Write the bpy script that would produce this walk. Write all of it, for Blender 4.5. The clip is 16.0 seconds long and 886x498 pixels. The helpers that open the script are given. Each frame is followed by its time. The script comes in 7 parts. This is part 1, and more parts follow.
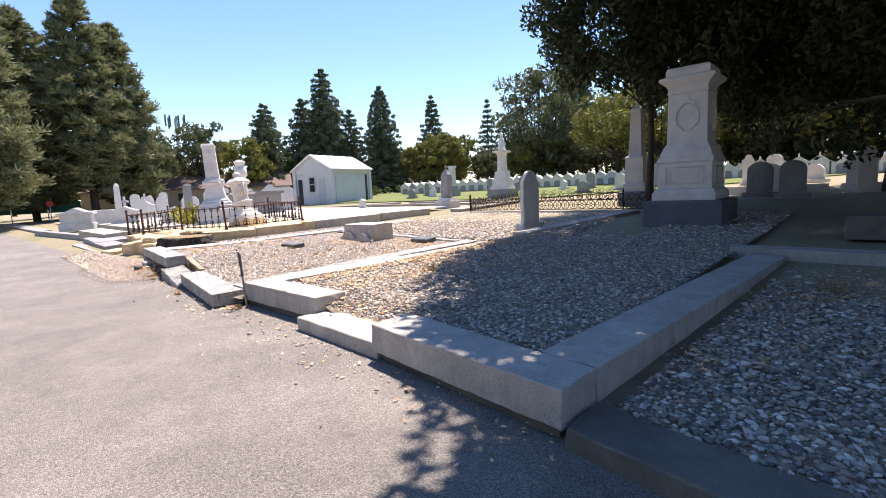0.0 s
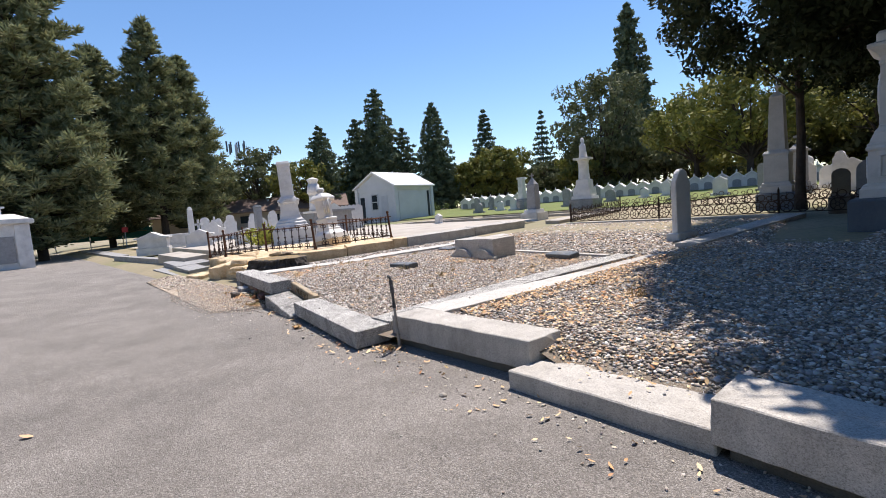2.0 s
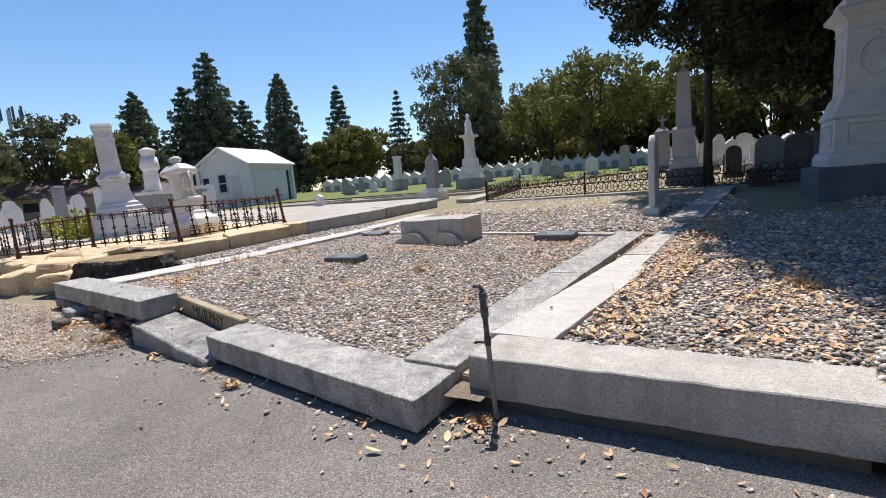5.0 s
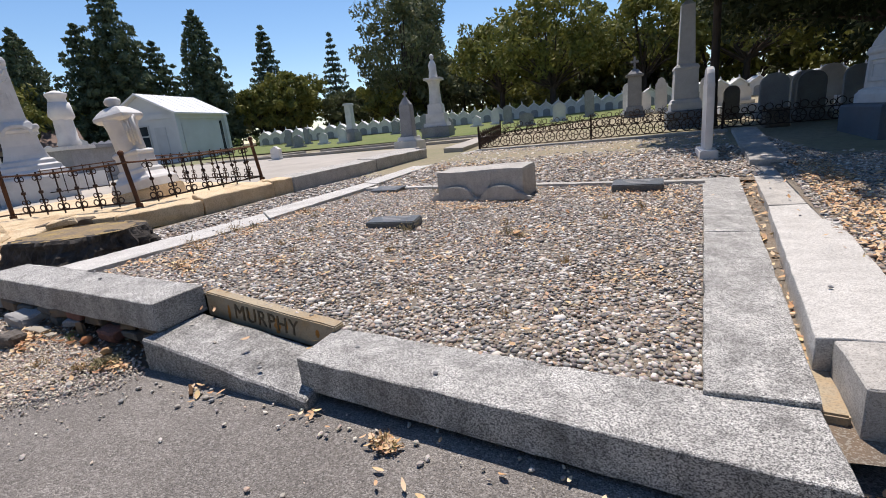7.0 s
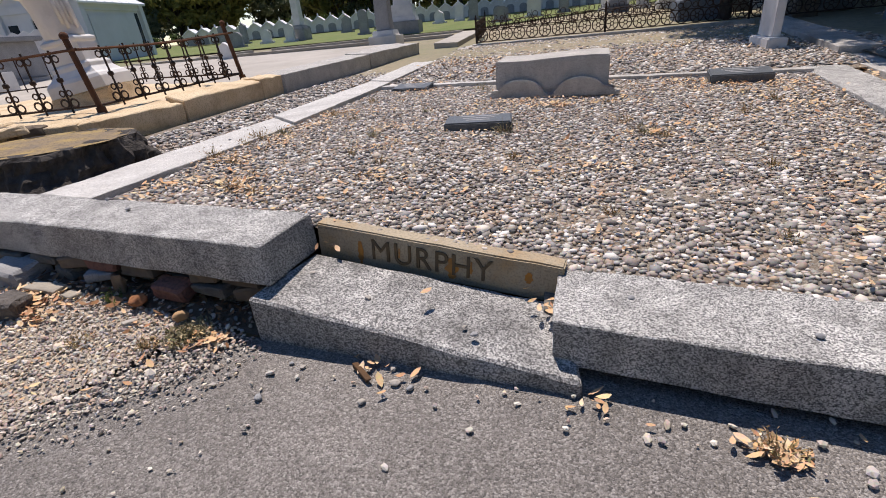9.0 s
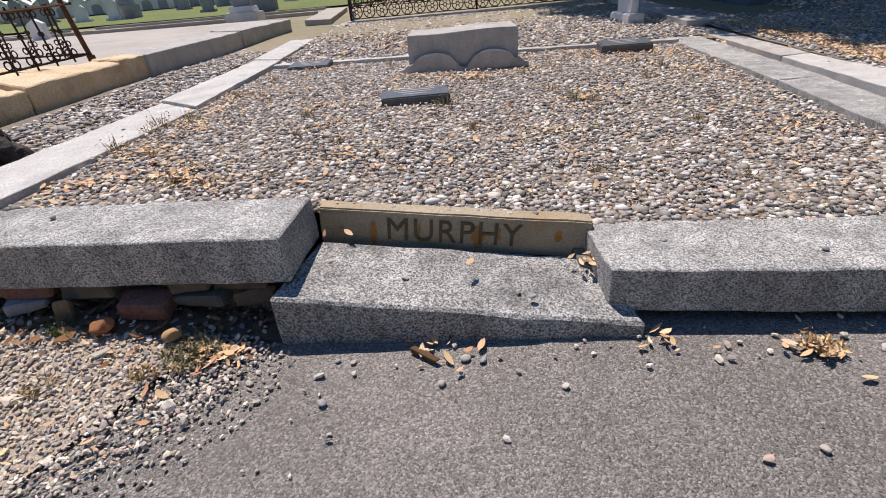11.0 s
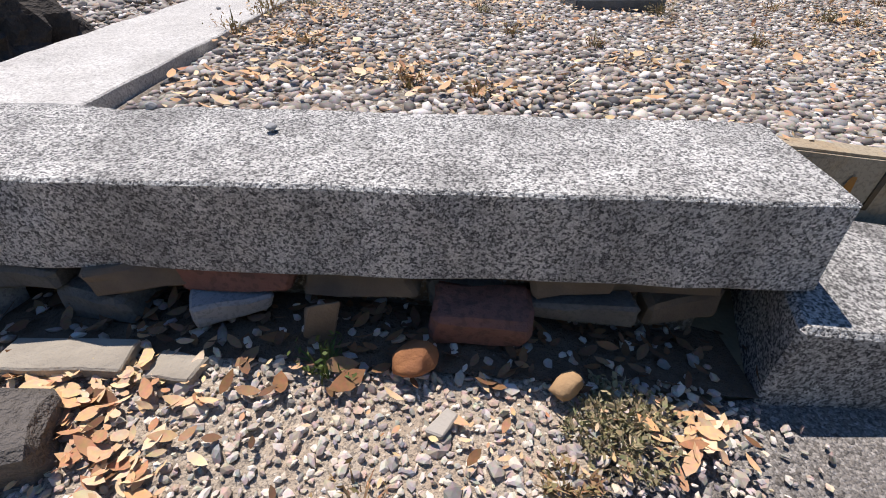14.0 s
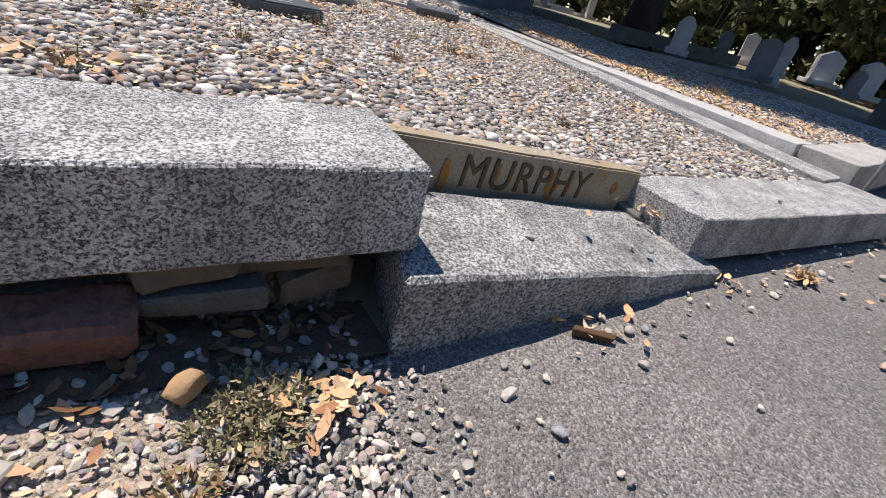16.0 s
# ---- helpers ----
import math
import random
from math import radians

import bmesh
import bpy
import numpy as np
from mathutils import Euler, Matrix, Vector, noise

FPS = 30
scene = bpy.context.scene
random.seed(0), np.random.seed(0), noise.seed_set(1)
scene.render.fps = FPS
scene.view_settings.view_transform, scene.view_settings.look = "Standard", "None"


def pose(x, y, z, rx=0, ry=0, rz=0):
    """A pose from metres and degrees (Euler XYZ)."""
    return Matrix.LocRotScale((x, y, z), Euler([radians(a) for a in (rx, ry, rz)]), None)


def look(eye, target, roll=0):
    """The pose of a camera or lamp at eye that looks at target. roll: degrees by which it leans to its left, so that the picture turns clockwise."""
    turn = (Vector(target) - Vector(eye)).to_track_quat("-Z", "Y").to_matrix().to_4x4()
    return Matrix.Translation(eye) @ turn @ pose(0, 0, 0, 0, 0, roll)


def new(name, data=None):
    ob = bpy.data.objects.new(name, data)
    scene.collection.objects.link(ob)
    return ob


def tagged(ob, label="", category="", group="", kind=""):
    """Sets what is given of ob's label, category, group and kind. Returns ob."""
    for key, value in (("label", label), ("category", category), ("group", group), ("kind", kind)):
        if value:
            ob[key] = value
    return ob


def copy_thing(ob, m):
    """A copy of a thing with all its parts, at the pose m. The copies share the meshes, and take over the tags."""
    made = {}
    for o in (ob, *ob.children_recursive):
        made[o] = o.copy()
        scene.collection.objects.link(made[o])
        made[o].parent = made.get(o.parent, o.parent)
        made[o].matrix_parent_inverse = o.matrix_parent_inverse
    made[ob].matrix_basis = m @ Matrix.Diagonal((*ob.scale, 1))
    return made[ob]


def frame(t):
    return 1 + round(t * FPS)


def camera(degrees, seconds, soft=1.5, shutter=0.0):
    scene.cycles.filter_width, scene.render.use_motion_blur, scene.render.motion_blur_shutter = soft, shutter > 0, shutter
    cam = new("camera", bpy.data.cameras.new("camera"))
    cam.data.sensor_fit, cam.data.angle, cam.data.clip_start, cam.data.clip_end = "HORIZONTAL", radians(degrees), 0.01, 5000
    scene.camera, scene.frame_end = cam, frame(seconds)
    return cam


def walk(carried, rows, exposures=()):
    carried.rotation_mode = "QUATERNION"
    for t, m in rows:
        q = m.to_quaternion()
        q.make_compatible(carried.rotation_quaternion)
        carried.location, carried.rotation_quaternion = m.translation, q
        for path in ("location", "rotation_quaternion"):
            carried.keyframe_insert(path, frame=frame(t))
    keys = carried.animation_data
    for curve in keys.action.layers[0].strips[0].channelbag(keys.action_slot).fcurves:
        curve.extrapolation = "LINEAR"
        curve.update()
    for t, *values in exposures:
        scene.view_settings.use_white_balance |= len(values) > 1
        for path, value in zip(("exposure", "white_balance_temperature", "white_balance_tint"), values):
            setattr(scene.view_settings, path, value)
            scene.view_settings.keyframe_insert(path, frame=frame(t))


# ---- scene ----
cam = camera(87.6, 16.0, 0.95)
PATH = [
    (0, (0.532, 0.642, 1.713), (0.409, 2.622, 1.459), -2.7),
    (0.5, (0.007, 1.141, 1.717), (-0.137, 3.126, 1.517), -4.1),
    (1, (-0.625, 1.476, 1.68), (-0.857, 3.456, 1.517), -3.9),
    (1.5, (-1.066, 1.912, 1.627), (-1.311, 3.889, 1.453), -4.6),
    (2, (-1.619, 2.307, 1.64), (-1.927, 4.276, 1.469), -4.6),
    (2.5, (-2.054, 2.673, 1.641), (-2.341, 4.642, 1.437), -5.0),
    (3, (-2.427, 3.205, 1.682), (-2.635, 5.186, 1.494), -4.5),
    (3.5, (-2.827, 3.606, 1.657), (-2.93, 5.593, 1.458), -3.5),
    (4, (-3.113, 4.093, 1.599), (-3.019, 6.077, 1.36), -3.5),
    (6.5, (-4.939, 6.264, 1.529), (-4.444, 8.159, 1.125), -6.2),
    (7, (-5.241, 6.815, 1.549), (-4.666, 8.662, 1.038), -5.7),
    (7.5, (-5.608, 7.194, 1.5), (-4.979, 8.979, 0.855), -5.7),
    (8, (-5.848, 7.691, 1.448), (-5.162, 9.425, 0.725), -5.4),
    (8.5, (-6.126, 8.09, 1.417), (-5.486, 9.813, 0.63), -5.7),
    (9, (-6.367, 8.345, 1.378), (-5.651, 9.993, 0.499), -5.7),
    (11.5, (-7.078, 9.086, 1.334), (-5.909, 10.381, 0.356), -4.4),
    (12, (-7.174, 9.483, 1.274), (-6.025, 10.818, 0.326), -3.2),
    (12.5, (-7.295, 9.751, 1.189), (-6.22, 11.139, 0.231), -2.1),
    (13, (-7.483, 9.993, 1.126), (-6.374, 11.316, 0.115), 0.2),
    (13.5, (-7.449, 10.36, 0.993), (-6.334, 11.615, -0.094), 0.4),
    (14, (-7.487, 10.589, 0.932), (-6.347, 11.745, -0.236), 0.6),
    (14.5, (-7.665, 10.726, 0.852), (-6.467, 11.826, -0.312), 1.2),
    (15, (-7.597, 10.651, 0.833), (-6.159, 11.452, -0.304), 7.4),
    (15.5, (-7.399, 10.425, 0.857), (-5.756, 10.842, -0.204), 13.1),
    (16, (-7.372, 10.383, 0.861), (-5.637, 10.585, -0.114), 14.7),
]
walk(cam, [(t, look(eye, target, roll)) for t, eye, target, roll in PATH],
     exposures=[(0.0, 1.02, 6800, 20), (1.0, 0.72, 6600, 18), (2.0, 0.47, 6500, 15), (3.5, 0.38, 6450, 12), (6.5, 0.18, 6450, 14), (9.0, 0.05, 6500, 17), (12.0, 0.13, 6450, 16), (16.0, 0.2, 6350, 15)])

# ---- plot frame: u along the kerb line, v inward from the road ----
PLOT = pose(-3.613, 7.601, 0, 0, 0, -38.8)

# ---- world, sun ----
world = bpy.data.worlds.new("world")
scene.world = world
world.use_nodes = True
wn = world.node_tree
sky = wn.nodes.new("ShaderNodeTexSky")
sky.sky_type = 'NISHITA'
sky.sun_disc = False
sky.sun_elevation = radians(68)
sky.sun_rotation = radians(18)
sky.altitude = 50
sky.air_density = 1.0
sky.dust_density = 0.0
sky.ozone_density = 2.0
deepen = wn.nodes.new("ShaderNodeHueSaturation")
deepen.inputs["Saturation"].default_value = 1.15
wn.links.new(sky.outputs[0], deepen.inputs["Color"])
wn.links.new(deepen.outputs[0], wn.nodes["Background"].inputs[0])
wn.nodes["Background"].inputs[1].default_value = 0.122

sun_data = bpy.data.lights.new("sun", 'SUN')
sun_data.energy = 5.0
sun_data.angle = radians(0.53)
sun_data.color = (1.0, 0.93, 0.82)
sun = new("sun", sun_data)
sun.matrix_world = look((0.10 * 30, 0.385 * 30, 30), (0, 0, 0))

# ---- materials ----


def mat(name, c1, c2, scale=3.0, rough=0.85, bump=0.25, fine=60.0, speck=None, speck_scale=70.0, speck_amount=0.45,
        stain=None, stain_scale=0.8, stain_amount=0.4, island=0.0, metal=0.0, rnd=0.0, bump_dist=0.01, speck2=None, cover=0.53, mid=0.0):
    """Procedural surface: two-scale colour noise, optional specks and stains, fine relief."""
    m = bpy.data.materials.new(name)
    m.use_nodes = True
    nt = m.node_tree
    N, L = nt.nodes, nt.links
    bsdf = N["Principled BSDF"]
    co = N.new("ShaderNodeTexCoord")

    def noise_tex(sc, det=6.0, rgh=0.6):
        n = N.new("ShaderNodeTexNoise")
        n.inputs["Scale"].default_value = sc
        n.inputs["Detail"].default_value = det
        n.inputs["Roughness"].default_value = rgh
        L.new(co.outputs["Object"], n.inputs["Vector"])
        return n

    def ramp(src, lo, hi):
        r = N.new("ShaderNodeMapRange")
        r.inputs[1].default_value, r.inputs[2].default_value = lo, hi
        L.new(src, r.inputs[0])
        return r.outputs[0]

    def mix(fac, a, b, mode='MIX'):
        x = N.new("ShaderNodeMix")
        x.data_type, x.blend_type = 'RGBA', mode
        for sock, val in ((x.inputs[0], fac), (x.inputs[6], a), (x.inputs[7], b)):
            if hasattr(val, "is_linked"):
                L.new(val, sock)
            elif isinstance(val, (int, float)):
                sock.default_value = val
            else:
                sock.default_value = (*val, 1)
        return x.outputs[2]

    big = noise_tex(scale)
    col = mix(ramp(big.outputs[0], 0.32, 0.68), c1, c2)
    if stain:
        s = noise_tex(stain_scale, 8.0, 0.7)
        f = N.new("ShaderNodeMath")
        f.operation = 'MULTIPLY'
        f.inputs[1].default_value = stain_amount
        L.new(ramp(s.outputs[0], 0.5, 0.72), f.inputs[0])
        col = mix(f.outputs[0], col, stain)
    fin = noise_tex(fine, 3.0, 0.7)
    if speck:
        s = noise_tex(speck_scale, 2.0, 0.5)
        f = N.new("ShaderNodeMath")
        f.operation = 'MULTIPLY'
        f.inputs[1].default_value = speck_amount
        L.new(ramp(s.outputs[0], cover, cover + 0.06), f.inputs[0])
        col = mix(f.outputs[0], col, speck)
    if speck2:
        s = noise_tex(speck_scale * 0.8, 1.0, 0.5)
        col = mix(ramp(s.outputs[0], 0.64, 0.70), col, speck2)
    if mid:
        hm = N.new("ShaderNodeHueSaturation")
        rm = N.new("ShaderNodeMapRange")
        rm.inputs[1].default_value, rm.inputs[2].default_value = 0.3, 0.7
        rm.inputs[3].default_value, rm.inputs[4].default_value = 1 - mid, 1 + mid
        L.new(noise_tex(38.0, 4.0, 0.75).outputs[0], rm.inputs[0])
        L.new(rm.outputs[0], hm.inputs["Value"])
        L.new(col, hm.inputs["Color"])
        col = hm.outputs[0]
    if island or rnd:
        src = N.new("ShaderNodeNewGeometry").outputs["Random Per Island"] if island else N.new("ShaderNodeObjectInfo").outputs["Random"]
        hs = N.new("ShaderNodeHueSaturation")
        amount = island or rnd
        r = N.new("ShaderNodeMapRange")
        r.inputs[3].default_value, r.inputs[4].default_value = 1 - amount, 1 + amount
        L.new(src, r.inputs[0])
        L.new(r.outputs[0], hs.inputs["Value"])
        L.new(col, hs.inputs["Color"])
        col = hs.outputs[0]
    L.new(col, bsdf.inputs["Base Color"])
    bsdf.inputs["Roughness"].default_value = rough
    bsdf.inputs["Metallic"].default_value = metal
    bsdf.inputs["Specular IOR Level"].default_value = 0.35
    b = N.new("ShaderNodeBump")
    b.inputs["Strength"].default_value = bump
    b.inputs["Distance"].default_value = bump_dist
    L.new(fin.outputs[0], b.inputs["Height"])
    L.new(b.outputs[0], bsdf.inputs["Normal"])
    return m


def palette_mat(name, stops, rough=0.7, island=True, bump=0.1, fine=80.0, translucent=0.0):
    """Each loose piece takes a colour of its own out of a set of stops."""
    m = bpy.data.materials.new(name)
    m.use_nodes = True
    nt = m.node_tree
    N, L = nt.nodes, nt.links
    bsdf = N["Principled BSDF"]
    src = N.new("ShaderNodeNewGeometry").outputs["Random Per Island"] if island else N.new("ShaderNodeObjectInfo").outputs["Random"]
    r = N.new("ShaderNodeValToRGB")
    r.color_ramp.interpolation = 'LINEAR'
    el = r.color_ramp.elements
    while len(el) < len(stops):
        el.new(0.5)
    for i, c in enumerate(stops):
        el[i].position = i / (len(stops) - 1)
        el[i].color = (*c, 1)
    L.new(src, r.inputs[0])
    n = N.new("ShaderNodeTexNoise")
    n.inputs["Scale"].default_value = fine
    co = N.new("ShaderNodeTexCoord")
    L.new(co.outputs["Object"], n.inputs["Vector"])
    x = N.new("ShaderNodeMix")
    x.data_type, x.blend_type = 'RGBA', 'OVERLAY'
    x.inputs[0].default_value = 0.35
    L.new(r.outputs[0], x.inputs[6])
    L.new(n.outputs[1], x.inputs[7])
    hs = N.new("ShaderNodeHueSaturation")
    hs.inputs["Saturation"].default_value = 0.9
    L.new(x.outputs[2], hs.inputs["Color"])
    L.new(hs.outputs[0], bsdf.inputs["Base Color"])
    bsdf.inputs["Roughness"].default_value = rough
    bsdf.inputs["Specular IOR Level"].default_value = 0.3
    b = N.new("ShaderNodeBump")
    b.inputs["Strength"].default_value = bump
    b.inputs["Distance"].default_value = 0.004
    L.new(n.outputs[0], b.inputs["Height"])
    L.new(b.outputs[0], bsdf.inputs["Normal"])
    if translucent:
        t = N.new("ShaderNodeBsdfTranslucent")
        L.new(hs.outputs[0], t.inputs[0])
        a = N.new("ShaderNodeMixShader")
        a.inputs[0].default_value = translucent
        L.new(bsdf.outputs[0], a.inputs[1])
        L.new(t.outputs[0], a.inputs[2])
        L.new(a.outputs[0], N["Material Output"].inputs[0])
    return m


def aggregate(name, stops, scale, tone, tone_scale=1.2, rough=0.9, bump=0.6, bump_dist=0.004, grime=(0.08, 0.075, 0.07), grime_amount=0.5, streak=0.0, warp=0.004, fine_mix=0.4):
    """Stone or asphalt made of small chips: each chip its own tint, with broad blotches, run-off streaks and a pitted relief."""
    m = bpy.data.materials.new(name)
    m.use_nodes = True
    nt = m.node_tree
    N, L = nt.nodes, nt.links
    bsdf = N["Principled BSDF"]
    co = N.new("ShaderNodeTexCoord").outputs["Object"]

    def noise_of(vec, sc, det=5.0, rgh=0.6):
        n = N.new("ShaderNodeTexNoise")
        n.inputs["Scale"].default_value, n.inputs["Detail"].default_value, n.inputs["Roughness"].default_value = sc, det, rgh
        L.new(vec, n.inputs["Vector"])
        return n

    def ranged(src, lo, hi, a=0.0, b=1.0):
        r = N.new("ShaderNodeMapRange")
        for k, val in zip((1, 2, 3, 4), (lo, hi, a, b)):
            r.inputs[k].default_value = val
        L.new(src, r.inputs[0])
        return r.outputs[0]

    def blend(fac, a, b, mode='MIX'):
        x = N.new("ShaderNodeMix")
        x.data_type, x.blend_type = 'RGBA', mode
        for sock, val in ((x.inputs[0], fac), (x.inputs[6], a), (x.inputs[7], b)):
            if hasattr(val, "is_linked"):
                L.new(val, sock)
            else:
                sock.default_value = val if isinstance(val, (int, float)) else (*val, 1)
        return x.outputs[2]

    wob = N.new("ShaderNodeVectorMath")
    wob.operation = 'MULTIPLY_ADD'
    wob.inputs[1].default_value = (warp,) * 3
    L.new(noise_of(co, scale * 1.3, 2.0).outputs[1], wob.inputs[0])
    L.new(co, wob.inputs[2])

    def chips(sc):
        v = N.new("ShaderNodeTexVoronoi")
        v.inputs["Scale"].default_value = sc
        L.new(wob.outputs[0], v.inputs["Vector"])
        sep = N.new("ShaderNodeSeparateColor")
        L.new(v.outputs["Color"], sep.inputs[0])
        r = N.new("ShaderNodeValToRGB")
        el = r.color_ramp.elements
        while len(el) < len(stops):
            el.new(0.5)
        for k, (p, c) in enumerate(stops):
            el[k].position = p
            el[k].color = (*c, 1)
        L.new(sep.outputs[0], r.inputs[0])
        return v.outputs["Distance"], r.outputs[0]

    dist, coarse = chips(scale)
    dist2, small = chips(scale * 2.1)
    col = blend(fine_mix, coarse, small)
    t = noise_of(co, tone_scale, 7.0, 0.65).outputs[0]
    dull = N.new("ShaderNodeHueSaturation")
    L.new(ranged(t, 0.3, 0.7, 1 - tone, 1 + tone), dull.inputs["Value"])
    L.new(col, dull.inputs["Color"])
    col = dull.outputs[0]
    col = blend(ranged(noise_of(co, 2.3, 8.0, 0.72).outputs[0], 0.50, 0.74, 0.0, grime_amount), col, grime)
    if streak:
        mp = N.new("ShaderNodeMapping")
        mp.inputs["Scale"].default_value = (7.0, 7.0, 2.2)
        L.new(co, mp.inputs["Vector"])
        col = blend(ranged(noise_of(mp.outputs[0], 1.0, 7.0, 0.7).outputs[0], 0.40, 0.68, 0.0, streak), col, grime)
    L.new(col, bsdf.inputs["Base Color"])
    bsdf.inputs["Roughness"].default_value = rough
    bsdf.inputs["Specular IOR Level"].default_value = 0.3
    b = N.new("ShaderNodeBump")
    b.inputs["Strength"].default_value = bump
    b.inputs["Distance"].default_value = bump_dist
    b.invert = True
    L.new(dist, b.inputs["Height"])
    b2 = N.new("ShaderNodeBump")
    b2.inputs["Strength"].default_value = bump * 0.7
    b2.inputs["Distance"].default_value = bump_dist * 1.5
    L.new(noise_of(co, scale * 0.35, 5.0, 0.7).outputs[0], b2.inputs["Height"])
    L.new(b.outputs[0], b2.inputs["Normal"])
    L.new(b2.outputs[0], bsdf.inputs["Normal"])
    return m


ASPHALT = aggregate("asphalt", [(0.0, (0.065, 0.06, 0.055)), (0.35, (0.178, 0.163, 0.15)), (0.7, (0.25, 0.23, 0.212)), (1.0, (0.47, 0.44, 0.41))], 135.0, 0.22, 0.7,
                    0.93, 1.0, 0.006, (0.12, 0.108, 0.098), 0.4)
TERRAZZO = aggregate("speckled_concrete", [(0.0, (0.03, 0.03, 0.033)), (0.36, (0.10, 0.10, 0.10)), (0.48, (0.50, 0.49, 0.47)), (0.66, (0.72, 0.705, 0.67)), (1.0, (0.86, 0.84, 0.80))],
                     200.0, 0.2, 3.0, 0.88, 0.7, 0.004, (0.07, 0.067, 0.064), 0.5, 0.48, 0.0045, 0.36)
WORN_STEP = aggregate("worn_step_concrete", [(0.0, (0.03, 0.03, 0.033)), (0.4, (0.10, 0.10, 0.10)), (0.5, (0.42, 0.41, 0.39)), (0.7, (0.62, 0.605, 0.58)), (1.0, (0.82, 0.80, 0.76))],
                      165.0, 0.22, 2.0, 0.85, 0.6, 0.004, (0.07, 0.068, 0.066), 0.85, 0.55, 0.005, 0.36)
CONCRETE = aggregate("smooth_concrete", [(0.0, (0.22, 0.21, 0.195)), (0.35, (0.44, 0.42, 0.39)), (0.7, (0.53, 0.505, 0.47)), (1.0, (0.60, 0.575, 0.54))], 150.0, 0.14, 3.2,
                     0.9, 0.5, 0.003, (0.17, 0.16, 0.145), 0.45, 0.28)
PALE_CONCRETE = aggregate("pale_sunbleached_concrete", [(0.0, (0.26, 0.25, 0.235)), (0.35, (0.50, 0.485, 0.46)), (0.7, (0.62, 0.60, 0.57)), (1.0, (0.71, 0.69, 0.655))], 150.0, 0.13, 2.4,
                          0.88, 0.5, 0.003, (0.22, 0.205, 0.19), 0.4, 0.2)
# Much darker than CONCRETE, with blotches: footings, low kerb and walls, some rubble.
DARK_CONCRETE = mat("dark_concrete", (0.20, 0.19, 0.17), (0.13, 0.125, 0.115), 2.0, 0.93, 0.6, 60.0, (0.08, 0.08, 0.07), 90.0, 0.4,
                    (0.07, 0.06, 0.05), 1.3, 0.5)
SANDSTONE = mat("yellow_sandstone", (0.74, 0.60, 0.41), (0.62, 0.47, 0.29), 2.5, 0.92, 0.7, 40.0, (0.34, 0.25, 0.15), 55.0, 0.4,
                (0.30, 0.16, 0.07), 1.8, 0.6, bump_dist=0.015)
TAN_STONE = mat("tan_stone", (0.45, 0.375, 0.265), (0.36, 0.30, 0.215), 5.0, 0.92, 0.4, 60.0, (0.19, 0.16, 0.12), 90.0, 0.4,
                (0.42, 0.22, 0.05), 4.0, 0.45)
GROOVE = mat("dirty_groove", (0.09, 0.075, 0.055), (0.15, 0.10, 0.05), 8.0, 0.95, 0.3)
RUST_STAIN = mat("rust_stain", (0.45, 0.20, 0.04), (0.33, 0.17, 0.06), 14.0, 0.95, 0.3)
MARBLE = mat("white_marble", (0.74, 0.72, 0.69), (0.62, 0.605, 0.585), 2.5, 0.6, 0.2, 40.0, None, stain=(0.36, 0.34, 0.31),
             stain_scale=1.8, stain_amount=0.4)
PALE_STONE = mat("pale_grey_stone", (0.58, 0.575, 0.565), (0.47, 0.47, 0.465), 2.5, 0.8, 0.3, 60.0, (0.3, 0.3, 0.3), 110.0, 0.4,
                 (0.3, 0.29, 0.275), 1.6, 0.4)
GREY_STONE = mat("grey_stone", (0.36, 0.36, 0.36), (0.27, 0.27, 0.275), 2.5, 0.85, 0.35, 60.0, (0.16, 0.16, 0.17), 110.0, 0.5,
                 (0.17, 0.165, 0.155), 1.6, 0.5)
DARK_GRANITE = mat("dark_granite", (0.12, 0.14, 0.17), (0.085, 0.10, 0.125), 2.0, 0.6, 0.15, 80.0, (0.2, 0.22, 0.25), 140.0, 0.5)
SLATE = mat("dark_slate", (0.10, 0.115, 0.13), (0.065, 0.075, 0.085), 9.0, 0.5, 0.25, 60.0, (0.17, 0.18, 0.19), 130.0, 0.4)
RUSTY_IRON = mat("rusty_iron", (0.085, 0.05, 0.035), (0.16, 0.07, 0.035), 9.0, 0.85, 0.5, 90.0, metal=0.35)
DARK_IRON = mat("dark_iron", (0.04, 0.033, 0.03), (0.085, 0.05, 0.035), 9.0, 0.8, 0.4, 90.0, metal=0.4)
GALVANISED = mat("galvanised_pipe", (0.34, 0.33, 0.32), (0.25, 0.24, 0.23), 12.0, 0.6, 0.3, 90.0, metal=0.3, stain=(0.30, 0.28, 0.25), stain_scale=14.0)
BLACK_PIPE = mat("black_plastic_pipe", (0.05, 0.053, 0.06), (0.085, 0.088, 0.095), 12.0, 0.5, 0.2, 90.0, stain=(0.34, 0.34, 0.33), stain_scale=26.0, stain_amount=0.75)
WHITE_PAINT = mat("white_painted_wall", (0.61, 0.635, 0.66), (0.55, 0.58, 0.61), 0.8, 0.7, 0.15, 40.0, stain=(0.5, 0.5, 0.5), stain_amount=0.25)
ROOF = mat("white_metal_roof", (0.80, 0.80, 0.80), (0.74, 0.74, 0.74), 0.7, 0.45, 0.1, 30.0)
GLASS_DARK = mat("window_glass", (0.035, 0.045, 0.055), (0.02, 0.028, 0.035), 2.0, 0.12, 0.02)
TRIM = mat("grey_trim", (0.52, 0.55, 0.58), (0.46, 0.49, 0.52), 2.0, 0.7, 0.1)
BARK = mat("bark", (0.075, 0.058, 0.045), (0.045, 0.036, 0.03), 4.0, 0.95, 1.0, 18.0, bump_dist=0.03)
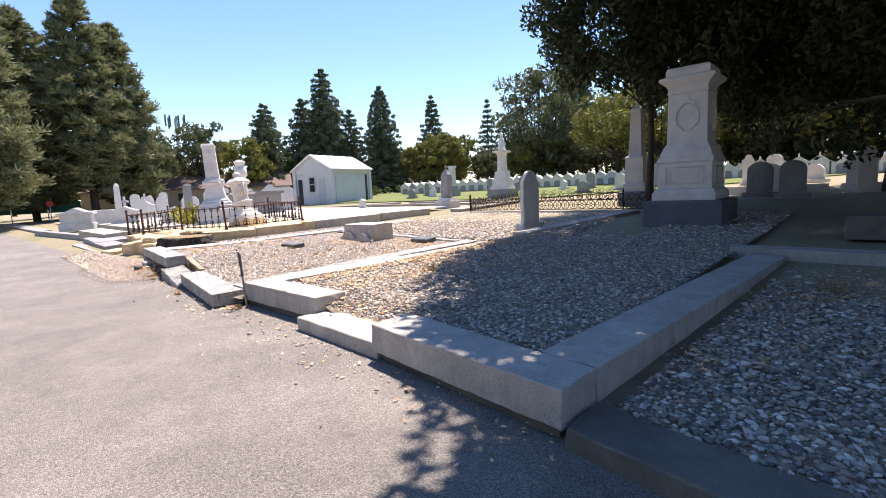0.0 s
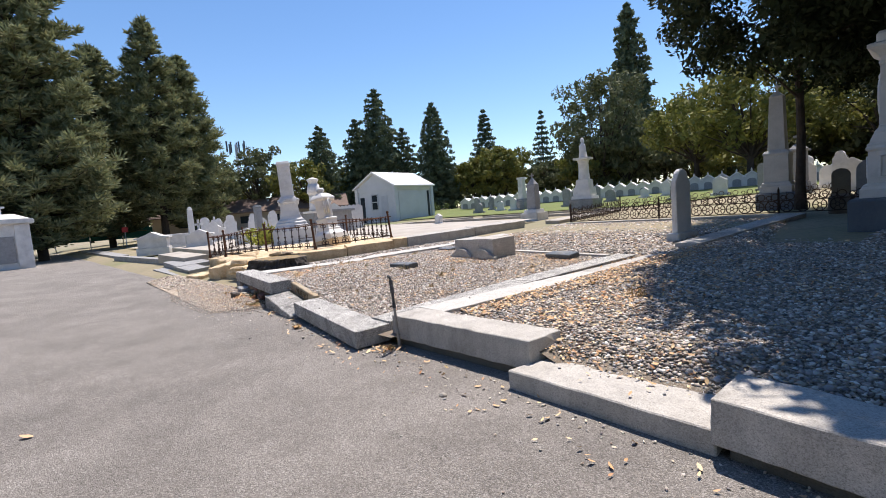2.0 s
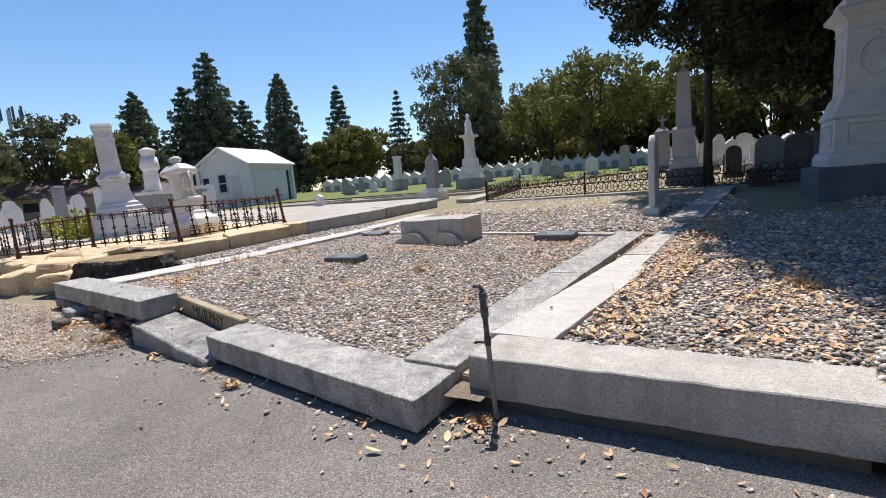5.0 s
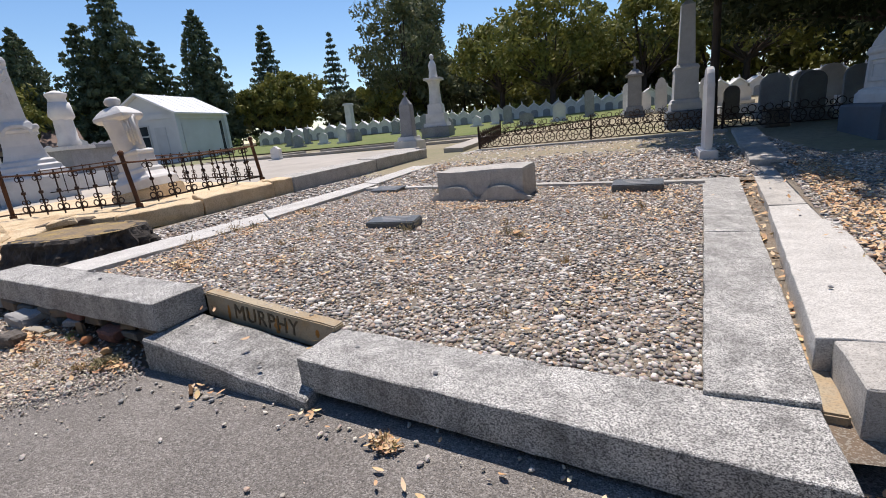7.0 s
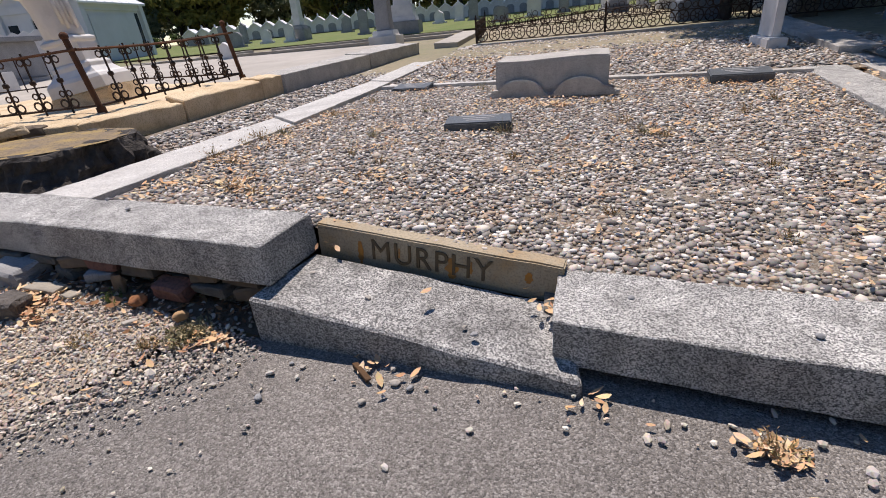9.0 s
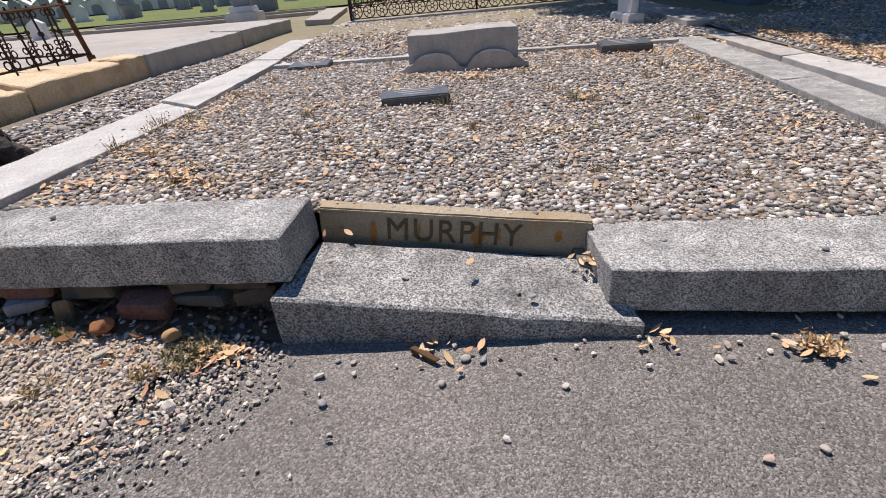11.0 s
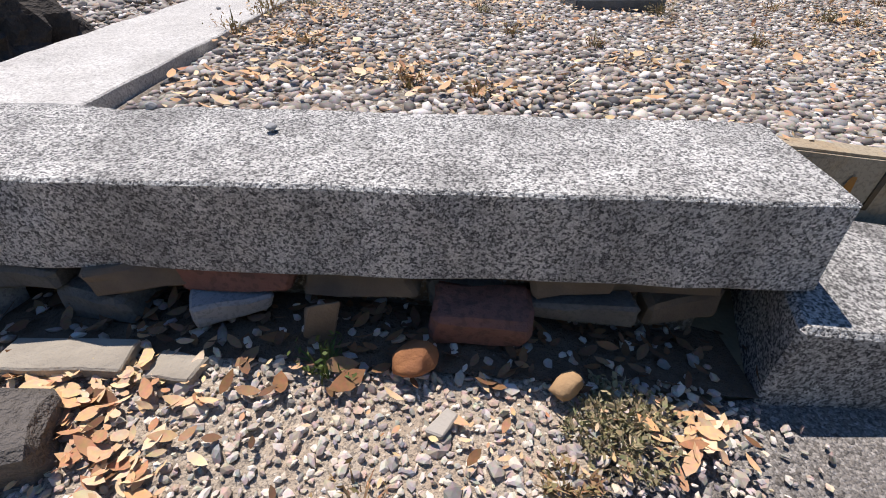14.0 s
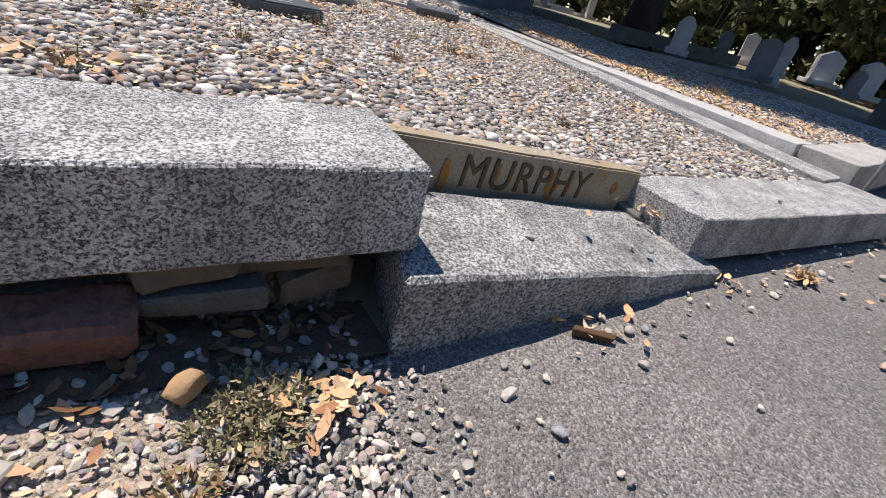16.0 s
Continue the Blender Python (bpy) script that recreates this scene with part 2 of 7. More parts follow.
CHAR = mat("weathered_stump_bark", (0.035, 0.03, 0.027), (0.09, 0.08, 0.072), 9.0, 0.95, 1.0, 22.0, bump_dist=0.03)
SAWN = mat("lichen_sawn_wood", (0.20, 0.155, 0.11), (0.34, 0.24, 0.10), 3.0, 0.95, 0.6, 30.0, (0.10, 0.085, 0.07), 30.0, 0.5,
           (0.42, 0.30, 0.08), 3.0, 0.6)
SOIL = mat("dry_soil_and_grit", (0.21, 0.175, 0.135), (0.145, 0.12, 0.095), 2.5, 0.95, 0.9, 70.0, (0.36, 0.33, 0.28), 95.0, 0.6,
           (0.30, 0.18, 0.10), 1.6, 0.5)
GRIT_SOIL = mat("pale_dusty_grit", (0.50, 0.42, 0.33), (0.39, 0.325, 0.255), 3.5, 0.95, 1.0, 85.0, (0.16, 0.14, 0.12), 120.0, 0.7,
                (0.36, 0.22, 0.12), 2.2, 0.45, bump_dist=0.012, speck2=(0.66, 0.58, 0.48))
DRY_GROUND = mat("dry_cemetery_ground", (0.33, 0.275, 0.19), (0.25, 0.22, 0.14), 0.25, 0.95, 0.6, 14.0, (0.19, 0.17, 0.12), 9.0, 0.5,
                 (0.13, 0.17, 0.055), 0.09, 0.85)
LAWN = mat("lawn", (0.10, 0.15, 0.035), (0.17, 0.19, 0.06), 0.8, 0.95, 0.8, 25.0, (0.2, 0.17, 0.09), 12.0, 0.4)
PAVING = mat("pale_paving", (0.46, 0.42, 0.37), (0.36, 0.33, 0.29), 0.9, 0.92, 0.4, 30.0, stain=(0.25, 0.22, 0.18), stain_amount=0.4)
PEBBLES = palette_mat("river_pebbles", [(0.075, 0.072, 0.077), (0.50, 0.43, 0.35), (0.125, 0.122, 0.124), (0.75, 0.67, 0.58), (0.22, 0.195, 0.175),
                                       (0.46, 0.32, 0.21), (0.28, 0.27, 0.265), (0.86, 0.81, 0.74), (0.14, 0.125, 0.118), (0.40, 0.33, 0.28)], 0.7)
GRIT = palette_mat("crushed_grit", [(0.42, 0.36, 0.31), (0.72, 0.63, 0.52), (0.24, 0.22, 0.205), (0.62, 0.49, 0.35), (0.80, 0.73, 0.63),
                                    (0.36, 0.33, 0.30), (0.50, 0.36, 0.27), (0.25, 0.25, 0.26)], 0.85)
DRY_LEAF = palette_mat("dry_leaves", [(0.60, 0.30, 0.11), (0.76, 0.54, 0.30), (0.42, 0.18, 0.07), (0.80, 0.62, 0.38), (0.55, 0.30, 0.13), (0.72, 0.56, 0.28)], 0.8)
# Brown leaves for the hollow under the coping; its shade is in the colour.
SHADED_BROWN_LEAF = palette_mat("shade_toned_brown_leaves", [(0.17, 0.075, 0.028), (0.27, 0.125, 0.045), (0.10, 0.05, 0.025), (0.20, 0.10, 0.05), (0.31, 0.175, 0.08)], 0.95)
DRY_WEED = palette_mat("dry_weeds", [(0.30, 0.19, 0.08), (0.42, 0.27, 0.12), (0.22, 0.20, 0.08), (0.35, 0.17, 0.08)], 0.9)
GREEN_WEED = palette_mat("green_weeds", [(0.24, 0.20, 0.10), (0.36, 0.29, 0.16), (0.19, 0.185, 0.08), (0.42, 0.34, 0.21)], 0.9)
CONIFER = palette_mat("conifer_needles", [(0.065, 0.10, 0.06), (0.12, 0.155, 0.08), (0.09, 0.13, 0.08), (0.155, 0.18, 0.09)], 0.8, translucent=0.2)
PINE = palette_mat("pine_needles", [(0.11, 0.145, 0.075), (0.23, 0.24, 0.105), (0.16, 0.195, 0.09), (0.30, 0.29, 0.13)], 0.8, translucent=0.25)
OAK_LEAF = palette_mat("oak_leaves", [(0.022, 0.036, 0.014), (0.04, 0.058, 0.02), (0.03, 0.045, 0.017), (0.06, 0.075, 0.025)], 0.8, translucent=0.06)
BROAD = palette_mat("broad_leaves", [(0.09, 0.11, 0.02), (0.19, 0.19, 0.03), (0.14, 0.155, 0.025), (0.25, 0.23, 0.04)], 0.7, translucent=0.25)
OLIVE = palette_mat("olive_leaves", [(0.07, 0.09, 0.04), (0.13, 0.145, 0.06), (0.10, 0.12, 0.05), (0.17, 0.175, 0.08)], 0.75, translucent=0.2)
HEDGE = palette_mat("hedge_leaves", [(0.06, 0.10, 0.02), (0.12, 0.16, 0.03), (0.09, 0.13, 0.025)], 0.7, translucent=0.2)
TARP = mat("green_windscreen", (0.03, 0.17, 0.12), (0.04, 0.21, 0.15), 0.5, 0.7, 0.2)
RED_SIGN = mat("red_sign", (0.45, 0.03, 0.03), (0.38, 0.03, 0.03), 2.0, 0.5, 0.05)
HOUSE_ROOF = mat("brown_shingle_roof", (0.20, 0.14, 0.115), (0.14, 0.105, 0.09), 1.0, 0.9, 0.5, 20.0)
BEIGE_WALL = mat("beige_wall", (0.42, 0.36, 0.29), (0.37, 0.32, 0.26), 0.7, 0.9, 0.2)
BRICK_RED = mat("red_brick_stone", (0.24, 0.11, 0.085), (0.16, 0.085, 0.07), 7.0, 0.9, 0.6, 50.0, (0.1, 0.06, 0.05), 60.0, 0.5)
BROWN_ROCK = mat("brown_rock", (0.20, 0.155, 0.11), (0.125, 0.10, 0.078), 6.0, 0.92, 0.6, 40.0)
LAVA = mat("dark_rough_rock", (0.17, 0.15, 0.135), (0.10, 0.09, 0.082), 9.0, 0.95, 1.0, 45.0, bump_dist=0.02)
TAN_ROCK = mat("tan_rock", (0.46, 0.30, 0.16), (0.36, 0.22, 0.11), 14.0, 0.85, 0.4, 50.0)
BRICK_ORANGE = mat("orange_stone", (0.34, 0.15, 0.06), (0.24, 0.10, 0.05), 14.0, 0.85, 0.5, 50.0)
WOOD = mat("grey_weathered_wood", (0.38, 0.34, 0.28), (0.27, 0.24, 0.20), 6.0, 0.92, 0.6, 50.0)
DARK_WOOD = mat("dark_bark_chip", (0.12, 0.065, 0.03), (0.08, 0.045, 0.025), 9.0, 0.9, 0.6, 50.0)
YELLOW_FLOWER = palette_mat("yellow_shrub", [(0.35, 0.36, 0.02), (0.45, 0.42, 0.03), (0.22, 0.28, 0.03)], 0.8)

# ---- helpers for building ----


def part(name, bm, material, parent=None, label="", smooth=False):
    me = bpy.data.meshes.new(name)
    bm.to_mesh(me)
    bm.free()
    me.materials.append(material)
    if smooth:
        for p in me.polygons:
            p.use_smooth = True
    ob = new(name, me)
    if parent:
        ob.parent = parent
    if label:
        ob["label"] = label
    return ob


def raw(name, verts, faces, material, parent=None, smooth=False):
    me = bpy.data.meshes.new(name)
    me.from_pydata(verts, [], faces)
    me.update()
    me.materials.append(material)
    if smooth:
        me.polygons.foreach_set("use_smooth", [True] * len(me.polygons))
    ob = new(name, me)
    if parent:
        ob.parent = parent
    return ob


def at(u, v, z, rz=0.0, rx=0.0, ry=0.0):
    return PLOT @ pose(u, v, z, rx, ry, rz)


def thing(name, m, label, category, group="", kind=""):
    ob = new(name)
    ob.empty_display_size = 0.2
    ob.matrix_world = m
    return tagged(ob, label, category, group, kind)


def box(bm, x, y, z, w, d, h, bevel=0.0, taper=1.0, segs=2):
    """A box centred at x, y standing on z; taper shrinks its top."""
    r = bmesh.ops.create_cube(bm, size=1)["verts"]
    for p in r:
        k = taper if p.co.z > 0 else 1.0
        p.co = Vector((x + p.co.x * w * k, y + p.co.y * d * k, z + (p.co.z + 0.5) * h))
    if bevel:
        bmesh.ops.bevel(bm, geom=list({e for q in r for e in q.link_edges}), offset=bevel, segments=segs, affect='EDGES')
    return bm


def cyl(bm, x, y, z, r1, r2, h, n=16, caps=True):
    bmesh.ops.create_cone(bm, cap_ends=caps, segments=n, radius1=r1, radius2=r2, depth=h, matrix=Matrix.Translation((x, y, z + h / 2)))
    return bm


def bar(bm, a, b, r, n=6, r2=None):
    a, b = Vector(a), Vector(b)
    d = b - a
    m = Matrix.Translation((a + b) / 2) @ d.to_track_quat('Z', 'Y').to_matrix().to_4x4()
    bmesh.ops.create_cone(bm, cap_ends=True, segments=n, radius1=r, radius2=r if r2 is None else r2, depth=d.length, matrix=m)
    return bm


def lathe(bm, profile, n=20, x=0.0, y=0.0):
    """A turned body from (radius, height) pairs."""
    rings = [[bm.verts.new((x + r * math.cos(2 * math.pi * i / n), y + r * math.sin(2 * math.pi * i / n), h)) for i in range(n)] for r, h in profile]
    for a, b in zip(rings, rings[1:]):
        for i in range(n):
            bm.faces.new((a[i], a[(i + 1) % n], b[(i + 1) % n], b[i]))
    bm.faces.new(rings[0][::-1])
    bm.faces.new(rings[-1])
    return bm


def rough(bm, amount, scale=3.0, seed=0.0):
    for p in bm.verts:
        p.co += noise.noise_vector(p.co * scale + Vector((seed, seed * 1.7, 0))) * amount
    return bm


def slab_mesh(top, thick, bevel=0.012, wear=0.006, cuts=0.13, seed=0.0):
    """A kerb block from its four top corners (front left, front right, back right, back left), with worn edges."""
    bm = bmesh.new()
    t = [Vector(p) for p in top]
    th = thick if isinstance(thick, (list, tuple)) else [thick] * 4
    up = [bm.verts.new(p) for p in t]
    dn = [bm.verts.new(p - Vector((0, 0, h))) for p, h in zip(t, th)]
    bm.faces.new(up)
    bm.faces.new(dn[::-1])
    for i in range(4):
        j = (i + 1) % 4
        bm.faces.new((up[i], dn[i], dn[j], up[j]))
    bmesh.ops.recalc_face_normals(bm, faces=bm.faces)
    bmesh.ops.bevel(bm, geom=list(bm.edges), offset=bevel * 0.4, segments=1, affect='EDGES')
    for _ in range(5):
        long = [e for e in bm.edges if e.calc_length() > cuts]
        if not long:
            break
        bmesh.ops.subdivide_edges(bm, edges=long, cuts=1, use_grid_fill=True)
    bm.normal_update()
    for p in bm.verts:
        p.co += noise.noise_vector(p.co * 5.0 + Vector((seed, 0, seed))) * wear
        p.co += noise.noise_vector(p.co * 17.0 + Vector((seed, 3, 0))) * wear * 0.5
    mid = sum(t, Vector()) / 4 - Vector((0, 0, th[0] / 2))
    for p in bm.verts:
        chip = noise.noise(p.co * 7.0 + Vector((seed * 2, 1, 5))) - 0.42
        edgy = len(p.link_faces) and max(f.normal.angle(g.normal, 0) for f in p.link_faces for g in p.link_faces) > 0.5
        if chip > 0 and edgy:
            p.co += (mid - p.co).normalized() * min(0.02, chip * 0.12)
    bmesh.ops.triangulate(bm, faces=[f for f in bm.faces if len(f.verts) > 4])
    return bm


def kerb(name, top, thick, material, label, category="kerb stone", group="", bevel=0.012, wear=0.006, seed=0.0):
    ob = part(name, slab_mesh(top, thick, bevel, wear, seed=seed), material, smooth=False)
    ob.matrix_world = PLOT
    return tagged(ob, label, category, group)


def ground_z(u, v):
    """Lie of the land: road level, then a bank that climbs away from the road."""
    a = min(max((v - 0.3) / 0.8, 0), 1)
    z = a * (0.16 + 0.055 * min(max(v - 0.6, 0), 10) + 0.028 * max(min(v - 10.6, 30), 0) + 0.012 * max(v - 40.6, 0))
    return z


def fast_mesh(name, verts, tris, material, smooth=True):
    me = bpy.data.meshes.new(name)
    nv, nf = len(verts), len(tris)
    k = tris.shape[1]
    me.vertices.add(nv)
    me.vertices.foreach_set("co", verts.astype(np.float32).ravel())
    me.loops.add(nf * k)
    me.loops.foreach_set("vertex_index", tris.astype(np.int32).ravel())
    me.polygons.add(nf)
    me.polygons.foreach_set("loop_start", np.arange(0, nf * k, k, dtype=np.int32))
    me.polygons.foreach_set("use_smooth", np.full(nf, smooth))
    me.update(calc_edges=True)
    me.materials.append(material)
    return new(name, me)


def unit_ball(sub=1):
    bm = bmesh.new()
    bmesh.ops.create_icosphere(bm, subdivisions=sub, radius=1)
    v = np.array([p.co[:] for p in bm.verts])
    f = np.array([[p.index for p in q.verts] for q in bm.faces])
    bm.free()
    return v, f


BALL_V, BALL_F = unit_ball(1)
CRUMB_V = np.array([(1, 0, 0), (0, 1, 0), (-1, 0, 0), (0, -1, 0), (0, 0, 1), (0, 0, -1)], float)
CRUMB_F = np.array([(0, 1, 4), (1, 2, 4), (2, 3, 4), (3, 0, 4), (1, 0, 5), (2, 1, 5), (3, 2, 5), (0, 3, 5)])


def turns(rng, n, tilt):
    """Random turns: any heading, tilted by up to that many radians."""
    a, b, c = rng.uniform(0, 2 * np.pi, n), rng.normal(0, tilt, n), rng.normal(0, tilt, n)
    ca, sa, cb, sb, cc, sc = np.cos(a), np.sin(a), np.cos(b), np.sin(b), np.cos(c), np.sin(c)
    z, o = np.zeros(n), np.ones(n)
    A = np.stack([np.stack([ca, -sa, z], -1), np.stack([sa, ca, z], -1), np.stack([z, z, o], -1)], 1)
    B = np.stack([np.stack([o, z, z], -1), np.stack([z, cb, -sb], -1), np.stack([z, sb, cb], -1)], 1)
    C = np.stack([np.stack([cc, z, sc], -1), np.stack([z, o, z], -1), np.stack([-sc, z, cc], -1)], 1)
    return A @ B @ C


def inside(poly, x, y):
    ok = np.zeros(len(x), bool)
    n = len(poly)
    for i in range(n):
        (x1, y1), (x2, y2) = poly[i], poly[(i + 1) % n]
        hit = ((y1 > y) != (y2 > y)) & (x < (x2 - x1) * (y - y1) / (y2 - y1 + 1e-12) + x1)
        ok ^= hit
    return ok


def scatter(poly, spacing, rng):
    us, vs = [p[0] for p in poly], [p[1] for p in poly]
    gu, gv = np.meshgrid(np.arange(min(us), max(us), spacing), np.arange(min(vs), max(vs), spacing))
    x = gu.ravel() + rng.uniform(-0.6, 0.6, gu.size) * spacing
    y = gv.ravel() + rng.uniform(-0.6, 0.6, gu.size) * spacing
    ok = inside(poly, x, y)
    return x[ok], y[ok]


def pebbles(name, poly, spacing, size, level, material, label, seed, flat=0.55, angular=0.0, tilt=0.25, near=True):
    rng = np.random.default_rng(seed)
    bv, bf = (BALL_V, BALL_F) if near else (CRUMB_V * 1.2, CRUMB_F)
    x, y = scatter(poly, spacing, rng)
    n = len(x)
    s = size * rng.lognormal(0, 0.28, n)
    dims = np.stack([s * rng.uniform(1.0, 1.5, n), s * rng.uniform(0.75, 1.05, n), s * flat * rng.uniform(0.75, 1.2, n)], -1)
    v = bv[None] * (1 + angular * rng.uniform(-1, 1, (n, len(bv), 1)))
    v = np.einsum('nij,nkj->nki', turns(rng, n, tilt), v * dims[:, None])
    z = level(x, y) + rng.uniform(-0.25, 0.55, n) * size
    v += np.stack([x, y, z], -1)[:, None]
    f = bf[None] + (np.arange(n) * len(bv))[:, None, None]
    ob = fast_mesh(name, v.reshape(-1, 3), f.reshape(-1, 3), material, angular == 0)
    ob.matrix_world = PLOT
    return tagged(ob, label, "gravel", kind="stuff")


def sheet(name, poly_u, poly_v, level, material, label, category, nu=24, nv=24, kind="structure", lump=0.0):
    """A gently uneven sheet over a four-sided patch given by corner coordinates (front left, front right, back right, back left)."""
    verts, faces = [], []
    for j in range(nv + 1):
        for i in range(nu + 1):
            a, b = i / nu, j / nv
            u = (1 - a) * (1 - b) * poly_u[0] + a * (1 - b) * poly_u[1] + a * b * poly_u[2] + (1 - a) * b * poly_u[3]
            v = (1 - a) * (1 - b) * poly_v[0] + a * (1 - b) * poly_v[1] + a * b * poly_v[2] + (1 - a) * b * poly_v[3]
            verts.append((u, v, float(level(u, v)) + lump * noise.noise(Vector((u * 2.5, v * 2.5, 0)))))
    for j in range(nv):
        for i in range(nu):
            k = j * (nu + 1) + i
            faces.append((k, k + 1, k + nu + 2, k + nu + 1))
    ob = raw(name, verts, faces, material, smooth=True)
    ob.matrix_world = PLOT
    return tagged(ob, label, category, kind=kind)


# ---- ground, road ----
us = [-900, -500, -300, -200, -140, -100, -80, -65, -52, -42, -34, -28, -23, -19, -16, -13.5, -11.5, -10, -9, -8, -7, -6, -5, -4, -3, -2, -1, 0, 1, 2, 3, 4, 5, 6, 7, 8,
      9.5, 11, 13, 16, 20, 26, 34, 45, 60, 90, 150, 300, 600, 900]
vs = [-900, -400, -200, -100, -60, -40, -28, -20, -14, -9, -5, -2, 0, 0.3, 0.5, 0.8, 1.2, 1.8, 2.5, 3.5, 4.5, 6, 7.5, 9, 10.6, 13, 16, 20, 25, 32, 40, 52, 70, 100, 150,
      250, 450, 900]
gverts = [(u, v, min(ground_z(u, v), 2.2) - 0.06) for v in vs for u in us]
gfaces = [(j * len(us) + i, j * len(us) + i + 1, (j + 1) * len(us) + i + 1, (j + 1) * len(us) + i) for j in range(len(vs) - 1) for i in range(len(us) - 1)]
ground = raw("ground", gverts, gfaces, DRY_GROUND, smooth=True)
ground.matrix_world = PLOT
tagged(ground, "dry bare earth and worn grass across the cemetery", "ground", kind="structure")

sheet("road", (-66, 40, 40, -66), (-6.2, -6.2, 0.35, 0.75), lambda u, v: 0.006 * math.sin(u * 0.7) * math.cos(v), ASPHALT,
      "worn grey asphalt lane beside the stone kerbs", "road", 160, 14)
sheet("lawn", (-45, -6, 8, -42), (21, 21, 40, 44), lambda u, v: ground_z(u, v) + 0.01, LAWN, "patchy green lawn among the far graves", "lawn", 20, 12)
sheet("pavement", (-44, -8.6, -7.4, -44), (4.2, 4.2, 14, 16), lambda u, v: ground_z(u, v) + 0.1, PAVING,
      "pale cracked paving around the old graves", "paving", 20, 12)


# ---- gravel beds ----
def bed_1(u, v):
    front = np.interp(u, (-5.4, -3.9, -2.7, -2.55, -0.4), (0.45, 0.42, 0.305, 0.258, 0.22))
    return front + (0.455 - front) * np.clip((v - 0.7) / 5.3, 0, 1)


def bed_2(u, v):
    z = 0.28 + 0.037 * np.clip(v, 0, 12)
    u, v = np.asarray(u), np.asarray(v)
    by_step = np.clip((u - 2.2) / 0.35, 0, 1) * np.clip((4.15 - u) / 0.3, 0, 1)
    return z + by_step * (np.minimum(z, 0.165 + 0.32 * np.clip(v - 0.62, 0, 1)) - z)


def bed_back(u, v):
    return 0.455 + 0.036 * (v - 6)


def bed_3(u, v):
    return 0.10 + 0.045 * np.clip(v, 0, 12)


def bed_strip(u, v):
    return 0.33 + 0.022 * v


def apron(u, v):
    return 0.013 + 0.11 * np.clip((v + 0.05) / 0.75, 0, 1) * np.clip((-4.0 - u) / 1.2, 0, 1)


BED = [("gravel_bed", (-5.75, -0.35, 0.45, -5.4), (1.2, 0.55, 5.9, 6.4), bed_1),
       ("gravel_bed", (0.6, 5.9, 6.3, 2.1), (0.62, 0.40, 11.8, 12.2), bed_2),
       ("gravel_bed", (-5.45, 1.2, 1.9, -5.4), (6.3, 5.7, 12.6, 12.8), bed_back),
       ("gravel_bed", (6.2, 14, 14, 6.9), (0.1, -0.7, 9, 9), bed_3),
       ("gravel_bed", (-8.0, -6.2, -6.0, -6.9), (1.4, 1.2, 11, 11), bed_strip)]
for nm, pu, pv, lv in BED:
    sheet(nm, pu, pv, lv, SOIL, "dry gritty soil under the loose pebbles", "soil", 56, 56, lump=0.01)
sheet("apron", (-13, -4.95, -4.12, -13), (0.05, -0.28, 0.95, 1.0), lambda u, v: float(apron(u, v)), GRIT_SOIL, "gritty dry soil at the edge of the lane", "soil", 30, 8, lump=0.002)

pebbles("pebble_bed", [(-5.72, 1.2), (-3.95, 1.0), (-2.62, 0.85), (-0.42, 0.53), (0.35, 5.75), (-5.42, 6.35)], 0.0275, 0.0165, bed_1, PEBBLES,
        "loose grey and white river pebbles inside the kerbed grave plot", 11)
pebbles("pebble_bed", [(0.6, 0.9), (2.36, 0.62), (5.8, 0.45), (6.2, 8), (1.7, 8)], 0.032, 0.0185, bed_2, PEBBLES,
        "loose grey river pebbles under the oak's shade", 12, near=False)
pebbles("pebble_bed", [(1.7, 8), (6.2, 8), (6.3, 12), (2.2, 12)], 0.05, 0.028, bed_2, PEBBLES, "loose grey river pebbles around the tall monument", 13, near=False)
pebbles("pebble_bed", [(-5.4, 6.5), (1.15, 5.95), (1.75, 12.3), (-5.3, 12.6)], 0.05, 0.028, bed_back, PEBBLES, "loose tan pebbles in the back grave plot", 14, near=False)
pebbles("pebble_bed", [(6.35, 0.25), (9.5, -0.2), (11, 6), (6.9, 6)], 0.036, 0.021, bed_3, PEBBLES, "loose blue-grey river pebbles in the shaded corner plot", 15, near=False)
pebbles("pebble_bed", [(-7.6, 2.2), (-6.4, 1.7), (-6.25, 4.4), (-6.0, 10.6), (-6.9, 10.6), (-7.4, 5)], 0.05, 0.028, bed_strip, PEBBLES,
        "thin strip of tan pebbles between two kerbs", 16, near=False)
GRIT_POLY = [(-9.6, 0.2), (-7.4, -0.25), (-4.85, -0.3), (-4.3, 0.1), (-4.1, 0.48), (-4.3, 0.56), (-4.8, 0.58), (-5.4, 0.66), (-6.0, 0.74), (-7.2, 0.95), (-9.6, 0.98)]
pebbles("grit", GRIT_POLY, 0.0195, 0.0078, lambda u, v: apron(u, v) + 0.004, GRIT, "crushed stone and grit at the foot of the kerb", 17, 0.6, 0.34, 0.5)
pebbles("grit", [(-13, 0.02), (-9.6, 0.0), (-9.5, 0.95), (-13, 0.9)], 0.06, 0.017, lambda u, v: apron(u, v) + 0.004, GRIT, "loose grit along the lane's edge", 21, 0.6, 0.3, 0.4)
pebbles("grit", GRIT_POLY, 0.1, 0.0145, lambda u, v: apron(u, v) + 0.004, GRIT, "scattered pale stone chips at the foot of the kerb", 18, 0.65, 0.25, 0.5)
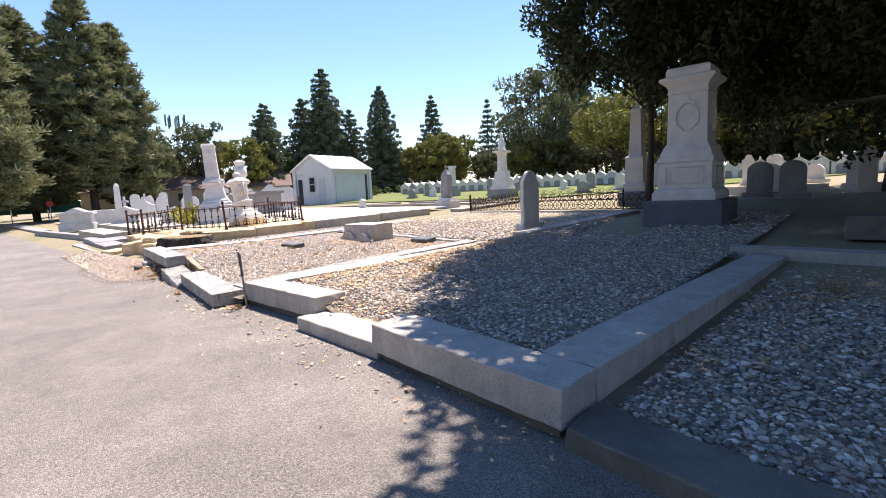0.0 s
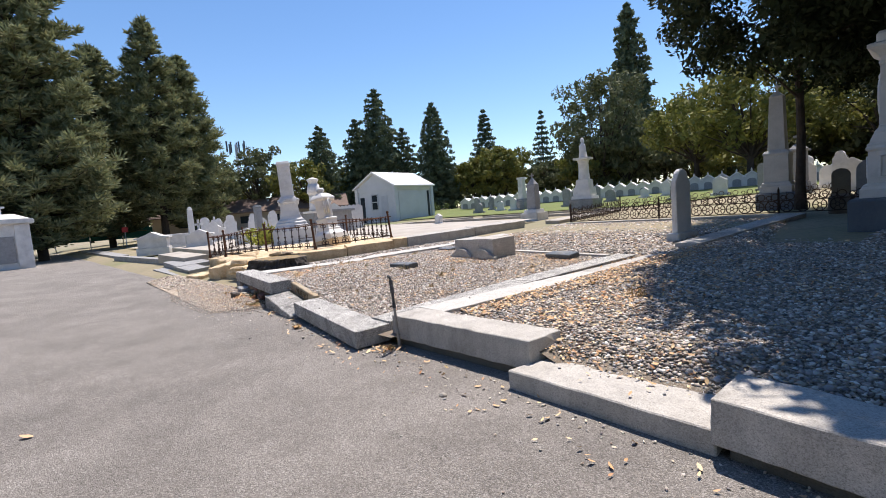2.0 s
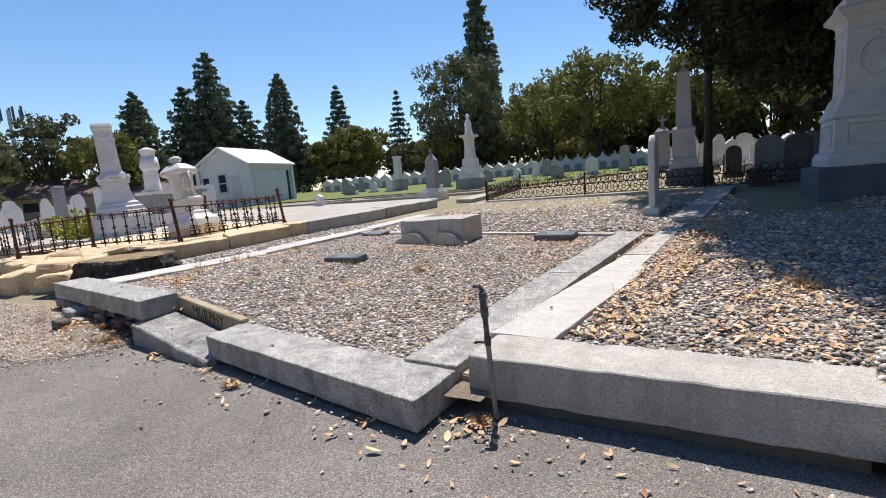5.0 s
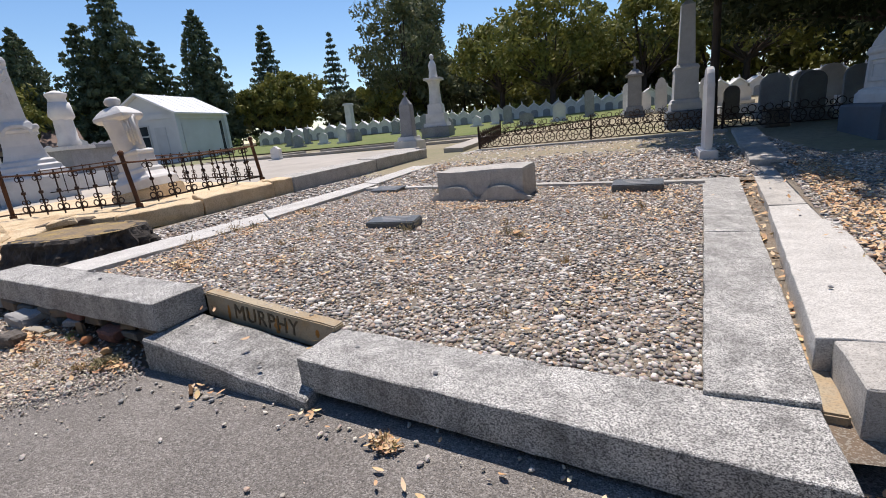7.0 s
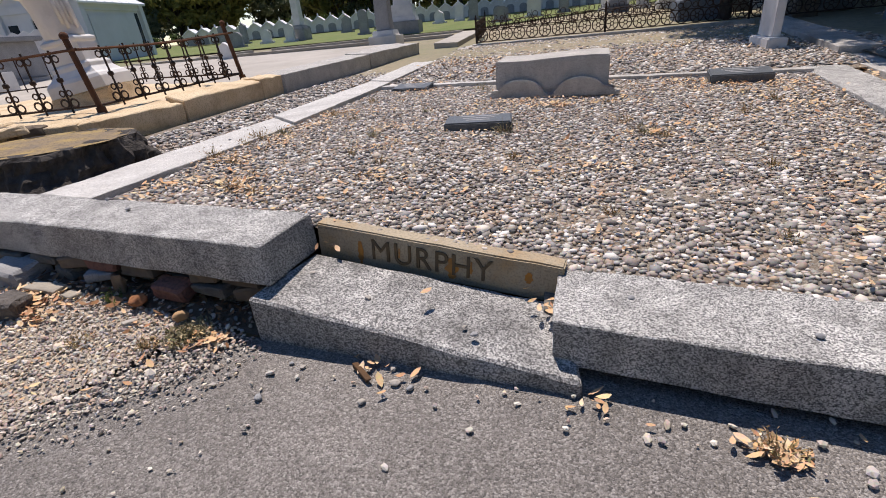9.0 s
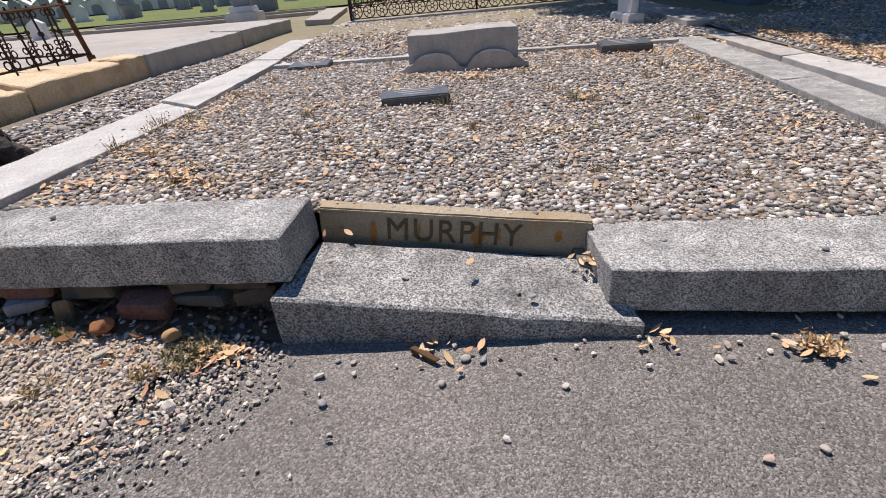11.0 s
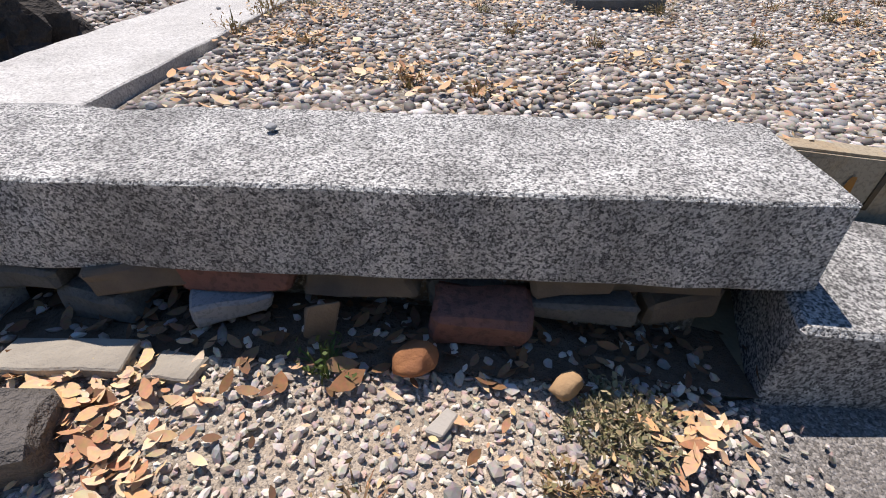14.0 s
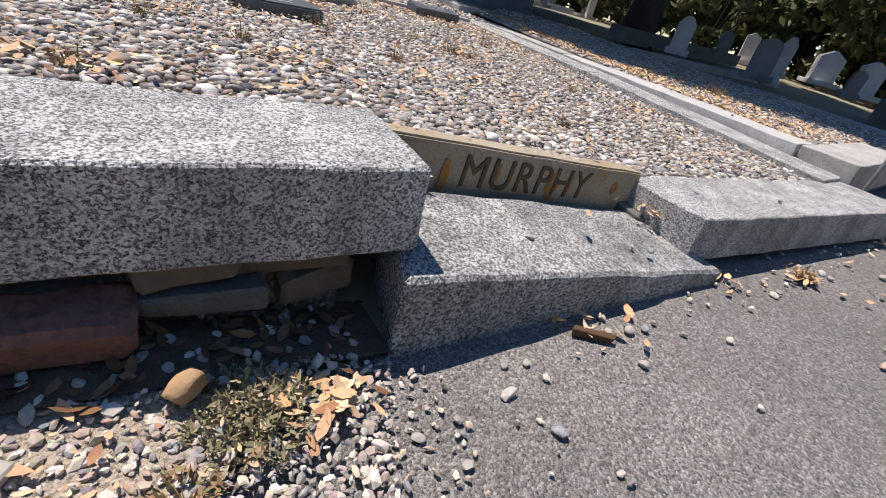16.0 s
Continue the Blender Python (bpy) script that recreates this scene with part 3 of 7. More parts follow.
pebbles("grit", [(-4.4, -0.6), (6, -1.2), (6, -0.05), (0.2, 0.3), (-2.4, 0.25), (-4.05, 0.45)], 0.5, 0.011, lambda u, v: 0.008 + 0 * u, GRIT,
        "stray stone chips on the asphalt", 19, 0.65, 0.2, 0.4)
pebbles("grit", [(-4.05, 0.25), (0, -0.12), (6, -0.3), (6.2, -0.1), (2.3, 0.3), (0.3, 0.38), (-2.5, 0.36)], 0.13, 0.011, lambda u, v: 0.008 + 0 * u, GRIT,
        "small stone chips along the foot of the kerb", 20, 0.65, 0.2, 0.4)

pebbles("grit", [(-4.95, -0.40), (-4.72, -0.42), (-4.1, 0.05), (-3.97, 0.40), (-4.12, 0.46), (-4.42, 0.06)], 0.036, 0.0075, lambda u, v: 0.010 + 0 * u, GRIT,
        "loose grit spilling over the asphalt's edge", 23, 0.6, 0.3, 0.5)
pebbles("grit", [(-9.5, 0.18), (-7.4, -0.24), (-4.9, -0.28), (-4.6, -0.46), (-7.4, -0.44), (-9.5, -0.02)], 0.045, 0.0085, lambda u, v: 0.010 + 0 * u, GRIT,
        "loose grit thinning out onto the asphalt", 24, 0.6, 0.3, 0.5)
pebbles("grit", [(-9.5, 0.0), (-7.4, -0.4), (-4.6, -0.44), (-4.0, 0.05), (-3.85, 0.35), (-3.7, -0.1), (-4.4, -0.7), (-9.5, -0.3)], 0.12, 0.008, lambda u, v: 0.009 + 0 * u, GRIT,
        "scattered small chips on the asphalt", 25, 0.6, 0.3, 0.5)
# Leafy soil whose dark colour also carries the deep shade below the coping.
SHADED_LEAF_MOULD = mat("shade_toned_leaf_mould", (0.16, 0.115, 0.08), (0.10, 0.075, 0.055), 9.0, 0.95, 1.0, 60.0, (0.15, 0.10, 0.065), 70.0, 0.6, (0.10, 0.06, 0.035), 6.0, 0.6, bump_dist=0.015)
sheet("leaf_mould", (-7.1, -4.08, -4.05, -7.1), (0.86, 0.50, 0.85, 1.12), lambda u, v: float(apron(u, v)) + 0.006, SHADED_LEAF_MOULD, "leafy soil under the coping, with the hollow's shade in its colour", "soil", 60, 10, lump=0.012)
pebbles("grit", [(-6.9, 0.8), (-4.15, 0.5), (-4.1, 0.72), (-6.9, 1.0)], 0.055, 0.013, lambda u, v: apron(u, v) + 0.012, GRIT, "few stones half sunk in the dark leafy soil", 22, 0.6, 0.25, 0.5)

# ---- kerbs ----
G1 = "kerb stones of the grave plot"
kerb("kerb_stone", [(-7.05, 0.98, 0.515), (-4.0, 0.59, 0.49), (-3.935, 1.0, 0.5), (-6.95, 1.4, 0.515)], 0.225, TERRAZZO,
     "long speckled concrete coping on rubble, sunlit top and grimy face", group=G1, bevel=0.018, wear=0.007, seed=1)
kerb("kerb_stone", [(-2.62, 0.42, 0.27), (0.0, 0.0, 0.232), (0.035, 0.5, 0.232), (-2.6, 0.86, 0.275)], 0.215, TERRAZZO,
     "long speckled concrete coping beside the asphalt lane", group=G1, bevel=0.016, wear=0.006, seed=2)
kerb("kerb_stone", [(-6.3, 1.318, 0.512), (-5.76, 1.247, 0.503), (-5.56, 3.70, 0.475), (-6.16, 4.28, 0.47)], 0.2, PALE_CONCRETE,
     "speckled concrete side kerb of the pebble plot", group=G1, seed=3)
kerb("kerb_stone", [(-6.13, 4.24, 0.51), (-5.57, 3.74, 0.50), (-5.45, 6.9, 0.53), (-5.95, 7.2, 0.53)], 0.2, PALE_CONCRETE,
     "pale concrete side kerb with a lifted joint", group=G1, seed=4)
kerb("kerb_stone", [(-5.95, 7.21, 0.55), (-5.45, 6.91, 0.545), (-5.35, 10.7, 0.62), (-5.85, 10.9, 0.63)], 0.2, PALE_CONCRETE,
     "pale concrete side kerb, slightly heaved", group=G1, seed=5)
kerb("kerb_stone", [(-0.41, 0.515, 0.262), (0.04, 0.505, 0.262), (0.40, 3.05, 0.385), (-0.04, 3.05, 0.385)], 0.16, TERRAZZO,
     "speckled concrete side kerb of the pebble plot", group=G1, seed=6)
kerb("kerb_stone", [(-0.035, 3.07, 0.385), (0.405, 3.07, 0.385), (0.80, 5.85, 0.47), (0.37, 6.0, 0.47)], 0.16, TERRAZZO,
     "speckled concrete side kerb, far half", group=G1, seed=7)
kerb("kerb_stone", [(-5.44, 6.38, 0.515), (-3.3, 6.08, 0.515), (-3.28, 6.24, 0.515), (-5.43, 6.54, 0.515)], 0.14, PALE_CONCRETE, "narrow concrete kerb behind the grave slab", group=G1, seed=8)
kerb("kerb_stone", [(-3.27, 6.075, 0.51), (0.34, 5.56, 0.49), (0.36, 5.72, 0.49), (-3.25, 6.235, 0.51)], 0.14, CONCRETE, "narrow concrete kerb behind the grave slab", group=G1, seed=9)
G2 = "kerb stones of the shaded plot"
kerb("kerb_stone", [(0.16, 0.45, 0.372), (2.31, 0.42, 0.385), (2.35, 0.88, 0.385), (0.2, 0.90, 0.375)], 0.285, CONCRETE,
     "thick pale concrete coping with a chipped end", group=G2, bevel=0.02, wear=0.007, seed=10)
kerb("kerb_footing", [(0.2, 0.5, 0.09), (2.24, 0.47, 0.09), (2.24, 0.85, 0.09), (0.2, 0.87, 0.09)], 0.13, DARK_CONCRETE, "dark blotchy footing under the coping", "footing", seed=11)
kerb("kerb_stone", [(0.13, 0.91, 0.375), (0.62, 0.91, 0.372), (1.19, 4.08, 0.42), (0.70, 4.03, 0.415)], 0.24, PALE_CONCRETE, "pale concrete side kerb, sunlit", group=G2, seed=12)
kerb("kerb_stone", [(0.705, 4.05, 0.42), (1.195, 4.10, 0.425), (1.62, 6.78, 0.485), (1.14, 6.84, 0.485)], 0.24, CONCRETE, "pale concrete side kerb with a cracked joint", group=G2, seed=13)
kerb("kerb_stone", [(1.145, 6.86, 0.585), (1.625, 6.80, 0.585), (2.42, 12.1, 0.80), (1.92, 12.3, 0.80)], 0.30, CONCRETE, "raised concrete side kerb in the oak's shade", group=G2, seed=14)
kerb("kerb_stone", [(2.24, 0.18, 0.172), (3.93, 0.09, 0.172), (3.93, 0.66, 0.18), (2.37, 0.66, 0.18)], 0.2, CONCRETE, "low concrete step stone in the kerb line", group=G2, bevel=0.025, seed=15)
kerb("kerb_stone", [(3.92, 0.05, 0.385), (6.20, -0.22, 0.38), (6.22, 0.26, 0.38), (3.93, 0.58, 0.385)], 0.29, CONCRETE, "thick concrete coping, half sunlit, chipped corner", group=G2, bevel=0.02, wear=0.007, seed=16)
kerb("kerb_footing", [(4.0, 0.12, 0.098), (6.14, -0.14, 0.098), (6.16, 0.22, 0.098), (4.0, 0.5, 0.098)], 0.13, DARK_CONCRETE, "dark blotchy footing under the coping", "footing", seed=17)
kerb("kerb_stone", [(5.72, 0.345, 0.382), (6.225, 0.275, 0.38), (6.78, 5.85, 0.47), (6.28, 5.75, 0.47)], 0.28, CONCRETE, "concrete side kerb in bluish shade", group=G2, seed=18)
kerb("kerb_stone", [(6.22, -0.24, 0.145), (9.6, -0.75, 0.13), (9.65, -0.35, 0.14), (6.25, 0.2, 0.155)], 0.2, DARK_CONCRETE, "low kerb of dark blotchy concrete", group=G2, bevel=0.03, wear=0.012, seed=19)
kerb("kerb_stone", [(6.0, 5.9, 0.56), (12.5, 5.6, 0.56), (12.5, 6.0, 0.56), (6.0, 6.3, 0.56)], 0.25, CONCRETE, "concrete cross kerb in the shade", group=G2, seed=20)
kerb("kerb_stone", [(-5.8, 10.95, 0.63), (-5.3, 10.75, 0.62), (-4.65, 12.45, 0.72), (-5.0, 12.75, 0.73)], 0.18, CONCRETE, "short slanting concrete kerb by the iron fence", group=G2, seed=21)
kerb("kerb_stone", [(-4.95, 12.5, 0.74), (1.85, 12.35, 0.78), (1.85, 12.65, 0.78), (-4.95, 12.85, 0.74)], 0.2, CONCRETE, "pale kerb carrying the scrolled iron fence", group=G2, seed=22)

# ---- the name stone, the step, rubble and loose things by the coping ----


def extrude(bm, pts, depth, y0=0.0, bevel=0.0):
    """An upright slab from an outline of (x, z) points; its thickness runs along y."""
    a = [bm.verts.new((x, y0, z)) for x, z in pts]
    b = [bm.verts.new((x, y0 + depth, z)) for x, z in pts]
    f1 = bm.faces.new(a)
    bm.faces.new(b[::-1])
    n = len(pts)
    for i in range(n):
        bm.faces.new((a[i], b[i], b[(i + 1) % n], a[(i + 1) % n]))
    bmesh.ops.recalc_face_normals(bm, faces=bm.faces)
    if bevel:
        bmesh.ops.bevel(bm, geom=[e for e in bm.edges if abs(e.verts[0].co.y - e.verts[1].co.y) < 1e-6], offset=bevel, segments=2, affect='EDGES')
    return bm


name_stone = thing("name_stone", at(-3.25, 0.885, 0.27, -8.5, 0, 5.4), "tan stone edging with a carved family name and rust stains", "name stone")
bm = bmesh.new()
box(bm, 0, 0.05, -0.1, 1.36, 0.10, 0.21, 0.008)
bmesh.ops.subdivide_edges(bm, edges=[e for e in bm.edges if e.calc_length() > 0.5], cuts=10, use_grid_fill=True)
rough(bm, 0.006, 6)
part("edging", bm, TAN_STONE, name_stone)
cu = bpy.data.curves.new("lettering", 'FONT')
cu.body = "MURPHY"
cu.size = 0.165
cu.extrude = 0.006
cu.space_character = 1.12
cu.align_x = 'CENTER'
tmp = new("lettering_curve", cu)
dg = bpy.context.evaluated_depsgraph_get()
text_mesh = bpy.data.meshes.new_from_object(tmp.evaluated_get(dg))
bpy.data.objects.remove(tmp)
text_mesh.materials.clear()
text_mesh.materials.append(GROOVE)
lettering = new("lettering", text_mesh)
lettering.parent = name_stone
lettering.matrix_local = pose(0.0, -0.001, -0.045, 90, 0, 0) @ Matrix.Diagonal((0.98, 1.06, 1, 1))
lettering["label"] = "carved block letters dark with dirt"
rng_s = random.Random(5)
for x, w, h in ((-0.405, 0.035, 0.14), (0.125, 0.075, 0.12), (0.045, 0.02, 0.08), (0.52, 0.05, 0.06), (0.23, 0.02, 0.07), (-0.17, 0.014, 0.06)):
    bm = bmesh.new()
    side = [(w * 0.5 * rng_s.uniform(0.45, 1.15) * (0.55 + 0.45 * math.sin(math.pi * k / 7)), 0.05 - h * k / 7) for k in range(8)]
    pts = [(x + a, z) for a, z in side] + [(x - a * rng_s.uniform(0.6, 1.2), z) for a, z in side[::-1]]
    vsx = [bm.verts.new((px, -0.0045, pz)) for px, pz in pts]
    bm.faces.new(vsx)
    part("rust_streak", bm, RUST_STAIN, name_stone, "orange rust streak")

step = kerb("step_stone", [(-4.085, 0.50, 0.252), (-2.50, 0.30, 0.062), (-2.56, 0.76, 0.13), (-3.92, 0.93, 0.285)], [0.26, 0.13, 0.2, 0.3], WORN_STEP,
            "tilted speckled concrete step sunk into the asphalt edge", "step", bevel=0.03, wear=0.008, seed=31)
kerb("kerb_end", [(-2.66, 0.68, 0.15), (-2.5, 0.62, 0.13), (-2.5, 0.9, 0.2), (-2.66, 0.95, 0.21)], 0.2, DARK_CONCRETE, "dark blotchy block in the gap by the step", "footing", seed=32)
sheet("leaf_gully", (-0.2, 0.3, 1.35, 0.7), (0.3, 0.3, 6.9, 6.9), lambda u, v: 0.12 + 0.05 * v, SOIL, "leaf-littered gully between two kerbs", "soil", 6, 20, lump=0.01)
bm = bmesh.new()
box(bm, 0, 0, 0, 0.15, 0.9, 0.1, 0.01)
rough(bm, 0.006, 6)
gully = part("gully_stone", bm, TAN_STONE)
gully.matrix_world = at(0.14, 0.98, 0.10, -8)
tagged(gully, "narrow tan stone strip in the gully between kerbs", "stone strip")


def stone_mesh(w, d, h, seed, jag=0.18, smooth=0):
    """A split stone: a box with knocked corners and uneven faces."""
    rg = random.Random(seed)
    bm = bmesh.new()
    box(bm, 0, 0, -h / 2, w, d, h)
    for p in bm.verts:
        p.co += Vector((rg.uniform(-1, 1) * w * jag * 0.5, rg.uniform(-1, 1) * d * jag * 0.5, rg.uniform(-1, 1) * h * jag))
    bmesh.ops.bevel(bm, geom=list(bm.edges), offset=min(w, d, h) * (0.14 + 0.1 * smooth), segments=1 + smooth, affect='EDGES')
    bmesh.ops.subdivide_edges(bm, edges=[e for e in bm.edges if e.calc_length() > 0.035], cuts=2, use_grid_fill=True)
    for p in bm.verts:
        p.co += noise.noise_vector(p.co * 16 + Vector((seed, 0, 0))) * min(w, d, h) * 0.12
        p.co += noise.noise_vector(p.co * 55 + Vector((0, seed, 0))) * min(0.006, min(w, d, h) * 0.06)
    return bm


def blob_mesh(w, d, h, seed, jag):
    """A rounded field stone: a lumpy ball with one or two flatter sides."""
    bm = bmesh.new()
    bmesh.ops.create_icosphere(bm, subdivisions=3, radius=1.0)
    rg = random.Random(seed)
    cuts = [(Vector((rg.uniform(-1, 1), rg.uniform(-1, 1), rg.uniform(-0.6, 1))).normalized(), rg.uniform(0.55, 0.85)) for _ in range(4)]
    for p in bm.verts:
        for n, lim in cuts:
            over = p.co.dot(n) - lim
            if over > 0:
                p.co -= n * over * 0.85
        q = p.co.copy()
        p.co *= 1 + jag * 0.7 * noise.noise(q * 1.4 + Vector((seed, 0, 0))) + jag * 0.35 * noise.noise(q * 4.0 + Vector((0, seed, 0)))
        p.co = Vector((p.co.x * w * 0.55, p.co.y * d * 0.55, p.co.z * h * 0.55))
    return bm


def rock(name, u, v, z, w, d, h, material, label, category, seed, rz=0, rx=0, ry=0, jag=0.18, group="", smooth=0):
    ob = part(name, blob_mesh(w, d, h, seed, jag) if smooth else stone_mesh(w, d, h, seed, jag), material, smooth=smooth > 0)
    ob.matrix_world = at(u, v, z + h / 2, rz, rx, ry)
    return tagged(ob, label, category, group)


RUB = "rubble stones under the coping"
for i, (u, v, z, w, d, h, m, rz, lab) in enumerate((
        (-5.27, 0.86, 0.215, 0.27, 0.22, 0.07, BRICK_RED, -6, "flat reddish stone wedged under the coping"),
        (-4.99, 0.85, 0.205, 0.27, 0.22, 0.075, BROWN_ROCK, -9, "flat brown stone wedged under the coping"),
        (-4.49, 0.80, 0.205, 0.21, 0.2, 0.07, BROWN_ROCK, -4, "tan split stone wedged under the coping"),
        (-4.25, 0.78, 0.195, 0.26, 0.2, 0.08, BROWN_ROCK, -10, "tan split stone wedged under the coping"),
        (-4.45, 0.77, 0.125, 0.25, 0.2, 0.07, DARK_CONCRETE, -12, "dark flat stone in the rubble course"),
        (-4.20, 0.76, 0.11, 0.2, 0.18, 0.085, BROWN_ROCK, -3, "brown stone in the rubble course"),
        (-5.52, 0.88, 0.21, 0.24, 0.2, 0.075, BROWN_ROCK, 4, "brown split stone wedged under the coping"),
        (-5.31, 0.80, 0.15, 0.17, 0.14, 0.06, GREY_STONE, 12, "bluish broken slate in the rubble course"),
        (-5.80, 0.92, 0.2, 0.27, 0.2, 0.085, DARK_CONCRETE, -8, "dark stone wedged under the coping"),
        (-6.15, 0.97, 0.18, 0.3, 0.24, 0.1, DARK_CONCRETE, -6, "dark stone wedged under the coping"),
        (-6.5, 1.02, 0.18, 0.3, 0.24, 0.1, BROWN_ROCK, -9, "brown stone wedged under the coping"),
        (-6.85, 1.06, 0.16, 0.3, 0.24, 0.12, GREY_STONE, -4, "grey stone wedged under the coping"),
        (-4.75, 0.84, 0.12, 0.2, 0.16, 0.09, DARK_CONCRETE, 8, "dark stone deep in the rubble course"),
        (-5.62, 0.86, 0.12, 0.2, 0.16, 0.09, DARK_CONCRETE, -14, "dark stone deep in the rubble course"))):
    rock("rubble_stone", u, v, z, w, d, h, m, lab, "stone", 40 + i, rz, group=RUB)
bm = bmesh.new()
box(bm, 0, 0, 0, 2.9, 0.3, 0.25)
bmesh.ops.subdivide_edges(bm, edges=list(bm.edges), cuts=8, use_grid_fill=True)
rough(bm, 0.03, 5)
ob = part("earth_bank", bm, SOIL)
ob.matrix_world = at(-5.55, 1.05, 0.02, -7.4)
tagged(ob, "dark earth bank behind the rubble", "earth", kind="structure")
rock("loose_brick", -4.72, 0.70, 0.105, 0.235, 0.12, 0.105, BRICK_RED, "weathered red brick leaning in the rubble", "brick", 60, -8, 12, 3, 0.06)
rock("concrete_block", -6.02, 0.80, 0.10, 0.30, 0.26, 0.135, GREY_STONE, "broken grey concrete block by the coping", "concrete block", 61, -6, 0, 4, 0.12)
rock("wood_offcut", -5.64, 0.66, 0.125, 0.285, 0.09, 0.03, WOOD, "flat weathered wood offcut on the grit", "wood", 62, -6, 0, 0, 0.05)
rock("stone_chip", -5.40, 0.62, 0.105, 0.11, 0.07, 0.032, WOOD, "small grey broken stone on the grit", "stone", 63, -12)
rock("dark_rock", -5.65, 0.47, 0.06, 0.17, 0.16, 0.13, LAVA, "rough dark porous rock on the grit", "rock", 64, 10, 0, 6, 0.14)
rock("red_stone", -4.88, 0.59, 0.108, 0.1, 0.075, 0.06, BRICK_ORANGE, "orange-brown stone perched on grit", "stone", 65, 15, 0, -10, 0.3, smooth=1)
rock("tan_stone", -4.55, 0.52, 0.075, 0.095, 0.055, 0.05, TAN_ROCK, "smooth tan stone on the grit", "stone", 66, 20, 0, -12, 0.2, smooth=2)
rock("brown_slab", -5.09, 0.69, 0.11, 0.07, 0.03, 0.13, BROWN_ROCK, "thin brown stone standing in the rubble", "stone", 67, 10, 8, 12, 0.25)
rock("white_chip", -4.83, 0.46, 0.07, 0.075, 0.035, 0.025, PAVING, "pale stone sliver on the grit", "stone", 68, 50)
rock("bark_chip", -3.44, 0.31, 0.008, 0.15, 0.024, 0.02, DARK_WOOD, "dark curled bark chip on the asphalt", "bark", 69, -42, 0, 0, 0.3)
for i, (u, v, s) in enumerate(((-3.81, 0.34, 0.022), (-3.74, 0.32, 0.024), (-3.38, 0.15, 0.034), (-3.84, 0.11, 0.036), (-4.16, 0.26, 0.03), (-3.27, 0.27, 0.038), (-3.20, 0.25, 0.032),
                               (-3.31, 0.36, 0.03), (-2.2, -0.3, 0.028), (0.9, -0.05, 0.03), (1.3, -0.05, 0.045), (1.89, -0.3, 0.06), (1.95, -0.34, 0.03), (-1.2, -0.12, 0.045), (-3.5, 0.62, 0.03),
                               (-2.95, 0.45, 0.03), (-3.0, 0.5, 0.022), (-3.85, 0.75, 0.03))):
    on_step = u in (-3.5, -2.95, -3.0, -3.85)
    z = 0.0 if not on_step else (0.20 if u == -3.5 else 0.15 if u > -3.2 else 0.25)
    rock("pebble", u, v, z, s * 1.15, s * 0.85, s * 0.6, PAVING if i % 3 else GREY_STONE, "loose pebble on the asphalt" if not on_step else "loose pebble on the concrete step", "pebble", 80 + i, i * 37, jag=0.2, smooth=2)
for i, (u, v) in enumerate(((-1.7, 0.42), (-2.3, 0.62), (-5.2, 1.02), (-5.55, 1.2), (-5.95, 2.0), (-5.9, 3.0), (0.42, 1.6), (1.0, 3.4), (2.6, 0.45), (3.5, 0.42))):
    z = 0.262 if u > -2.4 and u < 0 else 0.505 if u < -2.4 and v < 1.3 else 0.48 if u < -2.4 else 0.39 if v > 1 else 0.175
    rock("pebble", u, v, z, 0.03, 0.025, 0.018, GREY_STONE, "dark pebble lying on the kerb", "pebble", 110 + i, i * 51, smooth=2)

# water standpipe
stake = thing("standpipe", at(0.37, 0.38, 0.0, 0, 2, -1.5), "thin grey water standpipe with a black elbow spout", "standpipe")
bm = bmesh.new()
cyl(bm, 0, 0, -0.05, 0.017, 0.017, 0.56, 12)
part("riser", bm, GALVANISED, stake, "dull grey galvanised lower pipe")
bm = bmesh.new()
lathe(bm, [(0.0215, 0.50), (0.0215, 0.56), (0.0175, 0.565), (0.0175, 0.68), (0.024, 0.685), (0.026, 0.70), (0.026, 0.745), (0.022, 0.755), (0.022, 0.80), (0.0245, 0.805), (0.0245, 0.845), (0.016, 0.85)], 14)
part("fitting", bm, BLACK_PIPE, stake, "scuffed black plastic coupling")
bm = bmesh.new()
for a, b in (((0.0, 0, 0.84), (-0.002, 0, 0.868)), ((-0.002, 0, 0.866), (-0.02, 0, 0.885)), ((-0.018, 0, 0.884), (-0.052, 0, 0.886))):
    bar(bm, a, b, 0.0145, 10)
part("spout", bm, BLACK_PIPE, stake, "bent black elbow spout")
bm = bmesh.new()
box(bm, -0.035, 0, 0.508, 0.085, 0.016, 0.014, 0.004)
bar(bm, (-0.078, 0, 0.515), (-0.088, 0, 0.505), 0.009, 8)
part("lever", bm, DARK_IRON, stake, "small dark tap lever")

# ---- grave furniture inside the pebble plot ----
tomb = thing("pedestal_tomb", at(-2.72, 5.0, 0.43, -5), "pale grey stone pedestal with two scalloped scrolls at its foot", "tomb")
bm = bmesh.new()
box(bm, 0, 0.36, 0, 1.36, 0.72, 0.44, 0.012)
bmesh.ops.subdivide_edges(bm, edges=[e for e in bm.edges if e.calc_length() > 0.3], cuts=6, use_grid_fill=True)
for p in bm.verts:
    if p.co.z > 0.43:
        p.co.z += 0.012 * math.sin(p.co.x * 4) + 0.02 * p.co.y
rough(bm, 0.004, 5)
part("block", bm, CONCRETE, tomb)
outline = [(-0.80, 0), (-0.80, 0.05), (-0.74, 0.065), (-0.70, 0.10), (-0.64, 0.11)]
outline += [(-0.36 + 0.26 * math.cos(a), 0.10 + 0.12 * math.sin(a)) for a in [math.pi * (1 - k / 12) for k in range(1, 12)]]
outline += [(-0.08, 0.09), (-0.04, 0.045), (0, 0.035)]
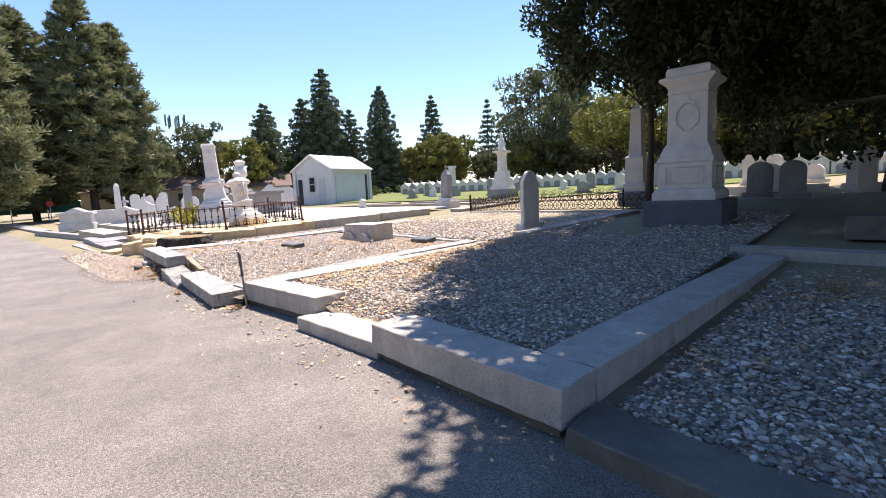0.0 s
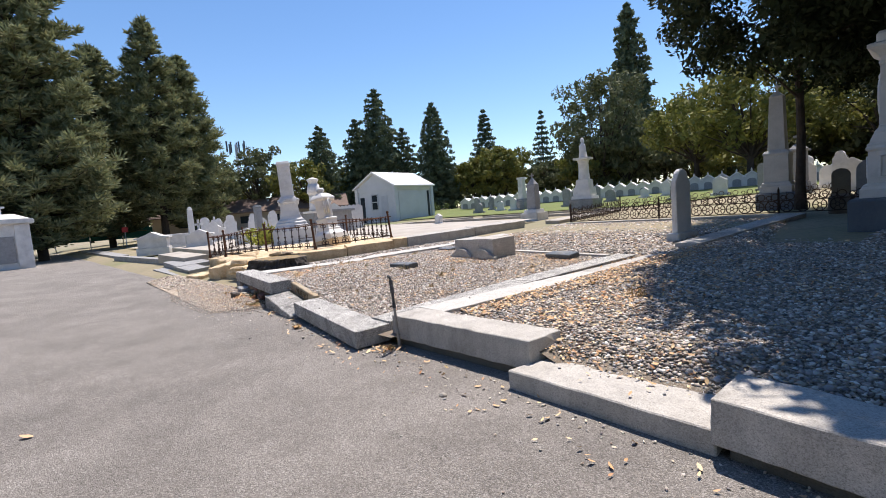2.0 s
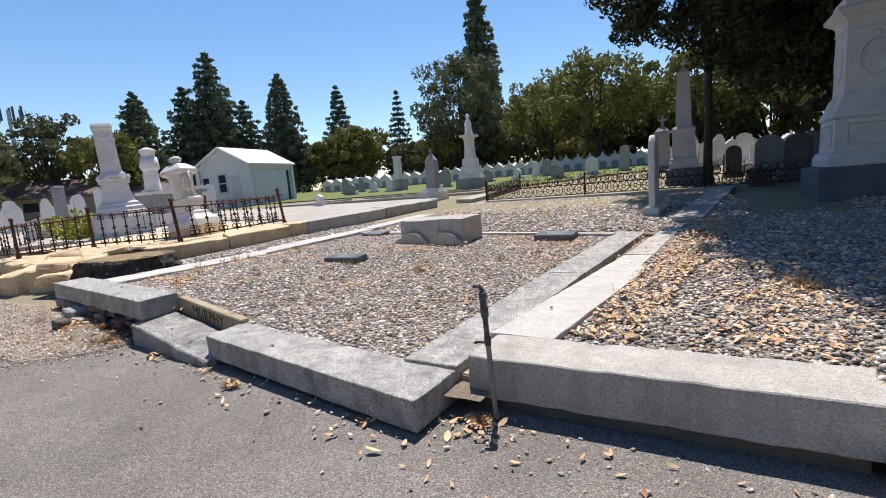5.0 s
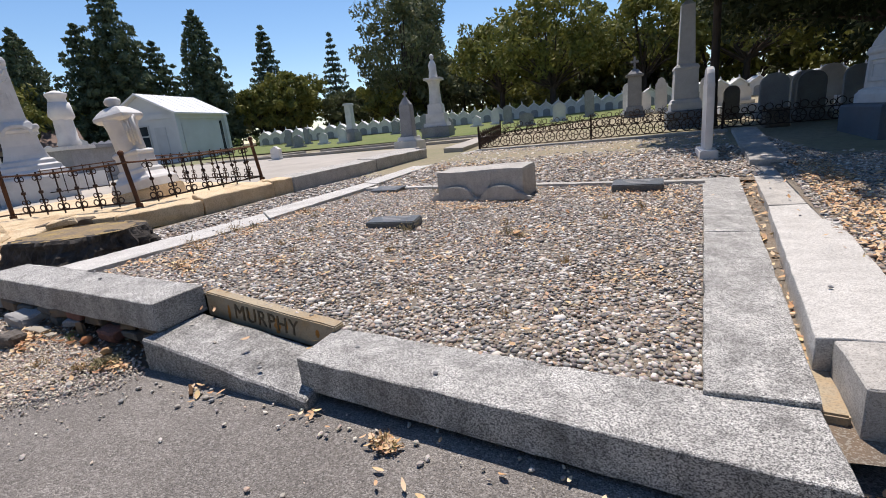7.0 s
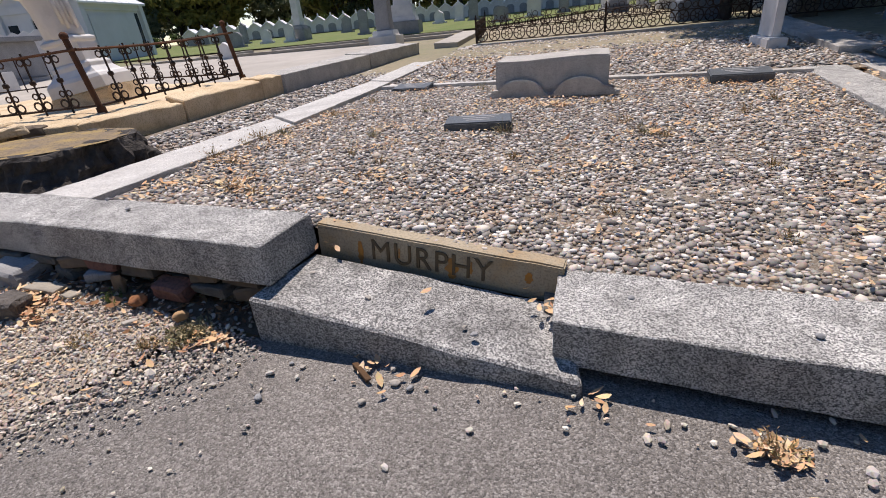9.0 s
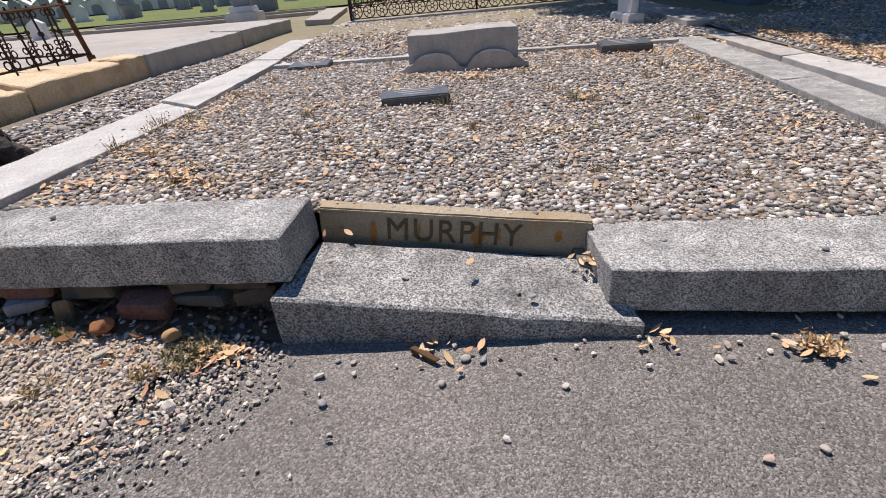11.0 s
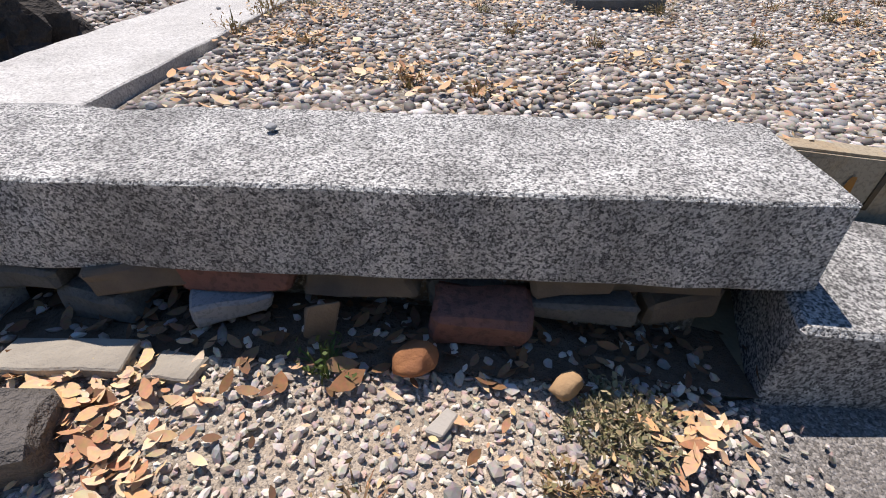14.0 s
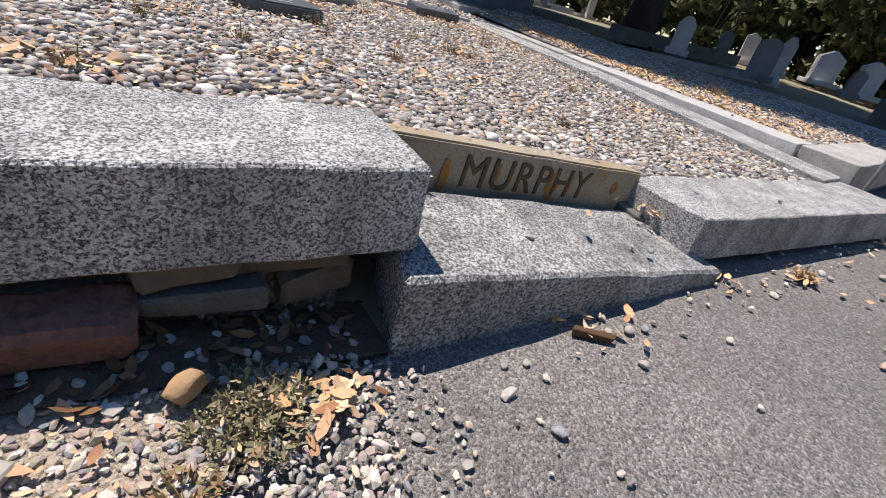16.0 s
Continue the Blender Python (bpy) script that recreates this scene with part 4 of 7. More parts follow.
outline += [(-x, z) for x, z in outline[::-1][1:]]
bm = bmesh.new()
extrude(bm, outline, 0.10, -0.10, 0.012)
part("scroll_base", bm, CONCRETE, tomb, "scalloped scroll moulding")
bm = bmesh.new()
pts = [(0.2 * math.cos(math.pi + math.pi * k / 10), 0.34 + 0.26 * math.sin(math.pi + math.pi * k / 10)) for k in range(11)] + [(0.2, 0.41), (-0.2, 0.41)]
extrude(bm, pts, 0.02, -0.012, 0.004)
part("shield", bm, CONCRETE, tomb, "raised shield panel on the face")


def plaque(u, v, z, w, d, h, rz, tilt, label):
    t = thing("grave_marker", at(u, v, z, rz, tilt, 0), label, "grave marker", "flat grave markers")
    bm = bmesh.new()
    box(bm, 0, 0, 0, w, d, h, 0.012)
    rough(bm, 0.004, 9, u)
    part("slab", bm, SLATE, t)
    for k in range(3):
        bm = bmesh.new()
        box(bm, 0, d * (0.25 - 0.22 * k), h + 0.0005, w * (0.6 - 0.12 * k), d * 0.09, 0.002)
        part("inscription", bm, GREY_STONE, t, "worn line of lettering")
    return t


plaque(-3.37, 3.40, 0.40, 0.64, 0.30, 0.11, 3, 4, "dark slate grave marker with weeds at its edge")
plaque(-0.52, 5.36, 0.44, 0.66, 0.30, 0.11, -6, 8, "dark slate grave marker leaning on the back kerb")
plaque(-4.85, 6.2, 0.455, 0.6, 0.34, 0.07, -8, 6, "dark slate grave marker flush in the pebbles")


def arch_top(w, h, rise, n=10):
    return [(-w / 2, 0), (-w / 2, h - rise)] + [(-w / 2 * math.cos(math.pi * k / n), h - rise + rise * math.sin(math.pi * k / n)) for k in range(1, n)] + [(w / 2, h - rise), (w / 2, 0)]


def gable_top(w, h, rise):
    return [(-w / 2, 0), (-w / 2, h - rise), (0, h), (w / 2, h - rise), (w / 2, 0)]


def shoulder_top(w, h):
    top = [(-w / 2, 0), (-w / 2, h * 0.8), (-w * 0.42, h * 0.8), (-w * 0.40, h * 0.86)]
    top += [(-w * 0.34 * math.cos(math.pi * k / 8), h * 0.86 + h * 0.14 * math.sin(math.pi * k / 8)) for k in range(0, 9)]
    return top + [(w * 0.40, h * 0.86), (w * 0.42, h * 0.8), (w / 2, h * 0.8), (w / 2, 0)]


def headstone(u, v, z, w, h, d, style, material, rz, label, group="", base=0.12, lean=0.0, base_mat=None):
    t = thing("headstone", at(u, v, z - 0.06, rz, lean, 0), label, "headstone", group)
    bm = bmesh.new()
    box(bm, 0, 0, 0, w * 1.35, d * 2.4, base + 0.06, 0.02)
    part("base", bm, base_mat or material, t)
    pts = arch_top(w, h - base, w * 0.42) if style == "arch" else gable_top(w, h - base, w * 0.3) if style == "gable" else shoulder_top(w, h - base)
    bm = bmesh.new()
    extrude(bm, [(x, y + base + 0.06) for x, y in pts], d, -d / 2, min(0.015, d * 0.15))
    rough(bm, 0.004, 5, u)
    part("tablet", bm, material, t)
    return t


headstone(0.76, 8.32, 0.545, 0.74, 1.58, 0.12, "shoulder", MARBLE, 87, "tall thin white marble headstone on a square foot, turned edge-on", base=0.14)

# ---- monuments ----


def stacked(name, m, tiers, label, category="monument", group=""):
    """A monument of square tiers: (part name, width, depth, z, height, taper, material, label)."""
    t = thing(name, m, label, category, group)
    for nm, w, d, z, h, tp, material, lab in tiers:
        bm = bmesh.new()
        box(bm, 0, 0, z, w, d, h, min(0.02, h * 0.2), tp)
        part(nm, bm, material, t, lab)
    return t


def panel(t, x, y, z, w, h, rz, material, arched=False, proud=0.02, name="panel"):
    bm = bmesh.new()
    pts = arch_top(w, h, w * 0.35) if arched else [(-w / 2, 0), (-w / 2, h), (w / 2, h), (w / 2, 0)]
    extrude(bm, pts, proud, -proud, 0.006)
    ob = part(name, bm, material, t)
    ob.matrix_local = pose(x, y, z, 0, 0, rz)
    return ob


def square_profile(bm, profile, ratio=1.0):
    """A square stone turned from a profile of (half width, z): ledges and mouldings with crisp mitred corners."""
    rings = [[bm.verts.new((sx * r, sy * r * ratio, z)) for sx, sy in ((-1, -1), (1, -1), (1, 1), (-1, 1))] for r, z in profile]
    for a, b in zip(rings, rings[1:]):
        for i in range(4):
            bm.faces.new((a[i], a[(i + 1) % 4], b[(i + 1) % 4], b[i]))
    bm.faces.new(rings[0][::-1])
    bm.faces.new(rings[-1])
    bmesh.ops.recalc_face_normals(bm, faces=bm.faces)
    bmesh.ops.bevel(bm, geom=[e for e in bm.edges if e.is_manifold and e.calc_face_angle(0) > 0.5], offset=0.006, segments=1, affect='EDGES')
    return bm


def turned(t, name, profile, material, label="", ratio=1.0):
    return part(name, square_profile(bmesh.new(), profile, ratio), material, t, label)


def ring_panel(t, name, outline, width, proud, place, material, label=""):
    """A raised moulding that follows a closed outline of (x, z) points."""
    bm = bmesh.new()
    cx, cz = sum(p[0] for p in outline) / len(outline), sum(p[1] for p in outline) / len(outline)
    half = max(abs(p[0] - cx) for p in outline)
    k = 1 - width / half
    rows = [[bm.verts.new((x, 0.01, z)) for x, z in outline], [bm.verts.new((x, -proud * 0.7, z)) for x, z in outline],
            [bm.verts.new((cx + (x - cx) * (1 + k) / 2, -proud, cz + (z - cz) * (1 + k) / 2)) for x, z in outline],
            [bm.verts.new((cx + (x - cx) * k, 0.01, cz + (z - cz) * k)) for x, z in outline]]
    n = len(outline)
    for a, b in zip(rows, rows[1:]):
        for i in range(n):
            bm.faces.new((a[i], a[(i + 1) % n], b[(i + 1) % n], b[i]))
    bmesh.ops.recalc_face_normals(bm, faces=bm.faces)
    ob = part(name, bm, material, t, label)
    ob.matrix_local = place
    return ob


big = thing("tall_monument", at(4.42, 9.86, 0.58), "tall white marble monument on a blue-grey granite base under the oak", "monument")
turned(big, "granite_base", [(0.86, -0.15), (0.86, 0.56), (0.84, 0.60), (0.70, 0.62)], DARK_GRANITE, "blue-grey granite base")
turned(big, "plinth", [(0.70, 0.62), (0.70, 0.78), (0.675, 0.82), (0.66, 0.835), (0.66, 0.86), (0.60, 0.90)], MARBLE)
turned(big, "lower_die", [(0.60, 0.90), (0.585, 1.50), (0.62, 1.53), (0.62, 1.57), (0.60, 1.60), (0.60, 1.64), (0.57, 1.66)], MARBLE)
turned(big, "shoulder", [(0.57, 1.66), (0.55, 1.74), (0.51, 1.84), (0.505, 1.87), (0.45, 1.95), (0.44, 2.0)], MARBLE)
turned(big, "upper_die", [(0.44, 2.0), (0.425, 3.12)], MARBLE)
turned(big, "neck", [(0.425, 3.12), (0.445, 3.13), (0.445, 3.17), (0.43, 3.18), (0.435, 3.26), (0.475, 3.33), (0.53, 3.37)], MARBLE)
turned(big, "cornice", [(0.53, 3.37), (0.585, 3.42), (0.60, 3.43), (0.60, 3.49), (0.57, 3.51), (0.50, 3.53)], MARBLE)
turned(big, "cap", [(0.48, 3.53), (0.475, 3.68), (0.455, 3.70), (0.445, 3.73), (0.3, 3.745)], MARBLE)
PANEL_LOW = [(-0.44, 1.0), (-0.44, 1.42), (0.44, 1.42), (0.44, 1.0)]
CARTOUCHE = [(0.27 * math.cos(a), 2.56 + 0.37 * math.sin(a)) for a in [2 * math.pi * k / 24 for k in range(24)]]
CARTOUCHE = [(x * (1.0 if z > 2.3 else 0.75), max(z, 2.22)) for x, z in CARTOUCHE]
for rz in (0, 90, 180, 270):
    ring_panel(big, "panel_moulding", PANEL_LOW, 0.07, 0.035, pose(0, 0, 0, 0, 0, rz) @ pose(0, -0.592, 0), MARBLE)
    ring_panel(big, "inscription_moulding", [(x * 0.72, 1.21 + (z - 1.21) * 0.56) for x, z in PANEL_LOW], 0.03, 0.018, pose(0, 0, 0, 0, 0, rz) @ pose(0, -0.592, 0), MARBLE)
    ring_panel(big, "oval_moulding", CARTOUCHE, 0.055, 0.045, pose(0, 0, 0, 0, 0, rz) @ pose(0, -0.434, 0), MARBLE, "carved oval cartouche frame")
    bm = bmesh.new()
    lathe(bm, [(0.07, -0.02), (0.10, 0.0), (0.07, 0.03), (0.03, 0.05)], 8)
    crest = part("carved_crest", bm, MARBLE, big)
    crest.matrix_local = pose(0, 0, 0, 0, 0, rz) @ pose(0, -0.43, 2.95, 90, 0, 0)

obel = thing("obelisk", at(1.18, 15.35, 0.80), "pale grey stone obelisk on a dark granite base", "obelisk")
turned(obel, "granite_base", [(0.525, -0.15), (0.525, 0.47), (0.50, 0.51)], DARK_GRANITE, "dark blue granite base")
turned(obel, "plinth", [(0.43, 0.51), (0.43, 0.72), (0.40, 0.76), (0.39, 0.82), (0.345, 0.86)], PALE_STONE)
turned(obel, "die", [(0.34, 0.86), (0.325, 1.70), (0.345, 1.72), (0.345, 1.77), (0.29, 1.85)], PALE_STONE)
turned(obel, "shaft", [(0.25, 1.85), (0.235, 1.88), (0.18, 3.50), (0.185, 3.52), (0.185, 3.55), (0.05, 3.70)], PALE_STONE)
bm = bmesh.new()
box(bm, 0, 0, 3.68, 0.05, 0.05, 0.30)
box(bm, 0, 0, 3.83, 0.20, 0.045, 0.05)
part("cross", bm, PALE_STONE, obel)

stacked("cross_monument", at(0.0, 25.2, 1.1), [
    ("base", 1.0, 1.0, -0.2, 0.45, 1.0, DARK_GRANITE, ""), ("plinth", 0.85, 0.85, 0.25, 0.25, 0.9, GREY_STONE, ""), ("die", 0.66, 0.66, 0.5, 1.45, 0.96, GREY_STONE, ""),
    ("cornice", 0.86, 0.86, 1.95, 0.1, 1.0, GREY_STONE, ""), ("pediment", 0.72, 0.72, 2.05, 0.25, 0.35, GREY_STONE, ""),
    ("cross_upright", 0.11, 0.11, 2.28, 0.62, 1.0, GREY_STONE, ""), ("cross_arm", 0.4, 0.11, 2.6, 0.11, 1.0, GREY_STONE, "")],
    "grey stone pillar monument topped by a cross")
stacked("cross_monument", at(-8.3, 15.1, 0.72), [
    ("base", 0.96, 0.9, -0.2, 0.62, 1.0, MARBLE, ""), ("step", 0.74, 0.7, 0.42, 0.16, 0.92, MARBLE, ""), ("tablet", 0.5, 0.4, 0.58, 1.15, 0.9, GREY_STONE, ""),
    ("pointed_head", 0.45, 0.36, 1.73, 0.3, 0.2, GREY_STONE, ""), ("cross_upright", 0.06, 0.06, 2.0, 0.26, 1.0, GREY_STONE, ""), ("cross_arm", 0.18, 0.06, 2.12, 0.06, 1.0, GREY_STONE, "")],
    "small pointed grey monument with a cross finial")

sm = stacked("statue_monument", at(-9.8, 22.3, 0.92, 8), [
    ("base", 1.5, 1.5, -0.25, 0.9, 1.0, GREY_STONE, ""), ("lower_step", 1.25, 1.25, 0.65, 0.2, 0.95, MARBLE, ""), ("plinth", 1.05, 1.05, 0.85, 0.5, 0.92, MARBLE, ""),
    ("die", 0.8, 0.8, 1.35, 0.45, 0.92, MARBLE, ""), ("cornice", 0.9, 0.9, 2.98, 0.12, 1.0, MARBLE, "")],
    "tall white monument with a small figure on its column")
bm = bmesh.new()
lathe(bm, [(0.36, 1.8), (0.33, 1.9), (0.30, 2.3), (0.29, 2.75), (0.34, 2.9), (0.40, 2.98)], 16)
part("column", bm, MARBLE, sm, smooth=True)
bm = bmesh.new()
lathe(bm, [(0.22, 3.1), (0.24, 3.2), (0.19, 3.5), (0.20, 3.75), (0.14, 3.92), (0.07, 3.98), (0.11, 4.08), (0.10, 4.2), (0.03, 4.27)], 10)
rough(bm, 0.04, 4)
part("statue", bm, MARBLE, sm, smooth=True)

stacked("column_monument", at(-17.3, 26.0, 1.05), [
    ("base", 0.9, 0.9, -0.2, 0.9, 1.0, GREY_STONE, ""), ("plinth", 0.7, 0.7, 0.7, 0.2, 0.9, GREY_STONE, ""), ("shaft", 0.46, 0.46, 0.9, 1.5, 0.92, MARBLE, ""), ("cap", 0.56, 0.56, 2.4, 0.14, 0.9, MARBLE, "")],
    "pale square column monument on the lawn")

# tall draped monument behind the iron railing
dm = thing("draped_monument", at(-16.9, 7.1, 0.66, 64, 0, -2.5), "tall white draped marble monument behind the iron railing", "monument")
turned(dm, "base", [(0.9, -0.25), (0.9, 0.58), (0.86, 0.65)], MARBLE)
turned(dm, "step", [(0.80, 0.65), (0.80, 0.74), (0.74, 0.80), (0.72, 0.82), (0.70, 0.92), (0.62, 0.97), (0.60, 1.06), (0.52, 1.12)], MARBLE)
turned(dm, "die", [(0.52, 1.12), (0.47, 1.25), (0.42, 1.5), (0.40, 1.85)], MARBLE)
turned(dm, "pediment", [(0.40, 1.85), (0.45, 1.88), (0.47, 1.93), (0.44, 1.98), (0.38, 2.12), (0.33, 2.18)], MARBLE)
turned(dm, "shaft", [(0.33, 2.18), (0.31, 2.25), (0.30, 2.5), (0.285, 3.66), (0.31, 3.69), (0.32, 3.78), (0.27, 3.88)], MARBLE)
for rz in (0, 90, 180, 270):
    bm = bmesh.new()
    extrude(bm, [(-0.36 * math.cos(math.pi * k / 12), 1.78 + 0.30 * math.sin(math.pi * k / 12)) for k in range(13)] + [(0.28 * math.cos(math.pi * k / 12), 1.78 + 0.22 * math.sin(math.pi * k / 12)) for k in range(13)], 0.12, -0.06)
    arch = part("arched_hood", bm, MARBLE, dm, "carved arched hood")
    arch.matrix_local = pose(0, 0, 0, 0, 0, rz) @ pose(0, -0.42, 0)
    bm = bmesh.new()
    bmesh.ops.create_uvsphere(bm, u_segments=10, v_segments=6, radius=0.09, matrix=Matrix.Diagonal((1, 0.6, 1, 1)))
    knob = part("scroll_boss", bm, MARBLE, dm)
    knob.matrix_local = pose(0, 0, 0, 0, 0, rz) @ pose(0.44, -0.44, 1.98)
for k, zz in enumerate((3.55, 3.38, 3.2)):
    bm = bmesh.new()
    for i in range(10):
        a0, a1 = math.pi * i / 10, math.pi * (i + 1) / 10
        r = 0.20 + 0.012 * k
        bar(bm, (-r * math.cos(a0), -0.285 + 0.01 * k, zz - r * 0.8 * math.sin(a0)), (-r * math.cos(a1), -0.285 + 0.01 * k, zz - r * 0.8 * math.sin(a1)), 0.03, 6)
    part("swag", bm, MARBLE, dm, "carved drapery swag", True)
for k in range(5):
    bm = bmesh.new()
    bar(bm, (-0.18 + 0.09 * k, -0.285, 2.95), (-0.18 + 0.09 * k, -0.295, 2.68 - 0.03 * (k % 2)), 0.026, 6, 0.012)
    part("tassel", bm, MARBLE, dm)

um = stacked("column_monument", at(-17.5, 8.7, 0.72, 8), [
    ("base", 1.1, 1.1, -0.2, 0.7, 1.0, MARBLE, ""), ("plinth", 0.8, 0.8, 0.5, 0.75, 0.94, GREY_STONE, ""), ("ledge", 0.95, 0.95, 1.25, 0.12, 1.0, MARBLE, "")],
    "white marble column monument with carved drapery")
bm = bmesh.new()
lathe(bm, [(0.30, 1.37), (0.34, 1.45), (0.29, 1.55), (0.27, 2.0), (0.25, 2.75), (0.24, 2.85), (0.27, 2.90), (0.30, 2.96), (0.30, 3.0), (0.2, 3.05), (0.06, 3.1)], 16)
part("column", bm, MARBLE, um, smooth=True)
bm = bmesh.new()
lathe(bm, [(0.27, 2.2), (0.34, 2.3), (0.33, 2.5), (0.28, 2.72)], 14)
rough(bm, 0.05, 6)
part("drapery", bm, MARBLE, um, smooth=True)

# leaning broken monument just inside the railing
lm = thing("leaning_monument", at(-9.85, 5.25, 0.66, 18, 0, -9), "leaning weathered marble monument with carved drapery and a knob", "monument")
bm = bmesh.new()
box(bm, 0, 0, -0.2, 0.98, 0.92, 0.44, 0.03)
bmesh.ops.subdivide_edges(bm, edges=list(bm.edges), cuts=3, use_grid_fill=True)
rough(bm, 0.03, 4)
part("rough_base", bm, SANDSTONE, lm, "rough sandstone block")
turned(lm, "plinth", [(0.44, 0.24), (0.43, 0.40), (0.40, 0.45), (0.36, 0.48), (0.30, 0.56), (0.30, 0.62), (0.27, 0.66)], MARBLE)
turned(lm, "die", [(0.255, 0.66), (0.25, 0.92), (0.27, 0.95), (0.27, 0.99), (0.22, 1.03)], MARBLE)
bm = bmesh.new()
lathe(bm, [(0.25, 1.0), (0.26, 1.06), (0.265, 1.25), (0.28, 1.5), (0.31, 1.62), (0.30, 1.68)], 16)
for p in bm.verts:
    a = math.atan2(p.co.y, p.co.x)
    k = 1 + 0.07 * math.sin(7 * a + 5 * p.co.z) + 0.10 * noise.noise(p.co * 5)
    p.co.x *= k
    p.co.y *= k
part("draped_shaft", bm, MARBLE, lm, "carved hanging drapery", True)
turned(lm, "ledge", [(0.26, 1.60), (0.31, 1.66), (0.315, 1.72), (0.27, 1.78), (0.19, 1.86), (0.12, 1.90)], MARBLE)
bm = bmesh.new()
lathe(bm, [(0.10, 1.88), (0.09, 1.92), (0.14, 1.97), (0.15, 2.03), (0.10, 2.08), (0.02, 2.10)], 12)
part("knob", bm, MARBLE, lm, "", True)
for k in range(4):
    bm = bmesh.new()
    x = 0.20 + 0.025 * k
    bar(bm, (x, -0.20 + 0.05 * k, 1.66), (x - 0.02, -0.22 + 0.06 * k, 1.18 - 0.06 * (k % 2)), 0.04, 7, 0.022)
    rough(bm, 0.02, 9, k)
    part("drapery_fold", bm, MARBLE, lm, "", True)

# table tombs and low graves along the lane
def table_tomb(u, v, z, w, d, h, rz, material, label, cross=False, curved=False):
    t = thing("table_tomb", at(u, v, z, rz), label, "tomb", "pale tombs along the lane")
    bm = bmesh.new()
    box(bm, 0, 0, -0.25, w * 1.12, d * 1.12, 0.45, 0.02)
    part("plinth", bm, material, t)
    bm = bmesh.new()
    box(bm, 0, 0, 0.2, w, d, h * 0.55, 0.02)
    part("chest", bm, material, t)
    bm = bmesh.new()
    if curved:
        pts = [(-w * 0.6, 0), (-w * 0.6, 0.08), (-w * 0.35, 0.14), (0, h * 0.42), (w * 0.35, 0.14), (w * 0.6, 0.08), (w * 0.6, 0)]
        extrude(bm, [(x, zz + 0.2 + h * 0.55) for x, zz in pts], d * 1.15, -d * 0.575, 0.01)
    else:
        box(bm, 0, 0, 0.2 + h * 0.55, w * 1.15, d * 1.15, 0.14, 0.03)
    part("lid", bm, material, t)
    if cross:
        bm = bmesh.new()
        box(bm, 0, 0, 0.2 + h * 0.7, 0.12, 0.1, 0.8)
        box(bm, 0, 0, 0.2 + h * 0.7 + 0.45, 0.42, 0.1, 0.12)
        part("cross", bm, material, t)
    return t


table_tomb(-27.5, 3.1, 0.55, 1.5, 1.2, 0.95, 70, MARBLE, "white marble chest tomb with a curved lid", curved=True)
table_tomb(-25.0, 5.0, 0.6, 1.3, 1.0, 0.85, 70, MARBLE, "white marble chest tomb with a small cross", cross=True, curved=True)
table_tomb(-29.9, 4.4, 0.6, 2.6, 1.3, 0.9, 70, MARBLE, "long white marble chest tomb with a flat lid")
table_tomb(-22.4, 6.8, 0.6, 1.2, 1.0, 0.7, 70, MARBLE, "white marble chest tomb behind the railing", curved=True)
table_tomb(-20.0, 10.6, 0.75, 2.6, 1.8, 1.9, 11, GREY_STONE, "grey stone vault with a flat slab roof")
table_tomb(-32.8, 8.2, 0.7, 1.2, 1.0, 1.1, 70, MARBLE, "white marble chest tomb with a small cross", cross=True, curved=True)
stacked("column_monument", at(-28.2, 5.4, 0.6, 0, 0, 3), [("base", 0.7, 0.7, -0.2, 0.9, 1.0, MARBLE, ""), ("shaft", 0.34, 0.34, 0.7, 1.6, 0.8, MARBLE, ""), ("cap", 0.3, 0.3, 2.3, 0.2, 0.4, MARBLE, "")], "slim white marble shaft among the tombs")
stacked("column_monument", at(-24.6, 8.4, 0.7), [("base", 0.6, 0.6, -0.2, 0.7, 1.0, GREY_STONE, ""), ("shaft", 0.4, 0.4, 0.5, 1.5, 0.95, GREY_STONE, ""), ("cap", 0.46, 0.46, 2.0, 0.12, 0.8, GREY_STONE, "")], "slim grey stone pillar among the tombs")
rg = random.Random(3)
for i in range(16):
    u, v = -28 - rg.uniform(0, 12), 7.5 + i * 0.62
    headstone(u, v, ground_z(u, v) + 0.1, rg.uniform(0.5, 0.75), rg.uniform(1.2, 1.9), 0.16, rg.choice(("gable", "arch", "shoulder")), MARBLE, 70 + rg.uniform(-10, 10),
              "white marble headstone in the crowded old section", "old white headstones")
for i in range(9):
    u, v = -20.5 - i * 0.9, 13.2 + i * 0.25
    headstone(u, v, ground_z(u, v) + 0.1, 0.55, 1.55, 0.18, "gable", MARBLE, 60, "white pointed headstone behind the vault", "old white headstones")
kerb("kerb_stone", [(-29, 1.2, 0.42), (-19, 1.75, 0.40), (-19, 2.15, 0.40), (-29, 1.6, 0.42)], 0.5, GREY_STONE, "long grey stone kerb beside the lane", seed=51)
kerb("kerb_stone", [(-17.6, 1.5, 0.36), (-14.6, 1.35, 0.30), (-14.6, 2.6, 0.36), (-17.6, 2.7, 0.40)], 0.4, GREY_STONE, "tilted broken grey slab by the railing", seed=52)
kerb("kerb_stone", [(-17.0, 1.0, 0.14), (-13.2, 0.95, 0.10), (-13.2, 1.5, 0.12), (-17.0, 1.6, 0.16)], 0.2, GREY_STONE, "low grey slab step beside the lane", seed=53)
kerb("kerb_stone", [(-15.2, 1.35, 0.28), (-12.6, 1.25, 0.25), (-12.6, 1.9, 0.3), (-15.2, 2.0, 0.33)], 0.35, GREY_STONE, "grey slab step by the railing corner", seed=54)
